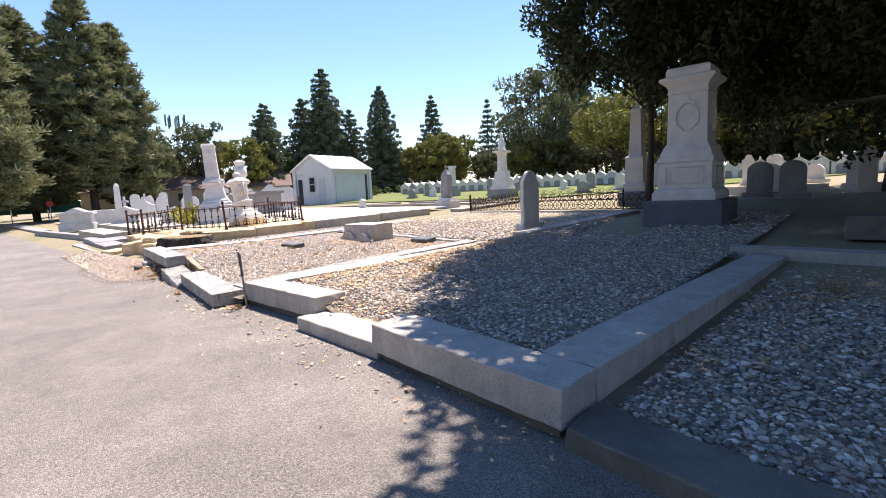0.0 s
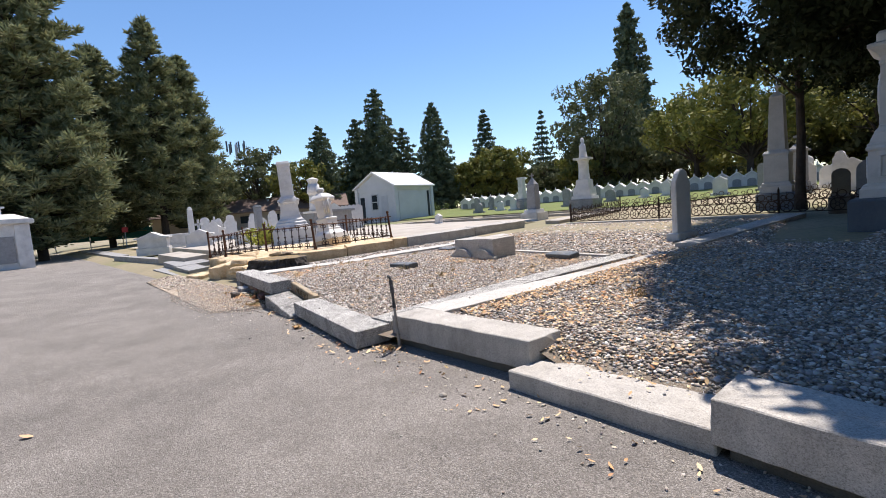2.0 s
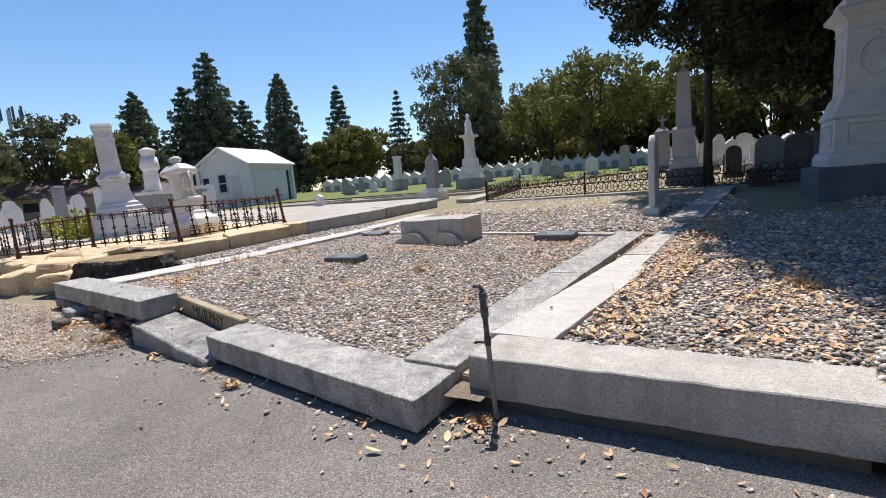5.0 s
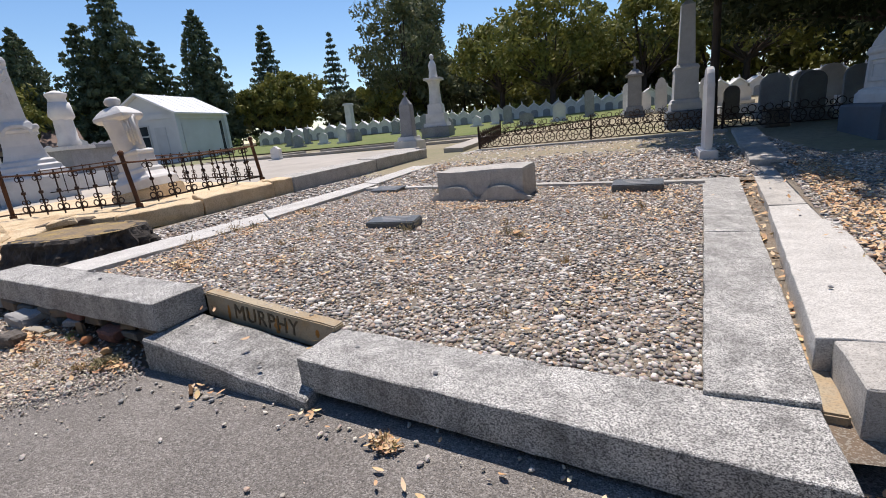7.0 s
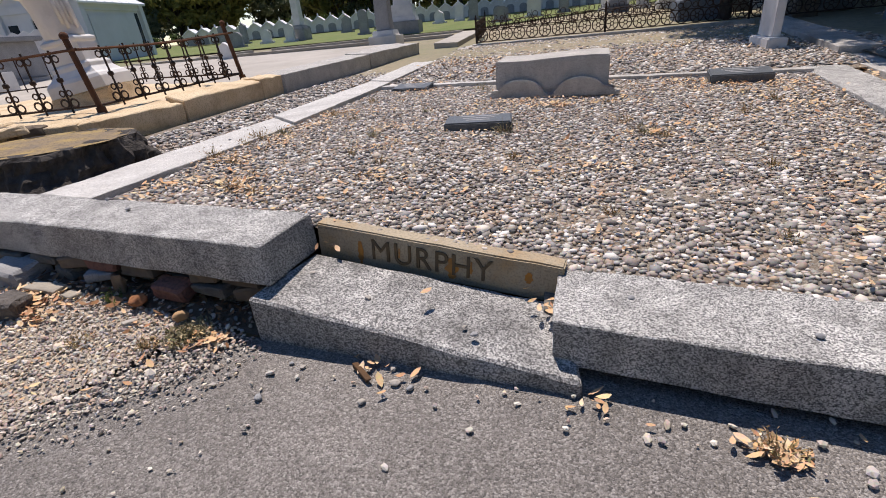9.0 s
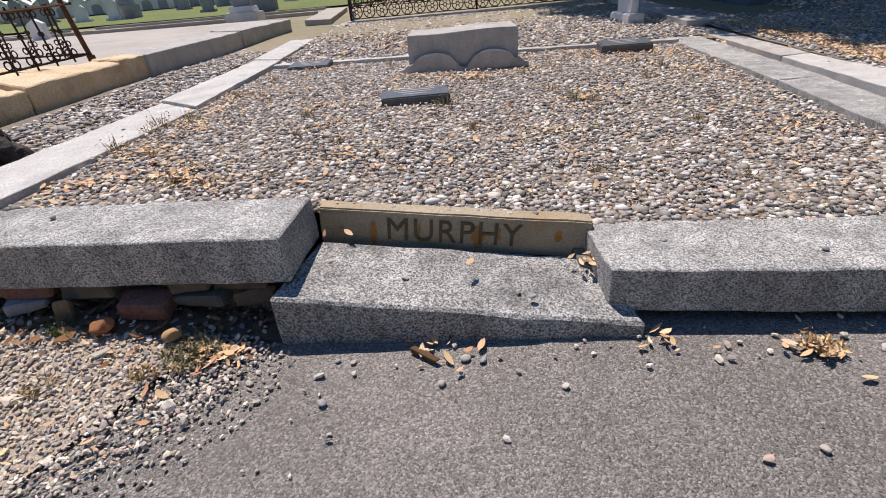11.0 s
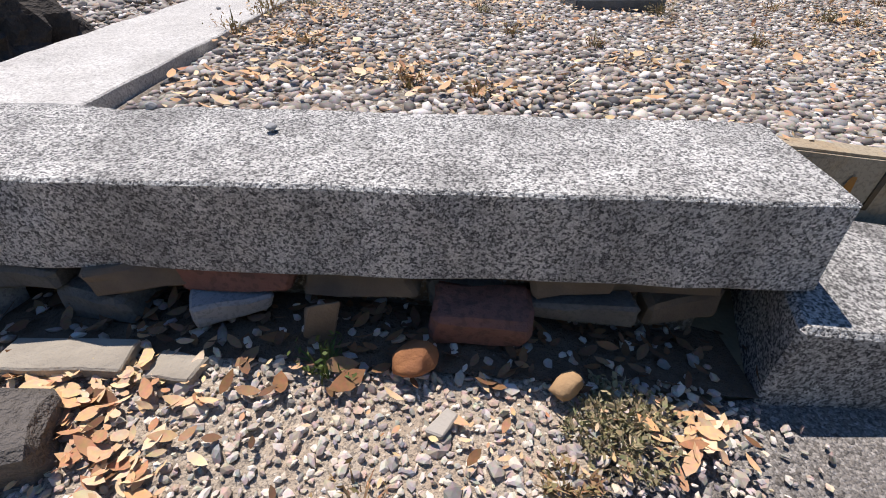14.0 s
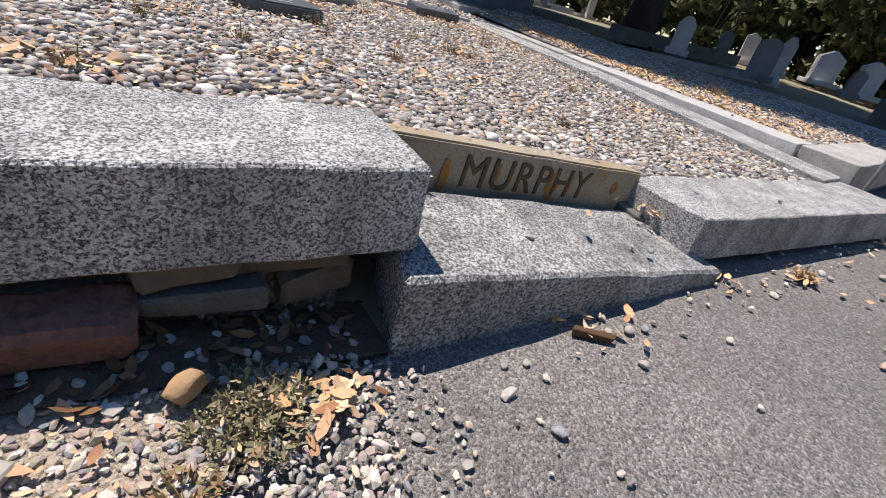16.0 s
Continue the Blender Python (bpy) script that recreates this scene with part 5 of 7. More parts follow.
kerb("kerb_stone", [(-19.5, 1.7, 0.62), (-16.2, 2.0, 0.5), (-16.2, 2.9, 0.55), (-19.5, 2.6, 0.66)], 0.4, PAVING, "tilted white slab beside the railing", seed=55)
kerb("grave_slab", [(-27, 3.9, 0.62), (-16.5, 3.4, 0.62), (-16.5, 5.3, 0.64), (-27, 5.8, 0.66)], 0.3, PAVING, "broad pale paved plot with low kerbs", "paved plot", seed=56)

# ---- sandstone kerb, broken slabs, stump ----
SS = "sandstone kerb of the railed plot"
kerb("sandstone_kerb", [(-9.0, 2.75, 0.70), (-8.0, 3.15, 0.70), (-8.25, 3.85, 0.74), (-9.3, 3.5, 0.74)], 0.32, SANDSTONE, "worn yellow sandstone kerb block at the plot corner", "kerb stone", SS, 0.03, 0.02, 61)
kerb("sandstone_kerb", [(-8.02, 3.17, 0.70), (-7.72, 4.55, 0.68), (-8.15, 4.7, 0.74), (-8.4, 3.9, 0.74)], 0.3, SANDSTONE, "worn yellow sandstone kerb block under the railing", "kerb stone", SS, 0.03, 0.018, 62)
kerb("sandstone_kerb", [(-7.71, 4.57, 0.73), (-7.50, 6.2, 0.75), (-7.95, 6.35, 0.80), (-8.14, 4.72, 0.78)], 0.36, SANDSTONE, "worn yellow sandstone kerb block under the railing", "kerb stone", SS, 0.04, 0.018, 63)
kerb("sandstone_kerb", [(-7.52, 6.22, 0.80), (-7.42, 6.75, 0.80), (-7.95, 6.85, 0.82), (-8.0, 6.36, 0.82)], 0.38, SANDSTONE, "broken yellow sandstone end block", "kerb stone", SS, 0.05, 0.03, 64)
kerb("kerb_stone", [(-7.36, 6.7, 0.80), (-6.72, 9.3, 0.88), (-7.4, 9.5, 0.90), (-7.95, 6.85, 0.82)], 0.42, CONCRETE, "broad grey concrete kerb beside the pebble strip", "kerb stone", "", 0.02, 0.01, 65)
kerb("kerb_stone", [(-6.71, 9.32, 0.90), (-6.2, 11.6, 0.95), (-7.2, 11.9, 0.97), (-7.4, 9.52, 0.92)], 0.42, CONCRETE, "broad grey concrete kerb end beside the pebbles", "kerb stone", "", 0.02, 0.01, 66)
for i, (c, th, lab) in enumerate((
        ([(-11.6, 1.9, 0.55), (-9.3, 1.9, 0.58), (-9.1, 3.3, 0.74), (-11.6, 3.0, 0.72)], 0.5, "broad yellow sandstone slab, cracked and worn"),
        ([(-10.0, 1.15, 0.46), (-9.25, 1.25, 0.5), (-9.2, 1.95, 0.6), (-10.1, 1.85, 0.57)], 0.46, "broken yellow sandstone boulder at the plot corner"),
        ([(-9.18, 1.4, 0.54), (-8.35, 1.75, 0.6), (-8.3, 2.6, 0.72), (-9.2, 2.3, 0.68)], 0.46, "broken yellow sandstone boulder by the stump"),
        ([(-11.3, 0.85, 0.22), (-10.45, 1.0, 0.22), (-10.5, 1.5, 0.24), (-11.3, 1.4, 0.24)], 0.24, "squared sandstone block lying by the lane"),
        ([(-13.6, 2.2, 0.52), (-11.6, 2.3, 0.52), (-11.6, 3.0, 0.6), (-13.6, 2.9, 0.6)], 0.4, "yellow sandstone kerb under the railing"),
        ([(-8.9, 2.55, 0.70), (-8.3, 2.75, 0.72), (-8.3, 3.1, 0.74), (-9.0, 3.0, 0.74)], 0.1, "flat brown sandstone flake on the slab"))):
    kerb("sandstone_block", c, th, SANDSTONE if i < 5 else BROWN_ROCK, lab, "sandstone block", SS, 0.05, 0.035, 70 + i)
for i, (u, v, z, w, d, h, rz) in enumerate(((-8.2, 1.55, 0.30, 0.75, 0.42, 0.26, 12), (-8.75, 1.75, 0.52, 0.6, 0.42, 0.2, 30), (-9.35, 2.1, 0.60, 0.7, 0.5, 0.16, -12), (-7.85, 1.95, 0.40, 0.36, 0.26, 0.2, 50),
                                             (-10.2, 2.5, 0.62, 0.55, 0.36, 0.13, 20), (-8.2, 2.55, 0.70, 0.5, 0.3, 0.1, -30))):
    rock("sandstone_chunk", u, v, z, w, d, h, SANDSTONE, "jagged broken chunk of yellow sandstone by the stump", "sandstone block", 400 + i, rz, 6, -5, 0.34, "broken sandstone chunks")
sheet("plot_floor", (-13.5, -8.3, -8.2, -13), (2.7, 3.5, 6.9, 8.5), lambda u, v: 0.64 + 0.01 * v, SANDSTONE, "sandy yellow floor of the railed plot", "floor", 10, 10, lump=0.02)

stump = thing("tree_stump", at(-7.25, 2.2, 0.28, 20), "broad dark tree stump with a lichen-yellow sawn top", "stump")
bm = bmesh.new()
prof = [(0.95, -0.03), (0.88, 0.03), (0.80, 0.08), (0.77, 0.13), (0.73, 0.18), (0.72, 0.23), (0.69, 0.28), (0.68, 0.33), (0.67, 0.38), (0.655, 0.415), (0.55, 0.42)]
n = 120
rings = []
for r, h in prof:
    ring = []
    for i in range(n):
        a = 2 * math.pi * i / n
        k = 1 + 0.10 * math.sin(5 * a + 1) * (1 - h) + 0.09 * noise.noise(Vector((math.cos(a) * 5, math.sin(a) * 5, h * 9))) + 0.10 * abs(noise.noise(Vector((math.cos(a) * 14, math.sin(a) * 14, h * 3)))) * (1 if h < 0.42 else 0.4) + 0.06 * noise.noise(Vector((math.cos(a) * 30, math.sin(a) * 30, h * 14)))
        ring.append(bm.verts.new((r * 1.12 * k * math.cos(a), r * 0.92 * k * math.sin(a), h + 0.02 * noise.noise(Vector((a * 3, h * 5, 2))))))
    rings.append(ring)
for a, b in zip(rings, rings[1:]):
    for i in range(n):
        bm.faces.new((a[i], a[(i + 1) % n], b[(i + 1) % n], b[i]))
bmesh.ops.recalc_face_normals(bm, faces=bm.faces)
part("bark", bm, CHAR, stump, "charred-looking ridged bark")
bm = bmesh.new()
c = bm.verts.new((0, 0, 0.425))
ring = [bm.verts.new((0.68 * 1.1 * math.cos(2 * math.pi * i / 36) * (1 + 0.05 * math.sin(5 * i)), 0.68 * 0.9 * math.sin(2 * math.pi * i / 36), 0.418)) for i in range(36)]
for i in range(36):
    bm.faces.new((c, ring[i], ring[(i + 1) % 36]))
part("sawn_top", bm, SAWN, stump, "weathered sawn top with yellow lichen")

# ---- iron railings ----


def ring_mesh(bm, c, r, t, axis_u, n=14, m=5, squash=1.0):
    """A ring in the plane of axis_u and z about c."""
    c = Vector(c)
    au = Vector(axis_u).normalized()
    up = Vector((0, 0, 1))
    nrm = au.cross(up)
    rows = []
    for i in range(n):
        a = 2 * math.pi * i / n
        d = au * math.cos(a) + up * math.sin(a) * squash
        rows.append([bm.verts.new(c + d * (r + t * math.cos(2 * math.pi * j / m)) + nrm * t * math.sin(2 * math.pi * j / m)) for j in range(m)])
    for i in range(n):
        for j in range(m):
            bm.faces.new((rows[i][j], rows[(i + 1) % n][j], rows[(i + 1) % n][(j + 1) % m], rows[i][(j + 1) % m]))


def railing(a, b, za, zb, label, posts=(True, True), lean=0.0, gap=0.34, ornate=True, tilt=0.0):
    """A low cast-iron railing panel from a to b: end posts, two rails, balusters with leafy scrolls."""
    a, b = Vector((*a, za)), Vector((*b, zb))
    d = b - a
    flat = Vector((d.x, d.y, 0)).normalized()
    t = thing("iron_railing", PLOT @ Matrix.Translation(a) @ Matrix.Rotation(radians(tilt), 4, d.normalized()), label, "railing", "cast-iron railing panels")
    for ok, p in zip(posts, (Vector((0, 0, 0)), d)):
        if ok:
            bm = bmesh.new()
            bar(bm, p - Vector((0, 0, 0.05)), p + Vector((lean, 0, 0.86)), 0.035, 8)
            bmesh.ops.create_uvsphere(bm, u_segments=8, v_segments=6, radius=0.05, matrix=Matrix.Translation(p + Vector((lean, 0, 0.9))))
            bar(bm, p - Vector((0, 0, 0.03)), p + Vector((0, 0, 0.06)), 0.055, 8)
            part("post", bm, RUSTY_IRON, t)
    bm = bmesh.new()
    rings = []
    for i in range(9):
        c = d * (i / 8) + Vector((0, 0, 0.74 - 0.035 * math.sin(math.pi * i / 8)))
        side = Vector((-flat.y, flat.x, 0))
        rings.append([bm.verts.new(c + side * 0.02 * math.cos(math.pi * j / 3) + Vector((0, 0, 0.017 * math.sin(math.pi * j / 3)))) for j in range(6)])
    for p, q in zip(rings, rings[1:]):
        for j in range(6):
            bm.faces.new((p[j], p[(j + 1) % 6], q[(j + 1) % 6], q[j]))
    bmesh.ops.recalc_face_normals(bm, faces=bm.faces)
    part("top_rail", bm, RUSTY_IRON, t)
    bm = bmesh.new()
    bar(bm, Vector((0, 0, 0.08)), d + Vector((0, 0, 0.08)), 0.014, 6)
    part("bottom_rail", bm, DARK_IRON, t)
    n = max(2, int(d.length / gap))
    for i in range(1, n):
        p = d * (i / n)
        bm = bmesh.new()
        bar(bm, p + Vector((0, 0, 0.02)), p + Vector((0, 0, 0.76)), 0.013, 5)
        if ornate:
            for s in (-1, 1):
                ring_mesh(bm, p + flat * (0.062 * s) + Vector((0, 0, 0.14)), 0.05, 0.012, flat, 10, 4)
                ring_mesh(bm, p + flat * (0.045 * s) + Vector((0, 0, 0.26)), 0.035, 0.010, flat, 8, 4)
                ring_mesh(bm, p + flat * (0.05 * s) + Vector((0, 0, 0.66)), 0.04, 0.010, flat, 8, 4)
            bmesh.ops.create_icosphere(bm, subdivisions=1, radius=0.04, matrix=Matrix.Translation(p + Vector((0, 0, 0.42))))
        part("baluster", bm, DARK_IRON, t)
    return t


railing((-8.28, 3.80), (-8.09, 6.57), 0.74, 0.80, "rusty cast-iron railing with leafy scrolls, leaning on sandstone", (True, True), -0.04, tilt=-6)
railing((-10.7, 3.24), (-8.30, 3.80), 0.70, 0.74, "rusty cast-iron railing on the sandstone kerb", (True, False))
railing((-12.75, 2.55), (-10.72, 3.24), 0.58, 0.70, "rusty cast-iron railing on the sandstone kerb", (True, False))
railing((-13.9, 2.35), (-12.77, 2.55), 0.56, 0.58, "short rusty railing at the plot corner", (True, False))
railing((-19.6, 5.6), (-13.9, 2.37), 0.62, 0.56, "rusty railing along the far side of the plot", (True, False), gap=0.6)
railing((-8.09, 6.6), (-13.2, 7.9), 0.80, 0.80, "rusty railing along the back of the plot", (False, True), gap=0.45)
railing((-13.2, 7.9), (-19.6, 5.6), 0.80, 0.62, "rusty railing behind the leaning monument", (False, False), gap=0.6, ornate=False)


def scroll_fence(a, b, za, zb, label, n):
    """A low fence of cast-iron wheels in two tiers."""
    a, b = Vector((*a, za)), Vector((*b, zb))
    d = b - a
    flat = Vector((d.x, d.y, 0)).normalized()
    t = thing("scroll_fence", PLOT @ Matrix.Translation(a), label, "iron fence", "scrolled iron fences")
    for p in (Vector((0, 0, 0)), d):
        bm = bmesh.new()
        bar(bm, p, p + Vector((0, 0, 0.62)), 0.028, 6)
        bar(bm, p + Vector((0, 0, 0.62)), p + Vector((0, 0, 0.72)), 0.035, 6, 0.004)
        part("post", bm, DARK_IRON, t)
    for zz in (0.03, 0.34):
        bm = bmesh.new()
        bar(bm, Vector((0, 0, zz)), d + Vector((0, 0, zz)), 0.012, 5)
        part("rail", bm, DARK_IRON, t)
    w = d.length / n
    for i in range(n):
        p = d * ((i + 0.5) / n)
        bm = bmesh.new()
        r = min(0.15, w * 0.46)
        ring_mesh(bm, p + Vector((0, 0, 0.19)), r, 0.014, flat, 14, 4)
        wheel = part("wheel", bm, DARK_IRON, t)
        bm = bmesh.new()
        ring_mesh(bm, p + Vector((0, 0, 0.19)), r * 0.3, 0.012, flat, 8, 4)
        part("hub", bm, DARK_IRON, wheel)
        for k in range(6):
            ang = math.pi * k / 3
            e = flat * math.cos(ang) + Vector((0, 0, math.sin(ang)))
            bm = bmesh.new()
            bar(bm, p + Vector((0, 0, 0.19)) + e * r * 0.3, p + Vector((0, 0, 0.19)) + e * r, 0.009, 4)
            part("spoke", bm, DARK_IRON, wheel)
        bm = bmesh.new()
        ring_mesh(bm, p + flat * w * 0.25 + Vector((0, 0, 0.45)), 0.09, 0.012, flat, 10, 4)
        ring_mesh(bm, p - flat * w * 0.2 + Vector((0, 0, 0.43)), 0.06, 0.012, flat, 8, 4)
        bar(bm, p + Vector((0, 0, 0.34)), p + Vector((0, 0, 0.58)), 0.012, 5, 0.004)
        part("crest", bm, DARK_IRON, t)
    return t


scroll_fence((-4.85, 12.68), (-1.5, 12.58), 0.75, 0.77, "low black fence of cast-iron wheels and scrolls", 10)
scroll_fence((-1.5, 12.58), (1.75, 12.5), 0.77, 0.79, "low black fence of cast-iron wheels and scrolls", 10)
scroll_fence((-4.85, 12.72), (-5.3, 17.6), 0.75, 0.9, "low black wheel fence along the plot's side", 12)
scroll_fence((-5.3, 17.6), (2.4, 17.3), 0.9, 0.95, "low black wheel fence at the plot's far side", 16)
scroll_fence((1.75, 12.5), (4.6, 12.3), 0.79, 0.8, "low black wheel fence beside the obelisk", 8)

# ---- graves in the oak's shade and beyond ----
headstone(3.46, 15.0, 0.92, 0.72, 1.2, 0.16, "arch", GREY_STONE, 4, "round-topped grey headstone in the shade", "round headstones")
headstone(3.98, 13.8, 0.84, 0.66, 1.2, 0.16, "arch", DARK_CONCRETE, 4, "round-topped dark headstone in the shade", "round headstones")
headstone(2.62, 16.2, 0.92, 0.46, 1.0, 0.14, "arch", DARK_CONCRETE, 4, "small round-topped dark headstone in the shade", "round headstones")
headstone(4.85, 17.1, 0.98, 0.78, 1.2, 0.16, "arch", GREY_STONE, 0, "round-topped pale headstone in the shade", "round headstones")
headstone(5.87, 16.2, 0.95, 0.72, 1.2, 0.16, "arch", GREY_STONE, 0, "round-topped grey headstone in the shade", "round headstones")
rock("garden_stone", 3.0, 13.0, 0.72, 0.5, 0.45, 0.4, BROWN_ROCK, "dark rounded stone by the headstones", "stone", 140, jag=0.3)
headstone(9.75, 7.15, 0.62, 0.48, 1.0, 0.13, "shoulder", MARBLE, -60, "leaning white headstone by the oak's trunk", "shaded headstones", lean=-8)
headstone(10.4, 5.05, 0.55, 0.6, 1.0, 0.15, "arch", GREY_STONE, -62, "round-topped grey headstone in the corner plot", "shaded headstones")
headstone(14.4, 5.9, 0.7, 0.42, 1.2, 0.15, "shoulder", MARBLE, -62, "pale headstone in the shade", "shaded headstones")
headstone(18.6, 4.3, 0.7, 0.7, 1.2, 0.6, "gable", MARBLE, -62, "white gabled tomb in the shade", "shaded headstones")
headstone(16.7, 8.9, 0.75, 0.5, 1.0, 0.14, "arch", GREY_STONE, -62, "round-topped grey headstone in the shade", "shaded headstones")
headstone(20.5, 6.2, 0.75, 0.9, 1.3, 0.7, "gable", MARBLE, -62, "white gabled tomb beyond the oak", "shaded headstones")
headstone(21.0, 9.6, 0.8, 0.6, 1.3, 0.2, "gable", MARBLE, -62, "white gabled headstone beyond the oak", "shaded headstones")
headstone(15.6, 4.0, 0.65, 0.45, 0.8, 0.13, "arch", GREY_STONE, -50, "leaning round-topped headstone in the shade", "shaded headstones", lean=6)
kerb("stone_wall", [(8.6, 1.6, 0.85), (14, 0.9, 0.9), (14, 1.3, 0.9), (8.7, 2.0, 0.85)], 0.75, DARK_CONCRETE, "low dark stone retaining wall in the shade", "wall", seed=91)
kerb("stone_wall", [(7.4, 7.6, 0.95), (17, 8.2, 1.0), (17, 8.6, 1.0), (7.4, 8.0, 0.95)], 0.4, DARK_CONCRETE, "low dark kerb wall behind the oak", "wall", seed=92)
headstone(10.7, 4.75, 0.5, 0.34, 0.3, 0.2, "gable", MARBLE, -62, "small white foot marker by the headstone", "shaded headstones", base=0.05)
rg = random.Random(8)
for i in range(34):
    u, v = -2 + 0.82 * i + rg.uniform(-0.8, 0.8), 21 + rg.uniform(-2, 9)
    if abs(u) < 1.2 and v < 26:
        u += 3
    headstone(u, v, ground_z(u, v), rg.uniform(0.5, 1.0), rg.uniform(0.9, 1.9), rg.uniform(0.15, 0.4), rg.choice(("arch", "gable", "shoulder")), rg.choice((MARBLE, MARBLE, GREY_STONE)),
              rg.uniform(-12, 12), "sunlit white headstone beyond the oak's shade", "far headstones")
for i in range(5):
    kerb("kerb_stone", [(3 + 4 * i, 20.2 + i * 0.3, 1.25), (6.6 + 4 * i, 20.2 + i * 0.3, 1.27), (6.6 + 4 * i, 20.8 + i * 0.3, 1.27), (3 + 4 * i, 20.8 + i * 0.3, 1.25)], 0.4, MARBLE, "sunlit white kerb among far graves", group="far kerbs", seed=95 + i)
for i in range(14):
    u, v = -24 + 1.5 * i + rg.uniform(-0.5, 0.5), 24 + rg.uniform(0, 9)
    if -11 < u < -8 and v < 25:
        v += 6
    headstone(u, v, ground_z(u, v), rg.uniform(0.45, 0.75), rg.uniform(0.7, 1.3), 0.2, rg.choice(("arch", "gable", "shoulder")), rg.choice((MARBLE, GREY_STONE, GREY_STONE)),
              rg.uniform(-15, 15), "small weathered headstone on the lawn", "lawn headstones")
headstone(-13.6, 13.8, 0.8, 0.4, 0.62, 0.22, "gable", MARBLE, 5, "small white marker on the paving")
for c, lab in (([(-16, 12.0, 0.78), (-7.6, 12.6, 0.80), (-7.6, 13.0, 0.80), (-16, 12.4, 0.78)], "low pale kerb across the paved plots"),
               ([(-20, 16.2, 0.95), (-6.5, 17.2, 0.95), (-6.5, 17.6, 0.95), (-20, 16.6, 0.95)], "low pale kerb before the lawn"),
               ([(-15, 18.8, 1.0), (-6.6, 20.0, 1.0), (-6.6, 20.3, 1.0), (-15, 19.1, 1.0)], "low pale kerb on the lawn's edge"),
               ([(-22, 13.5, 0.86), (-21.5, 13.4, 0.86), (-16, 19, 1.0), (-16.4, 19.2, 1.0)], "low pale kerb between paved plots"),
               ([(-6.1, 12.8, 0.86), (-5.4, 12.7, 0.84), (-5.5, 18, 0.98), (-6.2, 18, 1.0)], "pale kerb beside the wheel fence")):
    kerb("kerb_stone", c, 0.3, PAVING, lab, group="far kerbs", seed=len(lab))

# ---- the small white house ----
house = thing("house", at(-29.4, 22.9, 1.0, 11.5), "small white gabled house with a bright metal roof", "house")
HW, HD, HH, HR = 4.4, 5.0, 3.05, 1.15
for nm, w, d, x, y in (("wall", HW, 0.18, 0, -HD / 2 + 0.09), ("wall", HW, 0.18, 0, HD / 2 - 0.09), ("wall", 0.18, HD - 0.37, HW / 2 - 0.09, 0), ("wall", 0.18, HD - 0.37, -HW / 2 + 0.09, 0)):
    bm = bmesh.new()
    box(bm, x, y, -0.2, w, d, HH + 0.2)
    part(nm, bm, WHITE_PAINT, house)
for y in (-HD / 2 + 0.0, HD / 2 - 0.18):
    bm = bmesh.new()
    extrude(bm, [(-HW / 2, HH), (0, HH + HR), (HW / 2, HH)], 0.18, y)
    part("gable", bm, WHITE_PAINT, house)
for s in (-1, 1):
    bm = bmesh.new()
    o, k = 0.32, HR / (HW / 2)
    extrude(bm, [(0, HH + HR + 0.02), (s * (HW / 2 + o), HH - k * o + 0.02), (s * (HW / 2 + o), HH - k * o + 0.12), (0, HH + HR + 0.14)], HD + 0.7, -HD / 2 - 0.35)
    roof_side = part("roof", bm, ROOF, house, "white standing-seam metal roof")
    for i in range(9):
        bm = bmesh.new()
        y = -HD / 2 - 0.3 + i * (HD + 0.6) / 8
        bar(bm, (0.02 * s, y, HH + HR + 0.14), (s * (HW / 2 + o), y, HH - k * o + 0.125), 0.018, 4)
        part("seam", bm, ROOF, roof_side)
for x, y in ((HW / 2, -HD / 2), (-HW / 2, -HD / 2), (HW / 2, HD / 2)):
    bm = bmesh.new()
    box(bm, x + 0.03 * (1 if x > 0 else -1), y - 0.03 * (1 if y < 0 else -1), -0.2, 0.34, 0.34, HH + 0.12, 0.01)
    part("corner_pilaster", bm, WHITE_PAINT, house)
bm = bmesh.new()
box(bm, HW / 2 + 0.04, 0, HH - 0.42, 0.14, HD + 0.1, 0.4)
part("entablature", bm, WHITE_PAINT, house)
bm = bmesh.new()
box(bm, 0, -HD / 2 - 0.04, HH - 0.36, HW + 0.2, 0.12, 0.34)
part("entablature", bm, WHITE_PAINT, house)
bm = bmesh.new()
box(bm, HW / 2 + 0.02, -0.1, 0.1, 0.05, HD - 1.1, HH - 0.75, 0.01)
part("wall_panel", bm, WHITE_PAINT, house)
bm = bmesh.new()
box(bm, HW / 2 + 0.01, HD / 2 - 0.42, 0.15, 0.05, 0.26, HH - 0.7)
part("side_window", bm, GLASS_DARK, house)


def window(t, x, y, z, w, h):
    bm = bmesh.new()
    for dx, dz, ww, hh in ((-w / 2, 0, 0.07, h), (w / 2, 0, 0.07, h)):
        box(bm, x + dx, y - 0.03, z, ww, 0.09, hh)
    for zz in (z - 0.06, z + h, z + h * 0.5):
        box(bm, x, y - 0.03, zz, w + 0.07, 0.085, 0.06)
    win = part("window", bm, TRIM, t, "white sash window")
    for k in range(2):
        bm = bmesh.new()
        box(bm, x, y - 0.012, z + 0.03 + k * h * 0.5, w - 0.08, 0.02, h * 0.5 - 0.06)
        part("pane", bm, GLASS_DARK, win)


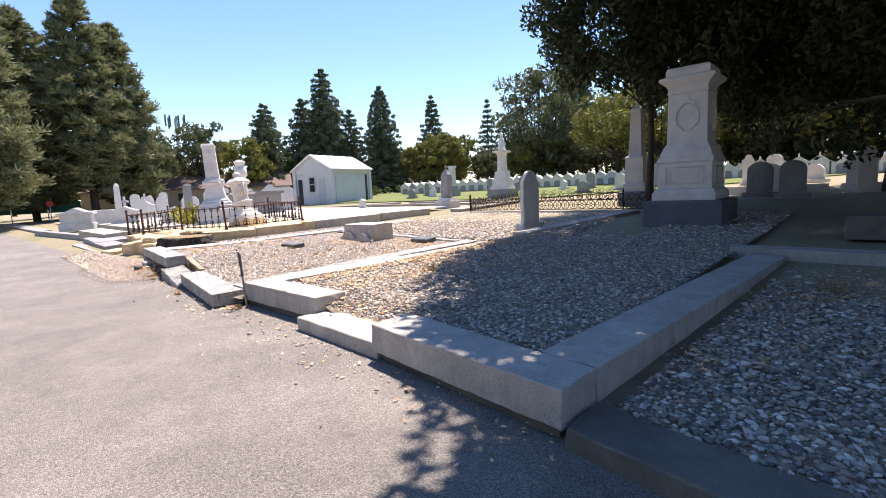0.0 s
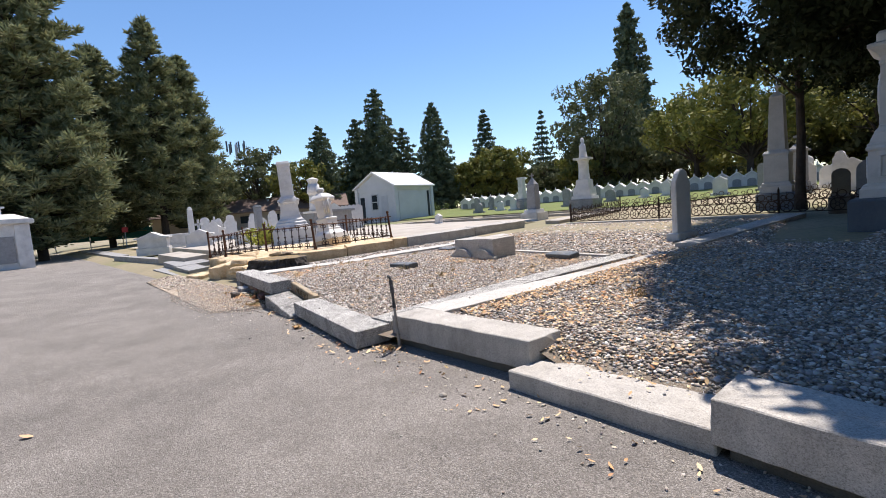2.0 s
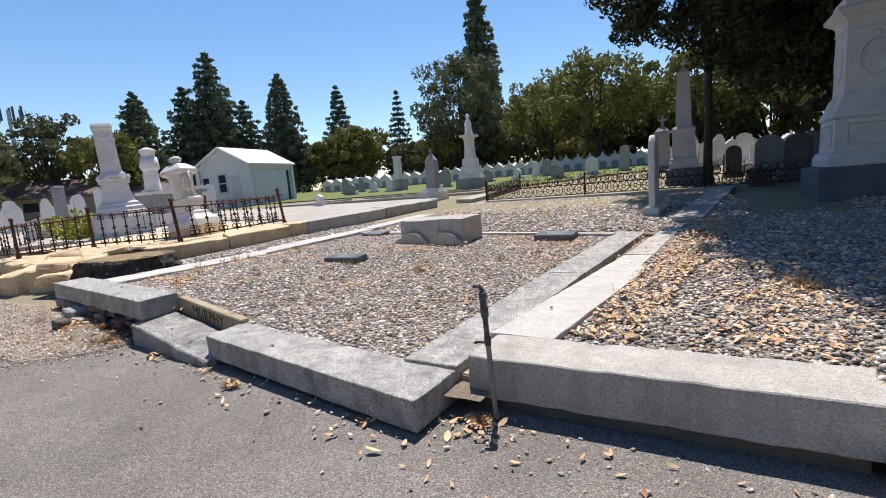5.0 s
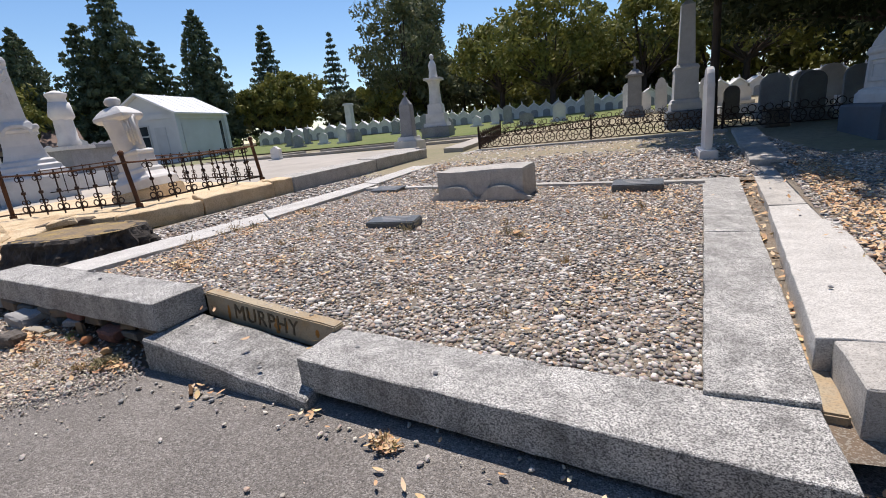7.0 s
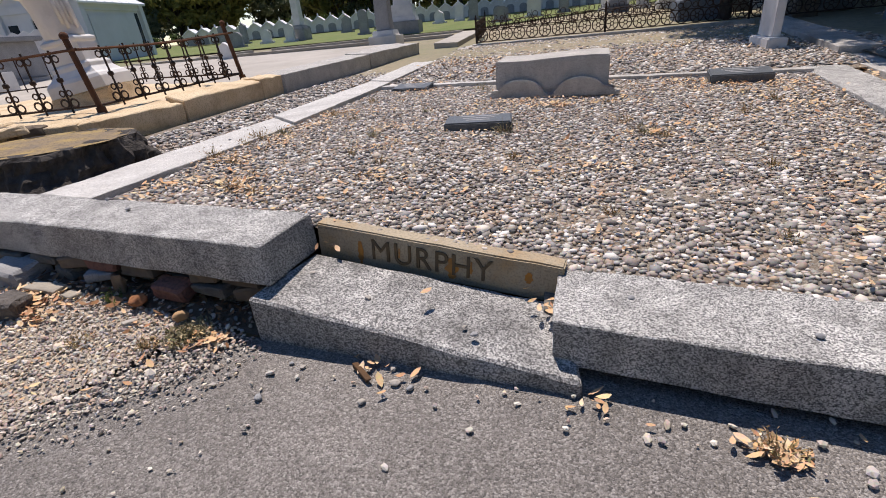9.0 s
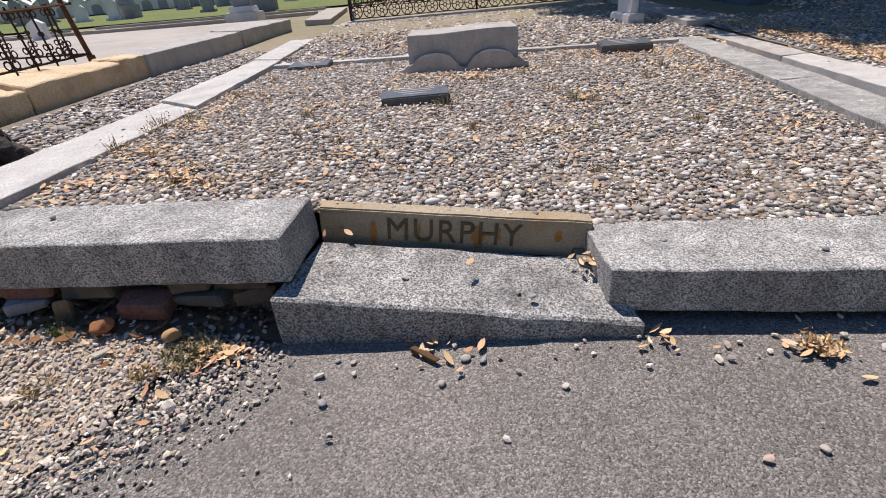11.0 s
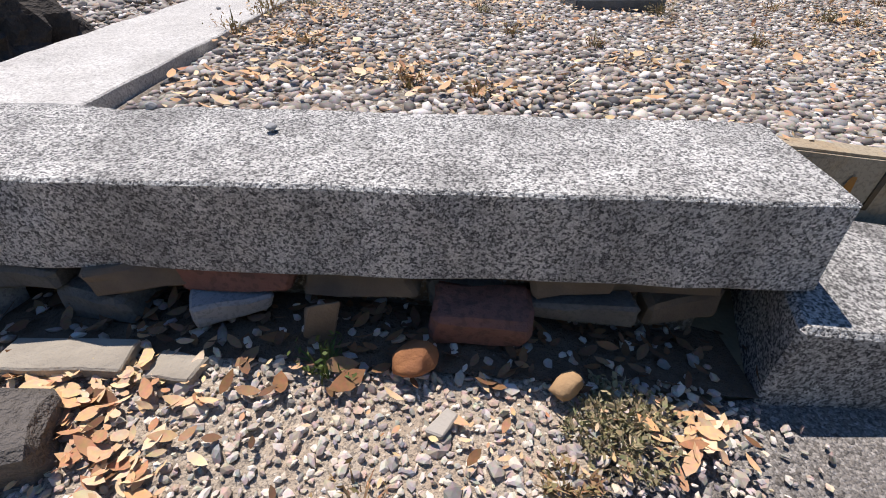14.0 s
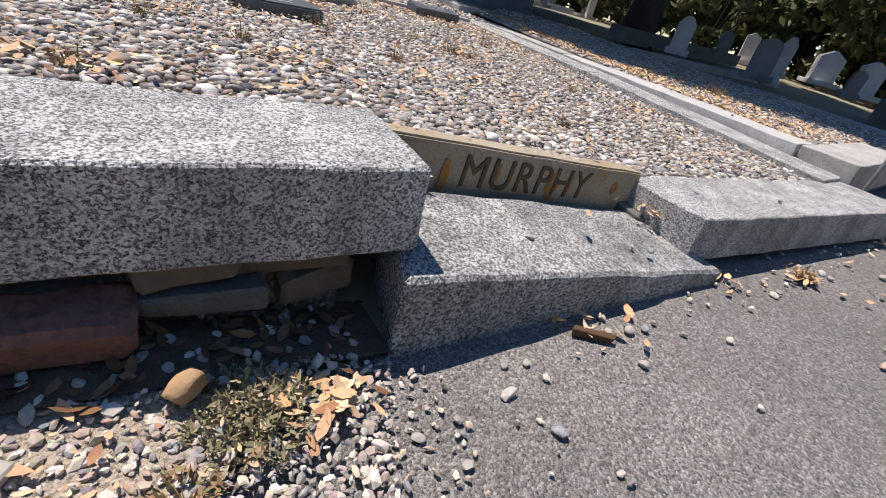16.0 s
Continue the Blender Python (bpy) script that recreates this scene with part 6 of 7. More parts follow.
window(house, -0.15, -HD / 2, 1.05, 0.72, 1.3)
bm = bmesh.new()
box(bm, 1.0, -HD / 2 - 0.01, -0.1, 0.8, 0.06, 2.3)
part("door", bm, TRIM, house, "pale grey door")
bm = bmesh.new()
box(bm, -1.65, -HD / 2 - 0.01, -0.1, 0.5, 0.06, 2.3)
part("door", bm, GLASS_DARK, house, "dark doorway")
bm = bmesh.new()
box(bm, 0, 0, -0.25, HW + 0.9, HD + 0.9, 0.22, 0.03)
part("footing", bm, PAVING, house)
bm = bmesh.new()
cyl(bm, -0.6, 0.6, HH + 0.95, 0.06, 0.06, 0.5, 10)
part("vent_pipe", bm, TRIM, house)

# ---- long row of white gabled niches ----
def niche_vault(u, v, z, w, h, d, rz):
    t = thing("gabled_vault", at(u, v, z, rz), "white gabled burial vault in a long row", "burial vault", "row of gabled vaults")
    bm = bmesh.new()
    extrude(bm, gable_top(w, h, w * 0.34), d, 0.0, 0.02)
    part("body", bm, MARBLE, t)
    bm = bmesh.new()
    for s in (-1, 1):
        extrude(bm, [(0, h + 0.02), (s * (w * 0.56), h - w * 0.38), (s * (w * 0.56), h - w * 0.38 + 0.07), (0, h + 0.1)], d + 0.16, -0.08)
    part("roof", bm, ROOF, t)
    bm = bmesh.new()
    extrude(bm, arch_top(w * 0.55, h * 0.55, w * 0.2), 0.03, -0.02)
    part("front_panel", bm, GREY_STONE, t)
    bm = bmesh.new()
    lathe(bm, [(0.05, h + 0.08), (0.07, h + 0.15), (0.02, h + 0.3)], 6, 0, 0.1)
    part("finial", bm, MARBLE, t)
    return t


first = niche_vault(-31.0, 33.6, 1.45, 1.1, 1.1, 1.4, 22)
for i in range(1, 33):
    k = i / 32
    u, v = -31.0 + 31.5 * k, 33.6 + 9.6 * k - 3.0 * k * k
    vault = copy_thing(first, at(u, v, 1.45 + 0.12 * k, 22 - 12 * k))
    vault.scale = (1.0, 1.0, 1.0)
first_b = niche_vault(1.6, 40.4, 1.55, 1.1, 1.3, 1.4, 6)
for i in range(1, 12):
    copy_thing(first_b, at(1.6 + 1.2 * i, 40.4 - 0.1 * i, 1.55, 5))
kerb("boundary_wall", [(-33, 35.6, 2.3), (16, 43.2, 2.3), (16, 43.5, 2.3), (-33, 35.9, 2.3)], 1.2, PAVING, "low pale wall behind the row of vaults", "wall", seed=97)

# ---- white mausoleum across the lane ----
maus = thing("mausoleum", at(-37.5, -5.2, 0.0, 4), "white marble mausoleum with a low gabled front", "mausoleum")
bm = bmesh.new()
box(bm, 0, 0, -0.1, 4.6, 5.6, 3.0, 0.02)
part("body", bm, MARBLE, maus)
bm = bmesh.new()
box(bm, 0, 0, 2.9, 5.1, 6.1, 0.3, 0.04)
part("cornice", bm, MARBLE, maus)
bm = bmesh.new()
box(bm, 0, 0, 3.2, 4.8, 5.8, 0.35, 0.02, 0.75)
part("roof", bm, MARBLE, maus)
for y in (-2.2, -0.75, 0.75, 2.2):
    bm = bmesh.new()
    box(bm, 2.34, y, 0.2, 0.14, 0.35, 2.6, 0.01)
    part("pilaster", bm, MARBLE, maus)
for y in (-1.5, 0.0, 1.5):
    bm = bmesh.new()
    box(bm, 2.34, y, 0.4, 0.05, 0.9, 1.7, 0.01)
    part("niche_panel", bm, GREY_STONE, maus)
bm = bmesh.new()
box(bm, 0.5, 1.6, 3.5, 0.12, 0.12, 0.9)
box(bm, 0.5, 1.6, 4.0, 0.12, 0.5, 0.12)
part("cross", bm, MARBLE, maus)
kerb("pavement_edge", [(-60, -2.2, 0.12), (-20, -6.5, 0.12), (-20, -12, 0.12), (-60, -12, 0.12)], 0.2, PAVING, "pale concrete apron in front of the mausoleum", "pavement", seed=98)

# ---- brown-roofed building, green windscreen, sign ----
far_house = thing("building", at(-66, 24, 1.0, 62), "long low beige building with a brown shingle roof", "building")
bm = bmesh.new()
box(bm, 0, 0, -0.5, 26, 8, 3.0)
part("wall", bm, BEIGE_WALL, far_house)
for s in (-1, 1):
    bm = bmesh.new()
    pts = [(0, 4.3), (s * 4.8, 2.3), (s * 4.8, 2.45), (0, 4.5)]
    vs0 = [bm.verts.new((-13.6, x, z)) for x, z in pts]
    vs1 = [bm.verts.new((13.6, x, z)) for x, z in pts]
    bm.faces.new(vs0)
    bm.faces.new(vs1[::-1])
    for i in range(4):
        bm.faces.new((vs0[i], vs1[i], vs1[(i + 1) % 4], vs0[(i + 1) % 4]))
    bmesh.ops.recalc_face_normals(bm, faces=bm.faces)
    part("roof", bm, HOUSE_ROOF, far_house)
for x in (-9, -5, -1, 3, 7, 11):
    bm = bmesh.new()
    box(bm, x, -4.02, 0.9, 1.3, 0.08, 1.0)
    part("window", bm, GLASS_DARK, far_house)
for x in (-6, 2, 8):
    bm = bmesh.new()
    cyl(bm, x, -1.2, 3.6, 0.15, 0.15, 0.6, 8)
    part("roof_vent", bm, TRIM, far_house)
tarp = thing("windscreen_fence", at(-59, 4.4, 0.2, 85), "green mesh windscreen on a far fence", "fence")
for i in range(4):
    bm = bmesh.new()
    box(bm, -4.5 + 3 * i, 0, 0, 0.08, 0.08, 2.2)
    part("post", bm, TRIM, tarp)
for i in range(3):
    bm = bmesh.new()
    box(bm, -3 + 3 * i, 0, 1.0, 2.9, 0.03, 1.2)
    part("mesh_panel", bm, TARP, tarp)
sign = thing("road_sign", at(-51.3, 5.1, 0.0, 85), "small red sign on a post at the lane's end", "sign")
bm = bmesh.new()
box(bm, 0, 0, 0, 0.07, 0.07, 2.3)
part("post", bm, TRIM, sign)
bm = bmesh.new()
box(bm, 0, -0.06, 1.9, 0.5, 0.03, 0.5, 0.01)
part("plate", bm, RED_SIGN, sign)
kerb("grave_kerb", [(-60, 1.8, 0.3), (-32, 1.6, 0.3), (-32, 2.4, 0.3), (-60, 3.2, 0.3)], 0.35, GREY_STONE, "long low kerb along the lane", "kerb stone", seed=99)
mast = thing("antenna_mast", at(-82, 27.8, 0.0), "slim mast with a cluster of panel antennas", "antenna mast")
bm = bmesh.new()
cyl(bm, 0, 0, 0, 0.35, 0.2, 16.2, 10)
part("pole", bm, TRIM, mast)
for i in range(7):
    bm = bmesh.new()
    a = 2 * math.pi * i / 7
    box(bm, 1.5 * math.cos(a), 1.5 * math.sin(a), 14.6 + 0.3 * (i % 2), 0.3, 0.2, 1.9)
    part("antenna_panel", bm, SLATE, mast)

# ---- trees ----


def leaf_cloud(rng, centres, radii, per, size, flat=1.0, up=0.3):
    """Small leaf blades scattered through clumps: arrays of quads."""
    n = len(centres) * per
    c = np.repeat(np.asarray(centres), per, 0)
    r = np.repeat(np.asarray(radii), per)
    d = rng.normal(0, 1, (n, 3))
    d /= np.linalg.norm(d, axis=1)[:, None] + 1e-9
    d *= (rng.uniform(0.15, 1, n) ** 0.5)[:, None]
    d[:, 2] *= flat
    p = c + d * r[:, None]
    a = rng.normal(0, 1, (n, 3))
    a[:, 2] += up * rng.choice((-1, 1), n)
    a /= np.linalg.norm(a, axis=1)[:, None]
    b = np.cross(a, rng.normal(0, 1, (n, 3)))
    b /= np.linalg.norm(b, axis=1)[:, None] + 1e-9
    s = size * rng.uniform(0.6, 1.4, n)[:, None]
    v = np.stack([p - a * s, p + b * s * 0.42, p + a * s, p - b * s * 0.42], 1).reshape(-1, 3)
    f = np.arange(n * 4).reshape(-1, 4)
    return v, f


def trunk_mesh(bm, pts, radii, n=8):
    rows = []
    for (p, r) in zip(pts, radii):
        rows.append([bm.verts.new(Vector(p) + Vector((r * math.cos(2 * math.pi * i / n), r * math.sin(2 * math.pi * i / n), 0))) for i in range(n)])
    for a, b in zip(rows, rows[1:]):
        for i in range(n):
            bm.faces.new((a[i], a[(i + 1) % n], b[(i + 1) % n], b[i]))


def limb(bm, a, b, r1, r2, sag=0.0, n=6):
    a, b = Vector(a), Vector(b)
    mid = (a + b) / 2 + Vector((0, 0, sag))
    bar(bm, a, mid, r1, n, (r1 + r2) / 2)
    bar(bm, mid, b, (r1 + r2) / 2, n, r2)


def conifer(u, v, z, h, r, seed, material, label, start=0.08, whorls=26, per=16, size=0.34, droop=-0.25, ragged=0.3, power=0.85):
    """A cone of drooping whorled branches on a tapered trunk."""
    rng = np.random.default_rng(seed)
    t = thing("conifer", at(u, v, z - 0.2), label, "tree", "distant conifers")
    bm = bmesh.new()
    trunk_mesh(bm, [(0, 0, h * k / 6) for k in range(7)], [max(0.03, h * 0.016 * (1 - k / 6.2)) for k in range(7)])
    cs, rs = [], []
    for i in range(whorls):
        k = i / (whorls - 1)
        zz = h * (start + (0.985 - start) * k)
        reach = r * (1 - k) ** power * (1 if k > 0.1 else 0.75 + 2.5 * k) + 0.12
        nb = max(4, int(8 * (1 - k) + 4))
        a0 = rng.uniform(0, 6.28)
        for j in range(nb):
            a = a0 + 2 * math.pi * j / nb + rng.normal(0, 0.2)
            L = reach * rng.uniform(1 - ragged, 1 + ragged * 0.5)
            e = (L * math.cos(a), L * math.sin(a), zz + droop * L + rng.normal(0, 0.1))
            if L > 0.5 and j % 2 == 0:
                bar(bm, (0, 0, zz), e, 0.012 * h * 0.12 + 0.012, 4, 0.008)
            steps = max(2, int(L / (0.5 + h * 0.012)))
            for q in range(steps):
                w = (q + 1) / steps
                cs.append((e[0] * w, e[1] * w, zz + (e[2] - zz) * w))
                rs.append((0.27 + 0.16 * L * (0.4 + 0.6 * (1 - w))) * (h / 16) ** 0.4)
    part("trunk", bm, BARK, t)
    vv, ff = leaf_cloud(rng, cs, rs, int(per * 0.85), size * 1.0 * (h / 16) ** 0.5, 0.7, 0.2)
    crown = fast_mesh("crown", vv, ff, material, False)
    crown.parent = t
    return t


def pine(u, v, z, h, r, seed, label, bare=0.16, branches=150, tip=0.8):
    """A tall ragged pine: upswept limbs of uneven reach that end in tufts of fine needles, with gaps between them."""
    rng = np.random.default_rng(seed)
    t = thing("pine", at(u, v, z - 0.2), label, "tree", "tall pines by the lane")
    bm = bmesh.new()
    bend = rng.normal(0, 0.25, (8, 2)).cumsum(0) * 0.35
    spine = [Vector((bend[k][0], bend[k][1], h * k / 7)) for k in range(8)]
    trunk_mesh(bm, spine, [max(0.04, h * 0.017 * (1 - k / 7.3)) for k in range(8)], 10)
    cs, rs = [], []
    for i in range(branches):
        k = (i + rng.uniform(0, 1)) / branches
        k = bare + (1 - bare) * k ** 0.9
        f = min(6.999, k * 7)
        root = spine[int(f)].lerp(spine[int(f) + 1], f - int(f))
        swell = min(1.0, 0.55 + 2.2 * (k - bare))
        reach = (r * (1 - k) ** tip * swell + 0.25) * (rng.uniform(0.7, 1.05) if rng.uniform() < 0.8 else rng.uniform(1.0, 1.25))
        a = i * 2.39996 + rng.normal(0, 0.25)
        rise = reach * (0.10 + 0.35 * k) + rng.normal(0, 0.15)
        sag = -0.10 * reach * (1 - k)
        tip_p = root + Vector((reach * math.cos(a), reach * math.sin(a), rise))
        mid = root.lerp(tip_p, 0.55) + Vector((0, 0, sag))
        if reach > 0.8:
            bar(bm, root, mid, 0.03 + 0.012 * reach, 5, 0.03)
            bar(bm, mid, tip_p, 0.03, 4, 0.01)
        n = max(2, int(reach / 0.52))
        for q in range(n):
            w = 0.34 + 0.66 * (q + rng.uniform(0, 1)) / n
            p = root.lerp(mid, w / 0.55) if w < 0.55 else mid.lerp(tip_p, (w - 0.55) / 0.45)
            side = rng.normal(0, 0.17 * reach * (1.15 - w), 2)
            cs.append((p.x + side[0], p.y + side[1], p.z + abs(rng.normal(0, 0.18))))
            rs.append(rng.uniform(0.5, 1.0) * (0.6 + 0.6 * (1 - k)))
    cs.append(tuple(spine[-1] + Vector((0, 0, 0.1))))
    rs.append(0.4)
    part("trunk", bm, BARK, t)
    per = 58
    n = len(cs) * per
    c, rr = np.repeat(np.asarray(cs), per, 0), np.repeat(np.asarray(rs), per)
    d = rng.normal(0, 1, (n, 3))
    d[:, 2] = np.abs(d[:, 2]) * 0.75 - 0.15
    d /= np.linalg.norm(d, axis=1)[:, None]
    p0 = c + d * (rr * rng.uniform(0.15, 0.95, n))[:, None]
    ln = (rng.uniform(0.16, 0.34, n))[:, None]
    b = np.cross(d, rng.normal(0, 1, (n, 3)))
    b /= np.linalg.norm(b, axis=1)[:, None] + 1e-9
    vv = np.stack([p0 - d * ln, p0 + b * 0.065, p0 + d * ln + np.array([0, 0, 0.05]), p0 - b * 0.065], 1).reshape(-1, 3)
    crown = fast_mesh("crown", vv, np.arange(n * 4).reshape(-1, 4), PINE, False)
    crown.parent = t
    return t


def broadleaf(u, v, z, h, r, seed, material, label, name="tree", clumps=70, per=70, size=0.2, trunk_h=0.3, flat=0.75, trunk_r=None, lean=0.0, group="broad-leaved trees"):
    """A rounded, uneven crown of leaf clumps on forking limbs."""
    rng = np.random.default_rng(seed)
    t = thing(name, at(u, v, z - 0.15), label, "tree", group)
    th = h * trunk_h
    tr = trunk_r or h * 0.03
    bm = bmesh.new()
    trunk_mesh(bm, [(lean * k, 0, th * k / 3) for k in range(4)], [tr * 1.35, tr, tr * 0.9, tr * 0.8])
    cs, rs = [], []
    cz, hz = th + (h - th) * 0.52, (h - th) * 0.56
    tries = 0
    while len(cs) < clumps and tries < 4000:
        tries += 1
        d = rng.normal(0, 1, 3)
        d /= np.linalg.norm(d)
        k = rng.uniform(0.35, 1.0) ** 0.5
        wob = 0.78 + 0.38 * noise.noise(Vector(d) * 1.9 + Vector((seed, 0, 0))) + 0.15
        p = np.array([d[0] * r * k * wob, d[1] * r * k * wob, cz + d[2] * hz * k * wob])
        if p[2] < th * 0.75:
            continue
        cs.append(p)
        rs.append(rng.uniform(0.13, 0.24) * r)
    for p in cs[:min(30, len(cs))]:
        limb(bm, (lean * 3, 0, th * rng.uniform(0.75, 1.0)), p, tr * rng.uniform(0.25, 0.5), 0.02, 0.06 * h * rng.uniform(-0.3, 1))
    part("trunk", bm, BARK, t)
    vv, ff = leaf_cloud(rng, cs, rs, int(per * 0.85), size * 1.08, flat, 0.4)
    crown = fast_mesh("crown", vv, ff, material, False)
    crown.parent = t
    return t


DARKC = "dark green conifer against the blue sky"
conifer(-62.5, 33.7, 1.8, 14.5, 4.0, 1, CONIFER, DARKC, 0.05, 20, 33, 0.25, -0.1, 0.4, 0.55)
conifer(-59.5, 43.0, 1.8, 20.7, 5.0, 2, CONIFER, "tall dark double-topped conifer behind the house", 0.05, 26, 33, 0.27, -0.1, 0.4, 0.6)
conifer(-61.9, 40.2, 1.8, 16.0, 4.4, 22, CONIFER, "dark conifer leaning into its tall neighbour", 0.05, 22, 33, 0.27, -0.1, 0.4, 0.6)
conifer(-57.0, 46.2, 1.8, 14.0, 3.8, 23, CONIFER, "dark conifer beside its tall neighbour", 0.05, 20, 33, 0.27, -0.1, 0.4, 0.6)
conifer(-51.7, 48.5, 1.8, 17.2, 3.9, 3, CONIFER, "dense dark cone-shaped conifer", 0.05, 30, 33, 0.25, -0.15, 0.2, 0.6)
conifer(-49.1, 58.0, 1.8, 16.5, 3.8, 4, CONIFER, "dark layered conifer against the sky", 0.08, 20, 29, 0.25, -0.05, 0.35, 0.75)
conifer(-42.6, 65.5, 1.8, 15.5, 3.6, 5, CONIFER, "slim open conifer with layered branches", 0.1, 17, 18, 0.25, -0.12, 0.25, 0.95)
conifer(-31.2, 75.1, 2.2, 31.0, 4.4, 6, CONIFER, "very tall dark conifer above the round tree", 0.1, 34, 25, 0.36, -0.2, 0.5, 0.55)
conifer(-70.1, 38.4, 1.8, 16.0, 4.2, 7, CONIFER, DARKC, 0.05, 20, 29, 0.27, -0.1, 0.4, 0.6)
PINES = "tall shaggy pine at the end of the lane"
pine(-58.4, 5.0, 0.3, 21.8, 6.0, 8, PINES, 0.06, 210, 0.55)
pine(-53.7, 9.2, 0.6, 23.6, 5.4, 9, PINES, 0.10, 200, 0.72)
pine(-56.9, 13.4, 0.8, 21.0, 5.4, 10, PINES, 0.05, 190, 0.6)
pine(-46.5, -1.6, 0.1, 23.5, 7.2, 11, "big shaggy pine overhanging the lane", 0.05, 260, 0.48)
pine(-47.5, -8.0, 0.1, 26.0, 9.0, 12, "big shaggy pine beside the mausoleum", 0.05, 270, 0.45)
pine(-61.0, -2.0, 0.1, 22.0, 8.0, 13, PINES, 0.05, 210, 0.55)
GREENT = "rounded green tree beyond the graves"
broadleaf(-66.5, 24.5, 1.8, 10.8, 5.2, 31, OLIVE, "grey-green tree behind the brown roof", clumps=70, per=60, size=0.3)
broadleaf(-64.0, 17.5, 1.5, 8.8, 4.8, 32, OLIVE, "grey-green tree behind the tombs", clumps=60, per=60, size=0.3)
broadleaf(-60.0, 29.5, 1.8, 8.2, 4.8, 33, BROAD, GREENT, clumps=60, per=60, size=0.3)
broadleaf(-66, 37, 1.8, 8.0, 5.5, 34, BROAD, GREENT, clumps=60, per=60, size=0.3)
broadleaf(-43.6, 56.0, 1.9, 9.0, 5.2, 35, BROAD, GREENT, clumps=80, per=60, size=0.28)
broadleaf(-47.5, 52.5, 1.9, 7.0, 3.6, 36, BROAD, GREENT, clumps=60, per=60, size=0.28)
broadleaf(-38.0, 62.0, 1.9, 7.0, 4.5, 37, OLIVE, GREENT, clumps=60, per=60, size=0.28)
broadleaf(-24.9, 52.7, 2.0, 14.3, 6.2, 38, OLIVE, "large round grey-green tree with a dense crown", clumps=120, per=90, size=0.26, trunk_h=0.2, flat=0.9)
broadleaf(-27.8, 71.2, 2.1, 9.5, 6.0, 39, BROAD, GREENT, clumps=60, per=60, size=0.3)
broadleaf(-20.0, 60.0, 2.1, 8.0, 6.0, 40, OLIVE, GREENT, clumps=60, per=60, size=0.3)
broadleaf(-11.7, 46.5, 2.0, 9.2, 4.6, 41, BROAD, "spreading yellow-green tree beside the vaults", clumps=90, per=80, size=0.22)
broadleaf(-6.2, 42.4, 1.9, 9.8, 5.6, 42, BROAD, "spreading yellow-green tree with a short trunk", clumps=120, per=80, size=0.22, trunk_h=0.25)
broadleaf(1.5, 48.0, 2.0, 9.5, 5.5, 43, BROAD, GREENT, clumps=90, per=70, size=0.25)
broadleaf(9.5, 47.0, 2.0, 10.0, 6.0, 44, BROAD, GREENT, clumps=90, per=70, size=0.28)
broadleaf(19.0, 44.0, 2.0, 10.0, 6.5, 45, OLIVE, GREENT, clumps=90, per=70, size=0.3)
broadleaf(29.0, 36.0, 1.8, 10.0, 6.5, 46, OLIVE, GREENT, clumps=90, per=70, size=0.3)
broadleaf(34.0, 15.0, 1.2, 9.0, 6.5, 47, OLIVE, "green tree beyond the shaded graves", clumps=90, per=70, size=0.3)
broadleaf(27.0, 6.0, 0.8, 7.0, 4.8, 48, OLIVE, "green tree beyond the shaded graves", clumps=80, per=70, size=0.28)
broadleaf(33.0, 24.0, 1.5, 9.5, 6.5, 49, OLIVE, "green tree beyond the shaded graves", clumps=90, per=70, size=0.3)
broadleaf(32.0, -4.0, 0.1, 9.0, 6.5, 50, OLIVE, "green tree beyond the lane", clumps=90, per=70, size=0.3)
for i in range(16):
    broadleaf(-62 + 4.4 * i, 62 + 9 * math.sin(i * 1.3) - 0.1 * i, 2.0, 7.0 + 1.5 * math.sin(i * 2.1), 4.6, 60 + i, (BROAD, OLIVE)[i % 2], "low green tree in the far belt", clumps=64, per=55, size=0.36, trunk_h=0.12)
for i in range(9):
    broadleaf(-74, -12 + 5.5 * i, 1.0, 8 + 1.5 * math.sin(i * 1.7), 4.5, 80 + i, (OLIVE, BROAD)[i % 2], "green tree behind the pines", clumps=40, per=50, size=0.36, trunk_h=0.12)

# evergreen oak that shades the right-hand plots
rng = np.random.default_rng(99)
oak = thing("evergreen_oak", at(9.2, 8.3, 0.45), "huge dark evergreen oak with low hanging branches", "tree")
bm = bmesh.new()
trunk_mesh(bm, [(0, 0, -0.2), (0, 0, 0.3), (0.05, -0.05, 1.2), (0.0, -0.1, 2.2), (-0.1, -0.1, 3.2), (0.2, 0, 7.5)], [0.75, 0.55, 0.46, 0.44, 0.42, 0.22], 14)
cs, rs = [], []


def shade_edge(v):
    """Where the crown's shade ends across the plots."""
    return float(np.interp(v, (-3, -0.7, 0.4, 0.8, 3.3, 4.4, 8), (5.9, 5.4, 4.8, 3.6, 2.1, 1.5, 0.6)))


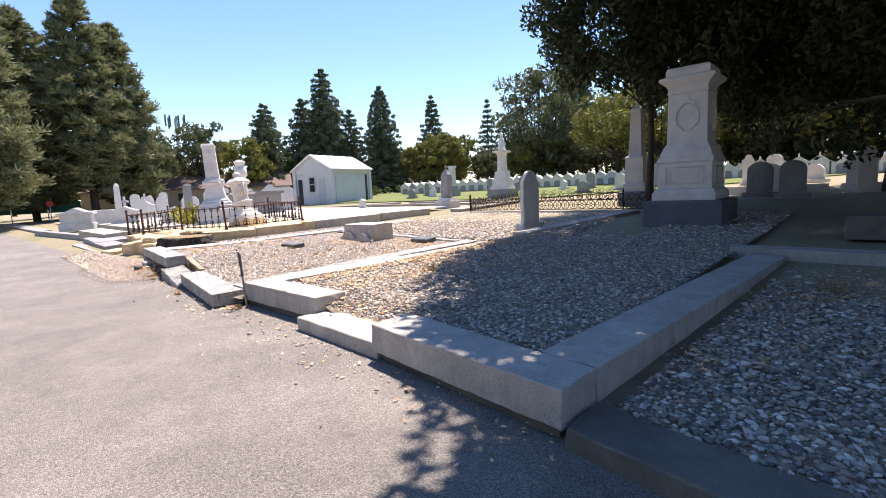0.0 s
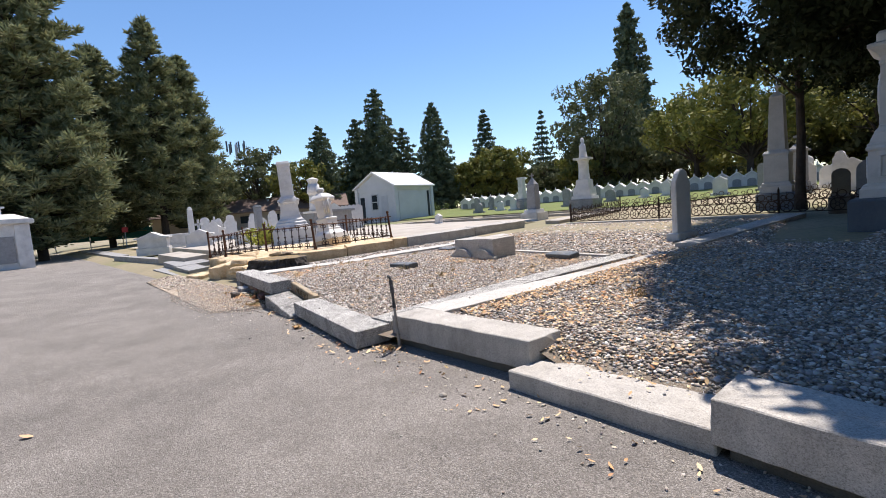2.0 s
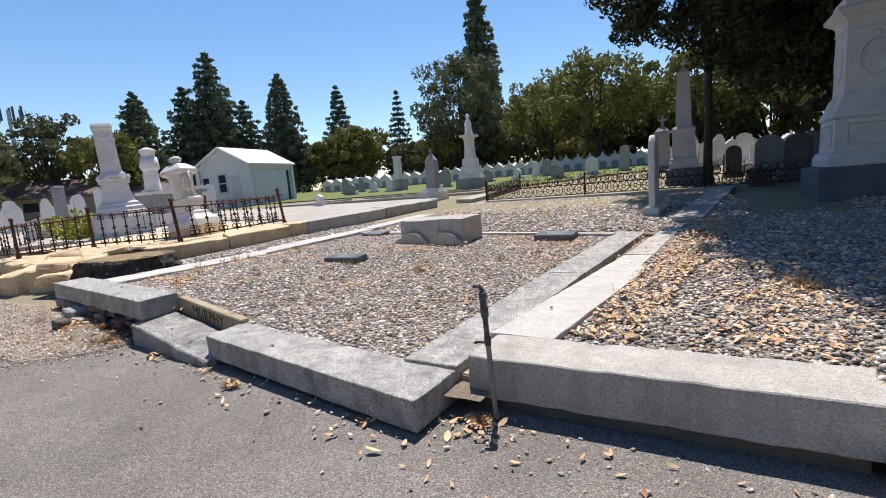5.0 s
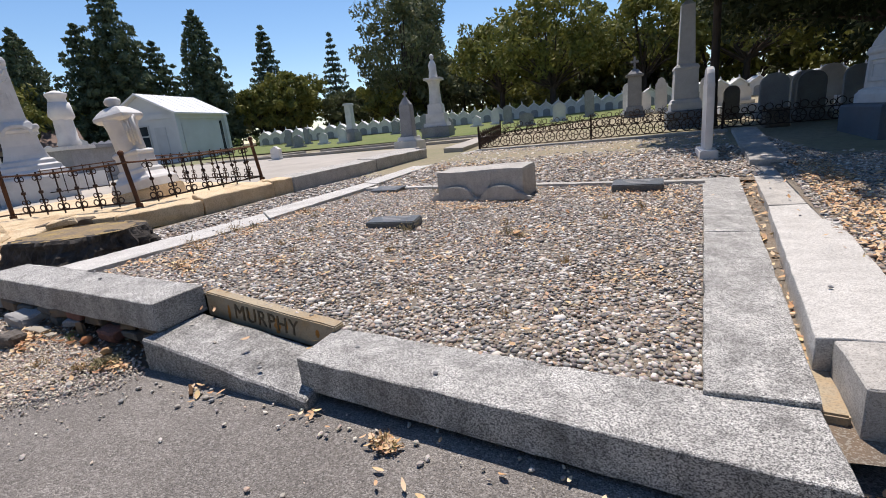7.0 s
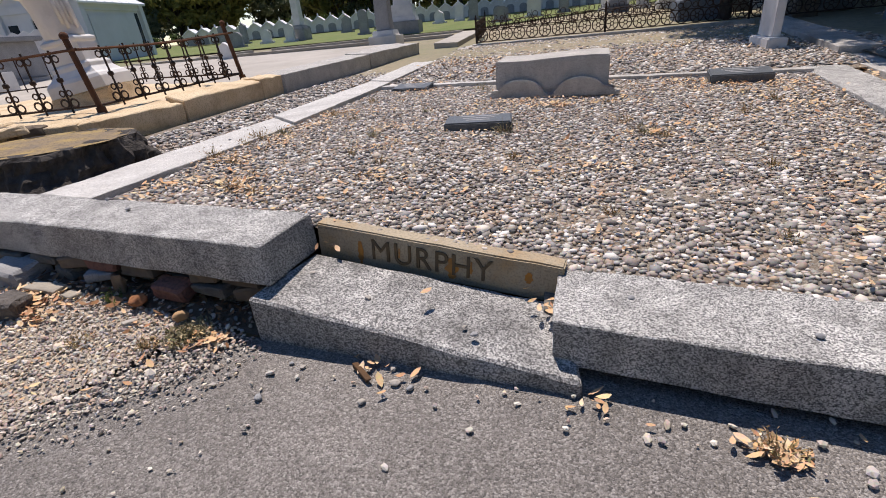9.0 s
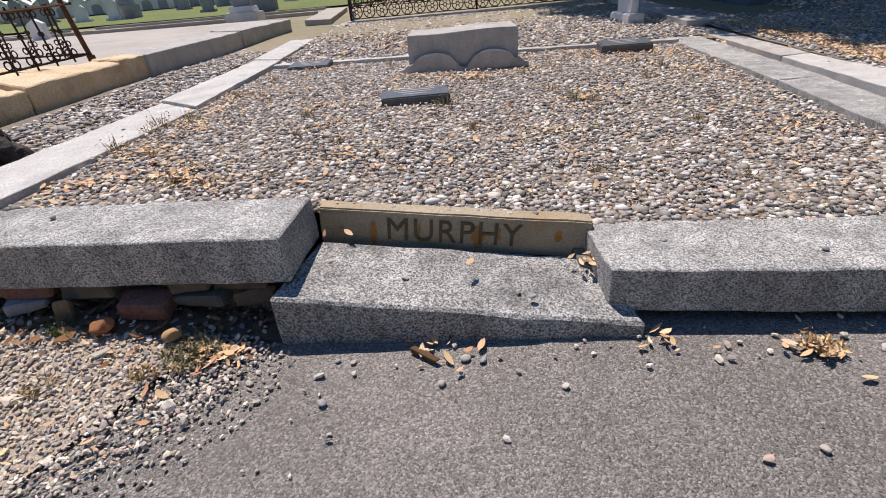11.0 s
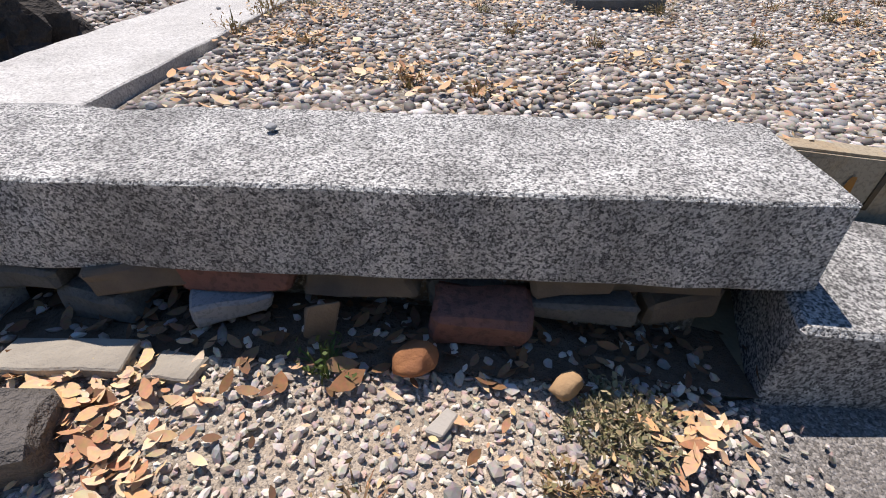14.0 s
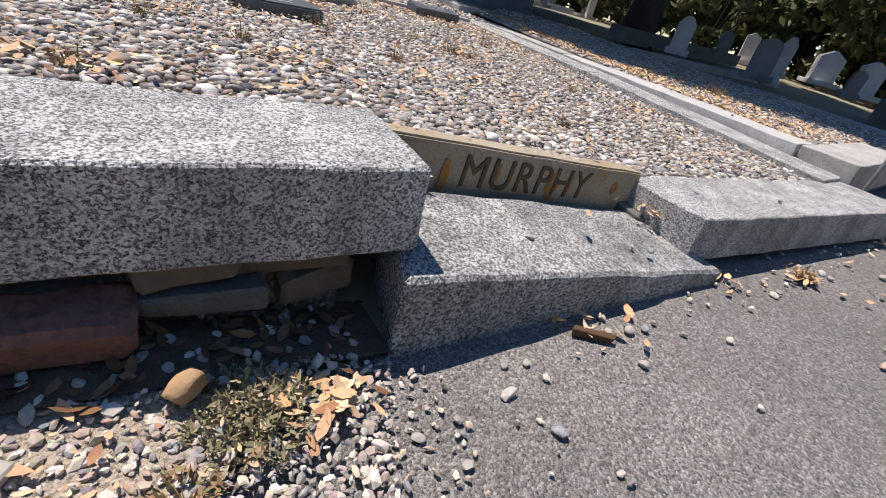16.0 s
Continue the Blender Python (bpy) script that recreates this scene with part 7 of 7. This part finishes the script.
while len(cs) < 380:
    a, k = rng.uniform(0, 2 * math.pi), rng.uniform(0.08, 1) ** 0.5
    zz = rng.uniform(0, 1)
    R = 8.3 * (1.0 + 0.10 * math.sin(3 * a + 1) + 0.06 * math.sin(7 * a)) * (1 - 0.55 * max(0, zz - 0.35) ** 1.3) * (0.72 + 0.45 * min(1, zz / 0.3))
    low = 1.9 + 0.8 * max(0, 0.7 - k)
    ua, va = 9.2 + R * k * math.cos(a), 8.3 + R * k * math.sin(a)
    low = max(low, 5.9 - 1.3 * ua)
    if va < 12:
        low = max(low, 2.6 + 0.42 * math.hypot(ua - 7.6, va + 2.8))
    z0 = low + zz * (11.0 - low)
    if va < 12 and ua + 0.16 * z0 < shade_edge(va - 0.36 * z0) + 1.0:
        continue
    cs.append((R * k * math.cos(a) + 0.55, R * k * math.sin(a), z0))
    rs.append(rng.uniform(0.8, 1.4))
while len(cs) < 560:
    ua, va = rng.uniform(2.4, 17), rng.uniform(11.6, 17.5)
    low = 4.0 if va > 14.5 and ua > 4 else 5.4 - 0.2 * ua
    cs.append((ua - 9.2, va - 8.3, rng.uniform(low, 8.5)))
    rs.append(rng.uniform(0.8, 1.3))
cs2, rs2 = [], []
for i in range(110):
    # boughs over the far graves
    cs2.append((rng.uniform(11, 18) - 9.2, rng.uniform(6, 13.5) - 8.3, rng.uniform(5.0, 9.5)))
    rs2.append(rng.uniform(0.7, 1.1))
for i in range(230):
    cs2.append((rng.uniform(3.0, 15) - 9.2, rng.uniform(16.5, 22) - 8.3, rng.uniform(4.0, 9)))
    rs2.append(rng.uniform(0.9, 1.3))
while len(cs2) < 800:
    # high outer boughs over the lane side
    gu, gv, z0 = rng.uniform(1.5, 13), rng.uniform(-1.9, 9), rng.uniform(4, 10.5)
    ua, va = gu - 0.16 * z0, gv + 0.36 * z0
    if gu < shade_edge(gv) + 0.62 or z0 < 2.7 + 0.42 * math.hypot(ua - 7.6, va + 2.8) or z0 < 5.9 - 1.3 * ua:
        continue
    cs2.append((ua - 9.2, va - 8.3, z0))
    rs2.append(rng.uniform(0.7, 1.1))
for p in [c for c in cs if c[1] > 5 and c[2] < 5][::9]:
    branch = bmesh.new()
    limb(branch, (0, 0.2, min(7.0, max(2.6, p[2] - 0.8))), p, rng.uniform(0.05, 0.10), 0.02, rng.uniform(0, 0.5))
    part("branch", branch, BARK, oak)
part("trunk", bm, BARK, oak, "dark furrowed trunk")
vv, ff = leaf_cloud(rng, cs, rs, 330, 0.105, 0.8, 0.5)
v2, f2 = leaf_cloud(rng, cs2, rs2, 250, 0.125, 0.7, 0.5)
vv, ff = np.concatenate([vv, v2]), np.concatenate([ff, f2 + len(vv)])
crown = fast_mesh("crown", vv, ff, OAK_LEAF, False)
crown.parent = oak
oak3 = thing("evergreen_oak", at(1.85, 14.75, 0.7), "slim dark evergreen oak standing behind the obelisk", "tree")
bm = bmesh.new()
trunk_mesh(bm, [(0, 0, -0.2), (0, 0, 0.8), (0.03, 0.02, 2.4), (0.0, -0.05, 4.2), (0.15, -0.1, 7.0)], [0.2, 0.13, 0.11, 0.1, 0.06], 10)
cs3, rs3 = [], []
while len(cs3) < 190:
    a, k, zz = rng.uniform(0, 2 * math.pi), rng.uniform(0.05, 1) ** 0.5, rng.uniform(0, 1)
    R = 3.1 * (1.0 + 0.15 * math.sin(3 * a + 2)) * (0.7 + 0.5 * min(1, zz / 0.3)) * (1 - 0.45 * max(0, zz - 0.4))
    cs3.append((0.6 + R * k * math.cos(a), -0.9 + R * k * math.sin(a), 3.7 + 0.5 * (1 - k) + zz * 6.3))
    rs3.append(rng.uniform(0.5, 0.9))
for p in cs3[::9]:
    branch = bmesh.new()
    limb(branch, (0.02, 0, min(6.5, max(2.6, p[2] - 1.2))), p, rng.uniform(0.03, 0.05), 0.012, rng.uniform(0, 0.3))
    part("branch", branch, BARK, oak3)
part("trunk", bm, BARK, oak3)
v3, f3 = leaf_cloud(rng, cs3, rs3, 230, 0.10, 0.8, 0.5)
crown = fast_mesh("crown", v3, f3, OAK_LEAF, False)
crown.parent = oak3
oak2 = thing("evergreen_oak", at(8.6, 20.5, 0.9), "dark evergreen oak behind the obelisk", "tree")
bm = bmesh.new()
trunk_mesh(bm, [(0, 0, -0.2), (0, 0, 1.2), (0.1, 0, 2.4), (0.0, 0, 3.4)], [0.55, 0.4, 0.35, 0.3], 12)
cs, rs = [], []
while len(cs) < 260:
    a, k, zz = rng.uniform(0, 2 * math.pi), rng.uniform(0.1, 1) ** 0.5, rng.uniform(0, 1)
    R = 6.8 * (1.0 + 0.12 * math.sin(3 * a)) * (1 - 0.5 * max(0, zz - 0.35)) * (0.75 + 0.4 * min(1, zz / 0.3))
    cs.append((R * k * math.cos(a), R * k * math.sin(a), 3.6 + zz * 7.0))
    rs.append(rng.uniform(0.8, 1.25))
for p in cs[::6]:
    branch = bmesh.new()
    limb(branch, (0, 0, rng.uniform(2.2, 3.4)), p, rng.uniform(0.05, 0.12), 0.02, rng.uniform(0, 0.6))
    part("branch", branch, BARK, oak2)
part("trunk", bm, BARK, oak2)
vv, ff = leaf_cloud(rng, cs, rs, 150, 0.15, 0.8, 0.5)
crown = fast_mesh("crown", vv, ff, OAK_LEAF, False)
crown.parent = oak2


def hedge(u0, v0, u1, v1, z, h, w, seed, label, material=HEDGE, dense=3):
    rg2 = np.random.default_rng(seed)
    L = math.hypot(u1 - u0, v1 - v0)
    n = int(L * dense)
    cs2 = [(u0 + (u1 - u0) * k + rg2.normal(0, 0.1), v0 + (v1 - v0) * k + rg2.normal(0, w * 0.3), z + h * rg2.uniform(0.2, 0.75)) for k in rg2.uniform(0, 1, n)]
    v3, f3 = leaf_cloud(rg2, cs2, [0.5] * n, 60, 0.12, 0.8, 0.4)
    ob = fast_mesh("hedge", v3, f3, material, False)
    ob.matrix_world = PLOT
    return tagged(ob, label, "hedge")


hedge(-44, 30, -20, 45, 1.4, 1.1, 1.0, 1, "clipped yellow-green hedge beyond the house")
hedge(-30, 44, 8, 48, 1.6, 1.6, 1.2, 2, "green hedge behind the row of vaults")
hedge(-19.6, 6.3, -17.8, 7.0, 0.45, 1.1, 0.9, 3, "bright yellow-green shrub beside the draped monument", YELLOW_FLOWER, 9)
for i, (u, v, h, r) in enumerate(((26, 14, 5.5, 4), (27, 20, 6, 4.5), (26, -2, 5, 3.6), (22, 25, 5, 4))):
    broadleaf(u, v, 0.7, h, r, 120 + i, OLIVE, "dense low green tree behind the shaded graves", clumps=60, per=80, size=0.24, trunk_h=0.06)
hedge(-46, -3.2, -42, -3.6, 0.0, 2.4, 1.0, 4, "dark green shrub beside the mausoleum")

for i in range(12):
    broadleaf(-6 + 4.6 * i, 54 + 3 * math.sin(i * 1.9) - 0.9 * max(0, i - 4), 2.0, 8.5 + 1.6 * math.sin(i * 2.3), 4.6, 140 + i, (OLIVE, BROAD)[i % 2], "dense green tree in the far belt", clumps=60, per=60, size=0.34, trunk_h=0.05)
# unseen trees added across the lane to keep sky light off the kerb faces
for i in range(8):
    broadleaf(-21 + 5.2 * i, -15.5 + 1.5 * math.sin(i * 2.0), -0.1, 9.0 + 1.5 * math.sin(i * 1.4), 4.4, 160 + i, OLIVE, "added unseen tree across the lane that screens off sky light", clumps=50, per=50, size=0.45, trunk_h=0.12)
for i, (u, v, h, r) in enumerate(((27, 2.5, 5, 3.6), (31, 9.5, 6, 4.5), (33, 4, 7, 5), (38, 8, 10, 5.5), (28, -4.5, 6, 4))):
    broadleaf(u, v, 0.6, h, r, 180 + i, OLIVE, "dense green tree closing the shaded graves", clumps=60, per=70, size=0.32, trunk_h=0.04)

for i in range(9):
    broadleaf(43 + 2 * math.sin(i * 2.2), -14 + 6.0 * i, 0.6, 10.5 + 1.5 * math.sin(i * 1.4), 5.0, 200 + i, OLIVE, "dense green tree beyond the far graves", clumps=90, per=60, size=0.42, trunk_h=0.03)

# ---- leaves, weeds and litter ----


def leaf_litter(poly_or_spots, level, seed, label, size=0.03, poly=None, count=0, material=DRY_LEAF):
    """Curled fallen leaves: each a cupped blade of six faces' worth of outline."""
    rg3 = np.random.default_rng(seed)
    if poly is not None:
        us3, vs3 = [p[0] for p in poly], [p[1] for p in poly]
        x, y = rg3.uniform(min(us3), max(us3), count * 3), rg3.uniform(min(vs3), max(vs3), count * 3)
        ok = inside(poly, x, y)
        x, y = x[ok][:count], y[ok][:count]
    else:
        x = np.concatenate([rg3.normal(u, s, n) for u, v, s, n in poly_or_spots])
        y = np.concatenate([rg3.normal(v, s * 0.7, n) for u, v, s, n in poly_or_spots])
    n = len(x)
    base = np.array([(-1, 0, 0.18), (-0.5, 0.34, 0.08), (0.1, 0.40, 0.06), (0.65, 0.24, 0.1), (1.05, 0, 0.24), (0.65, -0.24, 0.1), (0.1, -0.40, 0.06), (-0.5, -0.34, 0.08), (0.0, 0, -0.02)])
    tri = np.array([(8, i, (i + 1) % 8) for i in range(8)])
    s = size * rg3.lognormal(0, 0.25, n)
    curl = rg3.uniform(0.2, 1.5, n)
    v = base[None] * np.stack([s, s * rg3.uniform(0.8, 1.3, n), s * curl], -1)[:, None]
    v = np.einsum('nij,nkj->nki', turns(rg3, n, 0.32), v)
    v += np.stack([x, y, level(x, y) + rg3.uniform(0.004, 0.02, n)], -1)[:, None]
    f = tri[None] + (np.arange(n) * 9)[:, None, None]
    ob = fast_mesh("fallen_leaves", v.reshape(-1, 3), f.reshape(-1, 3), material, True)
    ob.matrix_world = PLOT
    return tagged(ob, label, "fallen leaves", kind="stuff")


def road_z(u, v):
    return 0.012 + 0 * u


leaf_litter([(-5.50, 0.56, 0.075, 60), (-5.46, 0.42, 0.06, 40), (-5.62, 0.58, 0.06, 30), (-5.75, 0.55, 0.1, 30)], lambda u, v: apron(u, v) + 0.015, 201, "curled orange fallen leaves by the dark rock", 0.022)
leaf_litter([(-4.28, 0.42, 0.035, 26), (-4.36, 0.38, 0.05, 16)], lambda u, v: apron(u, v) + 0.012, 202, "curled tan fallen leaves at the step's corner", 0.022)
leaf_litter([], lambda u, v: apron(u, v) + 0.012, 203, "scattered tan leaves over the grit", 0.021, poly=[(-9, 0.0), (-4.5, 0.0), (-4.3, 0.6), (-7, 1.0), (-9, 0.9)], count=130)
# these take the darker, shade-toned leaf colours
leaf_litter([(-5.3, 0.74, 0.3, 40), (-4.7, 0.72, 0.25, 40), (-6.2, 0.85, 0.4, 40)], lambda u, v: apron(u, v) + 0.01, 204, "brown leaves caught in the rubble, toned down for the shade", 0.02, material=SHADED_BROWN_LEAF)
leaf_litter([(-1.89, 0.11, 0.042, 70), (-2.45, 0.24, 0.07, 9)], road_z, 205, "orange leaf pile on the asphalt by the kerb", 0.02)
leaf_litter([(0.30, 0.24, 0.12, 50), (-0.3, 0.1, 0.2, 14), (-3.46, 0.36, 0.05, 6), (-3.3, 0.3, 0.1, 5)], road_z, 206, "dry leaves at the kerb joint", 0.028)
leaf_litter([], road_z, 207, "dry leaves strewn along the foot of the kerb", 0.024, poly=[(-2.4, -0.1), (0, -0.35), (6.5, -0.75), (6.2, -0.2), (2.3, 0.2), (0.2, 0.3), (-2.4, 0.3)], count=110)
leaf_litter([], lambda u, v: 0.12 + 0.05 * v + 0.015, 208, "thick dry leaves in the gully between kerbs", 0.03, poly=[(0.0, 0.6), (0.15, 0.6), (1.15, 6.8), (0.9, 6.8), (0.42, 3.5)], count=480)
leaf_litter([(2.5, 0.72, 0.12, 70), (2.9, 0.8, 0.3, 90), (3.5, 0.85, 0.3, 70)], lambda u, v: bed_2(u, v) + 0.02, 209, "orange leaves at the end of the coping", 0.02)
leaf_litter([], lambda u, v: bed_2(u, v) + 0.025, 210, "band of orange leaves along the side kerb", 0.023, poly=[(0.7, 1.1), (1.1, 1.0), (2.1, 6.6), (1.6, 6.8)], count=1500)
leaf_litter([(2.2, 2.3, 0.5, 330), (3.0, 4.0, 0.8, 260), (2.2, 5.2, 0.5, 220), (1.8, 3.4, 0.35, 260), (2.0, 1.4, 0.35, 160)], lambda u, v: bed_2(u, v) + 0.025, 211, "patches of brown leaves on shaded pebbles", 0.026)
leaf_litter([(-3.2, 4.62, 0.25, 50), (-1.0, 5.3, 0.25, 110), (-0.35, 4.6, 0.35, 90), (-5.3, 4.2, 0.2, 60), (-4.85, 1.65, 0.12, 40), (-5.3, 2.2, 0.15, 50), (-4.6, 1.5, 0.15, 30), (-2.7, 4.4, 0.15, 60), (-5.4, 1.6, 0.2, 50), (-5.2, 2.9, 0.16, 70), (-5.35, 3.6, 0.14, 60), (-2.4, 2.3, 0.16, 40), (-1.7, 3.3, 0.2, 60), (-2.0, 4.5, 0.2, 60), (-3.9, 1.8, 0.14, 40), (-0.7, 2.0, 0.16, 40), (-4.2, 3.4, 0.18, 40)],
            lambda u, v: bed_1(u, v) + 0.02, 212, "patches of orange leaves on the pebbles", 0.022)
leaf_litter([], lambda u, v: bed_1(u, v) + 0.02, 213, "sparse tan leaves on the pebbles", 0.021, poly=[(-5.6, 1.2), (-0.4, 0.7), (0.3, 5.6), (-5.4, 6.2)], count=700)
leaf_litter([(-3.5, 7.5, 0.7, 160), (-1.2, 8.5, 0.9, 120), (-4.4, 9, 0.5, 100)], lambda u, v: bed_back(u, v) + 0.03, 214, "brown leaves on the back plot", 0.036)
leaf_litter([(7.0, 3.6, 0.5, 160), (8, 4.5, 0.6, 120), (6.6, 1.5, 0.25, 40)], lambda u, v: bed_3(u, v) + 0.03, 215, "brown leaves in the shaded corner plot", 0.034)
leaf_litter([(-3.25, 0.8, 0.25, 5), (-2.62, 0.66, 0.04, 18), (-3.8, 0.88, 0.06, 5)], lambda u, v: 0.15 + (-2.55 - u) * 0.115 + 0.02, 216, "few tan leaves on the step", 0.022)


def weed(u, v, z, h, r, n, seed, material, label, name="weed"):
    """A tuft of thin bent blades."""
    rg4 = np.random.default_rng(seed)
    verts, faces, lv, lf = [], [], [], []
    for i in range(n):
        a, tilt = rg4.uniform(0, 2 * math.pi), rg4.uniform(0.1, 1.1)
        L = h * rg4.uniform(0.5, 1.2)
        b = np.array([math.cos(a) * r * rg4.uniform(0, 0.6), math.sin(a) * r * rg4.uniform(0, 0.6), 0])
        d = np.array([math.cos(a) * math.sin(tilt), math.sin(a) * math.sin(tilt), math.cos(tilt)])
        w = np.array([-math.sin(a), math.cos(a), 0]) * 0.0022
        m = b + d * L * 0.55
        e = b + d * L + np.array([0, 0, -0.25 * L * tilt])
        k = len(verts)
        verts += [b - w, b + w, m + w * 1.2, m - w * 1.2, e]
        faces += [(k, k + 1, k + 2, k + 3), (k + 3, k + 2, k + 4)]
        for q in range(3):
            p = b + d * L * rg4.uniform(0.3, 1.0)
            s = rg4.normal(0, 1, 3) * 0.0055
            s2 = rg4.normal(0, 1, 3) * 0.003
            k = len(lv)
            lv += [p, p + s + s2, p + s * 1.9, p + s - s2]
            lf.append((k, k + 1, k + 2, k + 3))
    t = thing(name, at(u, v, z), label, "weed", "weeds among the pebbles")
    raw("stalk_tuft", [tuple(p) for p in verts], faces, material, t)
    lvs = raw("foliage", [tuple(p) for p in lv], lf, material, t)
    tagged(lvs, kind="stuff")
    return t


for i, (u, v, h, n, m) in enumerate(((-5.62, 3.10, 0.14, 40, 0), (-5.42, 3.25, 0.13, 40, 1), (-5.66, 2.42, 0.12, 30, 0), (-5.62, 2.85, 0.1, 24, 0), (-3.10, 3.22, 0.14, 44, 1), (-4.85, 1.55, 0.08, 30, 0),
                                     (-5.28, 2.2, 0.07, 26, 0), (-4.62, 1.45, 0.07, 24, 0), (-4.35, 3.03, 0.09, 26, 1), (-3.95, 2.17, 0.08, 22, 0), (-1.88, 3.18, 0.13, 36, 1), (-1.75, 3.05, 0.1, 30, 0),
                                     (-2.95, 2.4, 0.09, 26, 0), (-3.69, 5.75, 0.15, 30, 1), (-2.0, 3.6, 0.1, 26, 0), (-5.3, 4.24, 0.1, 30, 0), (-1.2, 2.3, 0.09, 26, 0), (-0.9, 3.8, 0.11, 28, 0), (-0.5, 4.3, 0.09, 24, 0),
                                     (-4.3, 2.4, 0.07, 22, 0), (-2.3, 1.5, 0.07, 22, 0), (-4.9, 3.9, 0.09, 22, 0), (-3.2, 2.9, 0.06, 18, 0), (-4.1, 4.2, 0.08, 22, 1), (-1.5, 1.2, 0.06, 18, 0), (-5.15, 5.2, 0.1, 26, 0))):
    weed(u, v, float(bed_1(u, v)), h, h * 0.8, n, 300 + i, GREEN_WEED if m else DRY_WEED, "small greenish weed tuft among pebbles" if m else "dried brown weed tuft among pebbles")
weed(-4.45, 0.44, 0.05, 0.03, 0.2, 420, 340, GREEN_WEED, "low grey-green spreading weed on the grit", "spreading_weed")
weed(-4.60, 0.33, 0.04, 0.05, 0.08, 50, 341, DRY_WEED, "dried straw-like weed on the grit", "spreading_weed")
weed(-5.08, 0.60, 0.10, 0.085, 0.05, 26, 342, HEDGE, "small yellow-green seedling at the rubble's foot", "seedling")
weed(-5.0, 0.3, 0.03, 0.09, 0.07, 50, 343, DRY_WEED, "dried straw-like weed on the grit")
weed(-6.4, 0.5, 0.06, 0.1, 0.09, 60, 344, DRY_WEED, "dried straw-like weed on the grit")
weed(-1.89, 0.11, 0.005, 0.07, 0.08, 60, 345, DRY_WEED, "dried weed in the leaf pile")
weed(0.33, 0.26, 0.005, 0.09, 0.06, 40, 346, DRY_WEED, "dried weed at the kerb joint")
weed(2.3, 2.6, 0.39, 0.14, 0.2, 90, 347, DRY_WEED, "dried brown weed on shaded pebbles")
weed(7.4, 4.2, 0.28, 0.22, 0.3, 120, 348, DRY_WEED, "dried orange grass in the corner plot")

leaf_litter([(-5.45, 2.4, 0.16, 120), (-5.38, 3.2, 0.18, 130), (-4.9, 1.75, 0.2, 120), (-4.2, 2.6, 0.16, 90), (-3.2, 4.5, 0.22, 110), (-2.0, 2.9, 0.18, 90), (-1.0, 4.9, 0.22, 110), (-0.4, 3.5, 0.2, 90), (-3.4, 3.3, 0.2, 80), (-5.3, 4.4, 0.2, 90)],
            lambda u, v: bed_1(u, v) + 0.018, 217, "crumbled orange leaf debris among the pebbles", 0.012)
leaf_litter([], lambda u, v: bed_1(u, v) + 0.016, 218, "brown leaf crumbs strewn through the pebbles", 0.010, poly=[(-5.6, 1.2), (-0.4, 0.7), (0.3, 5.6), (-5.4, 6.2)], count=2600)
# leaf colours here include the shade under the coping
leaf_litter([(-6.6 + 0.33 * k, 0.94 - 0.045 * k, 0.11, 42) for k in range(8)], lambda u, v: apron(u, v) + 0.014, 219, "brown leaves drifted under the coping, toned down for the shade", 0.022, material=SHADED_BROWN_LEAF)
leaf_litter([], lambda u, v: bed_2(u, v) + 0.02, 220, "brown leaf crumbs over the shaded pebbles", 0.013, poly=[(0.75, 1.0), (2.5, 0.8), (5.7, 0.6), (6.0, 7.5), (1.9, 7.5)], count=2200)
leaf_litter([], lambda u, v: bed_back(u, v) + 0.02, 221, "brown leaf crumbs on the back plot", 0.018, poly=[(-5.2, 6.7), (1.1, 6.2), (1.7, 12), (-5.1, 12.3)], count=1500)
leaf_litter([], lambda u, v: apron(u, v) + 0.01, 222, "straw and leaf crumbs on the grit", 0.009, poly=[(-9, 0.0), (-4.5, -0.1), (-4.3, 0.5), (-7, 0.9), (-9, 0.9)], count=900)
leaf_litter([(-0.55, 5.2, 0.22, 130), (-0.1, 5.0, 0.16, 90), (-0.35, 4.0, 0.16, 70), (-4.6, 5.9, 0.25, 90), (-2.75, 4.75, 0.22, 90)], lambda u, v: bed_1(u, v) + 0.02, 223, "orange leaves drifted against the kerbs of the pebble plot", 0.018)
leaf_litter([(-0.35, -3.02, 0.01, 1)], road_z, 224, "single yellow leaf lying on the asphalt", 0.07)
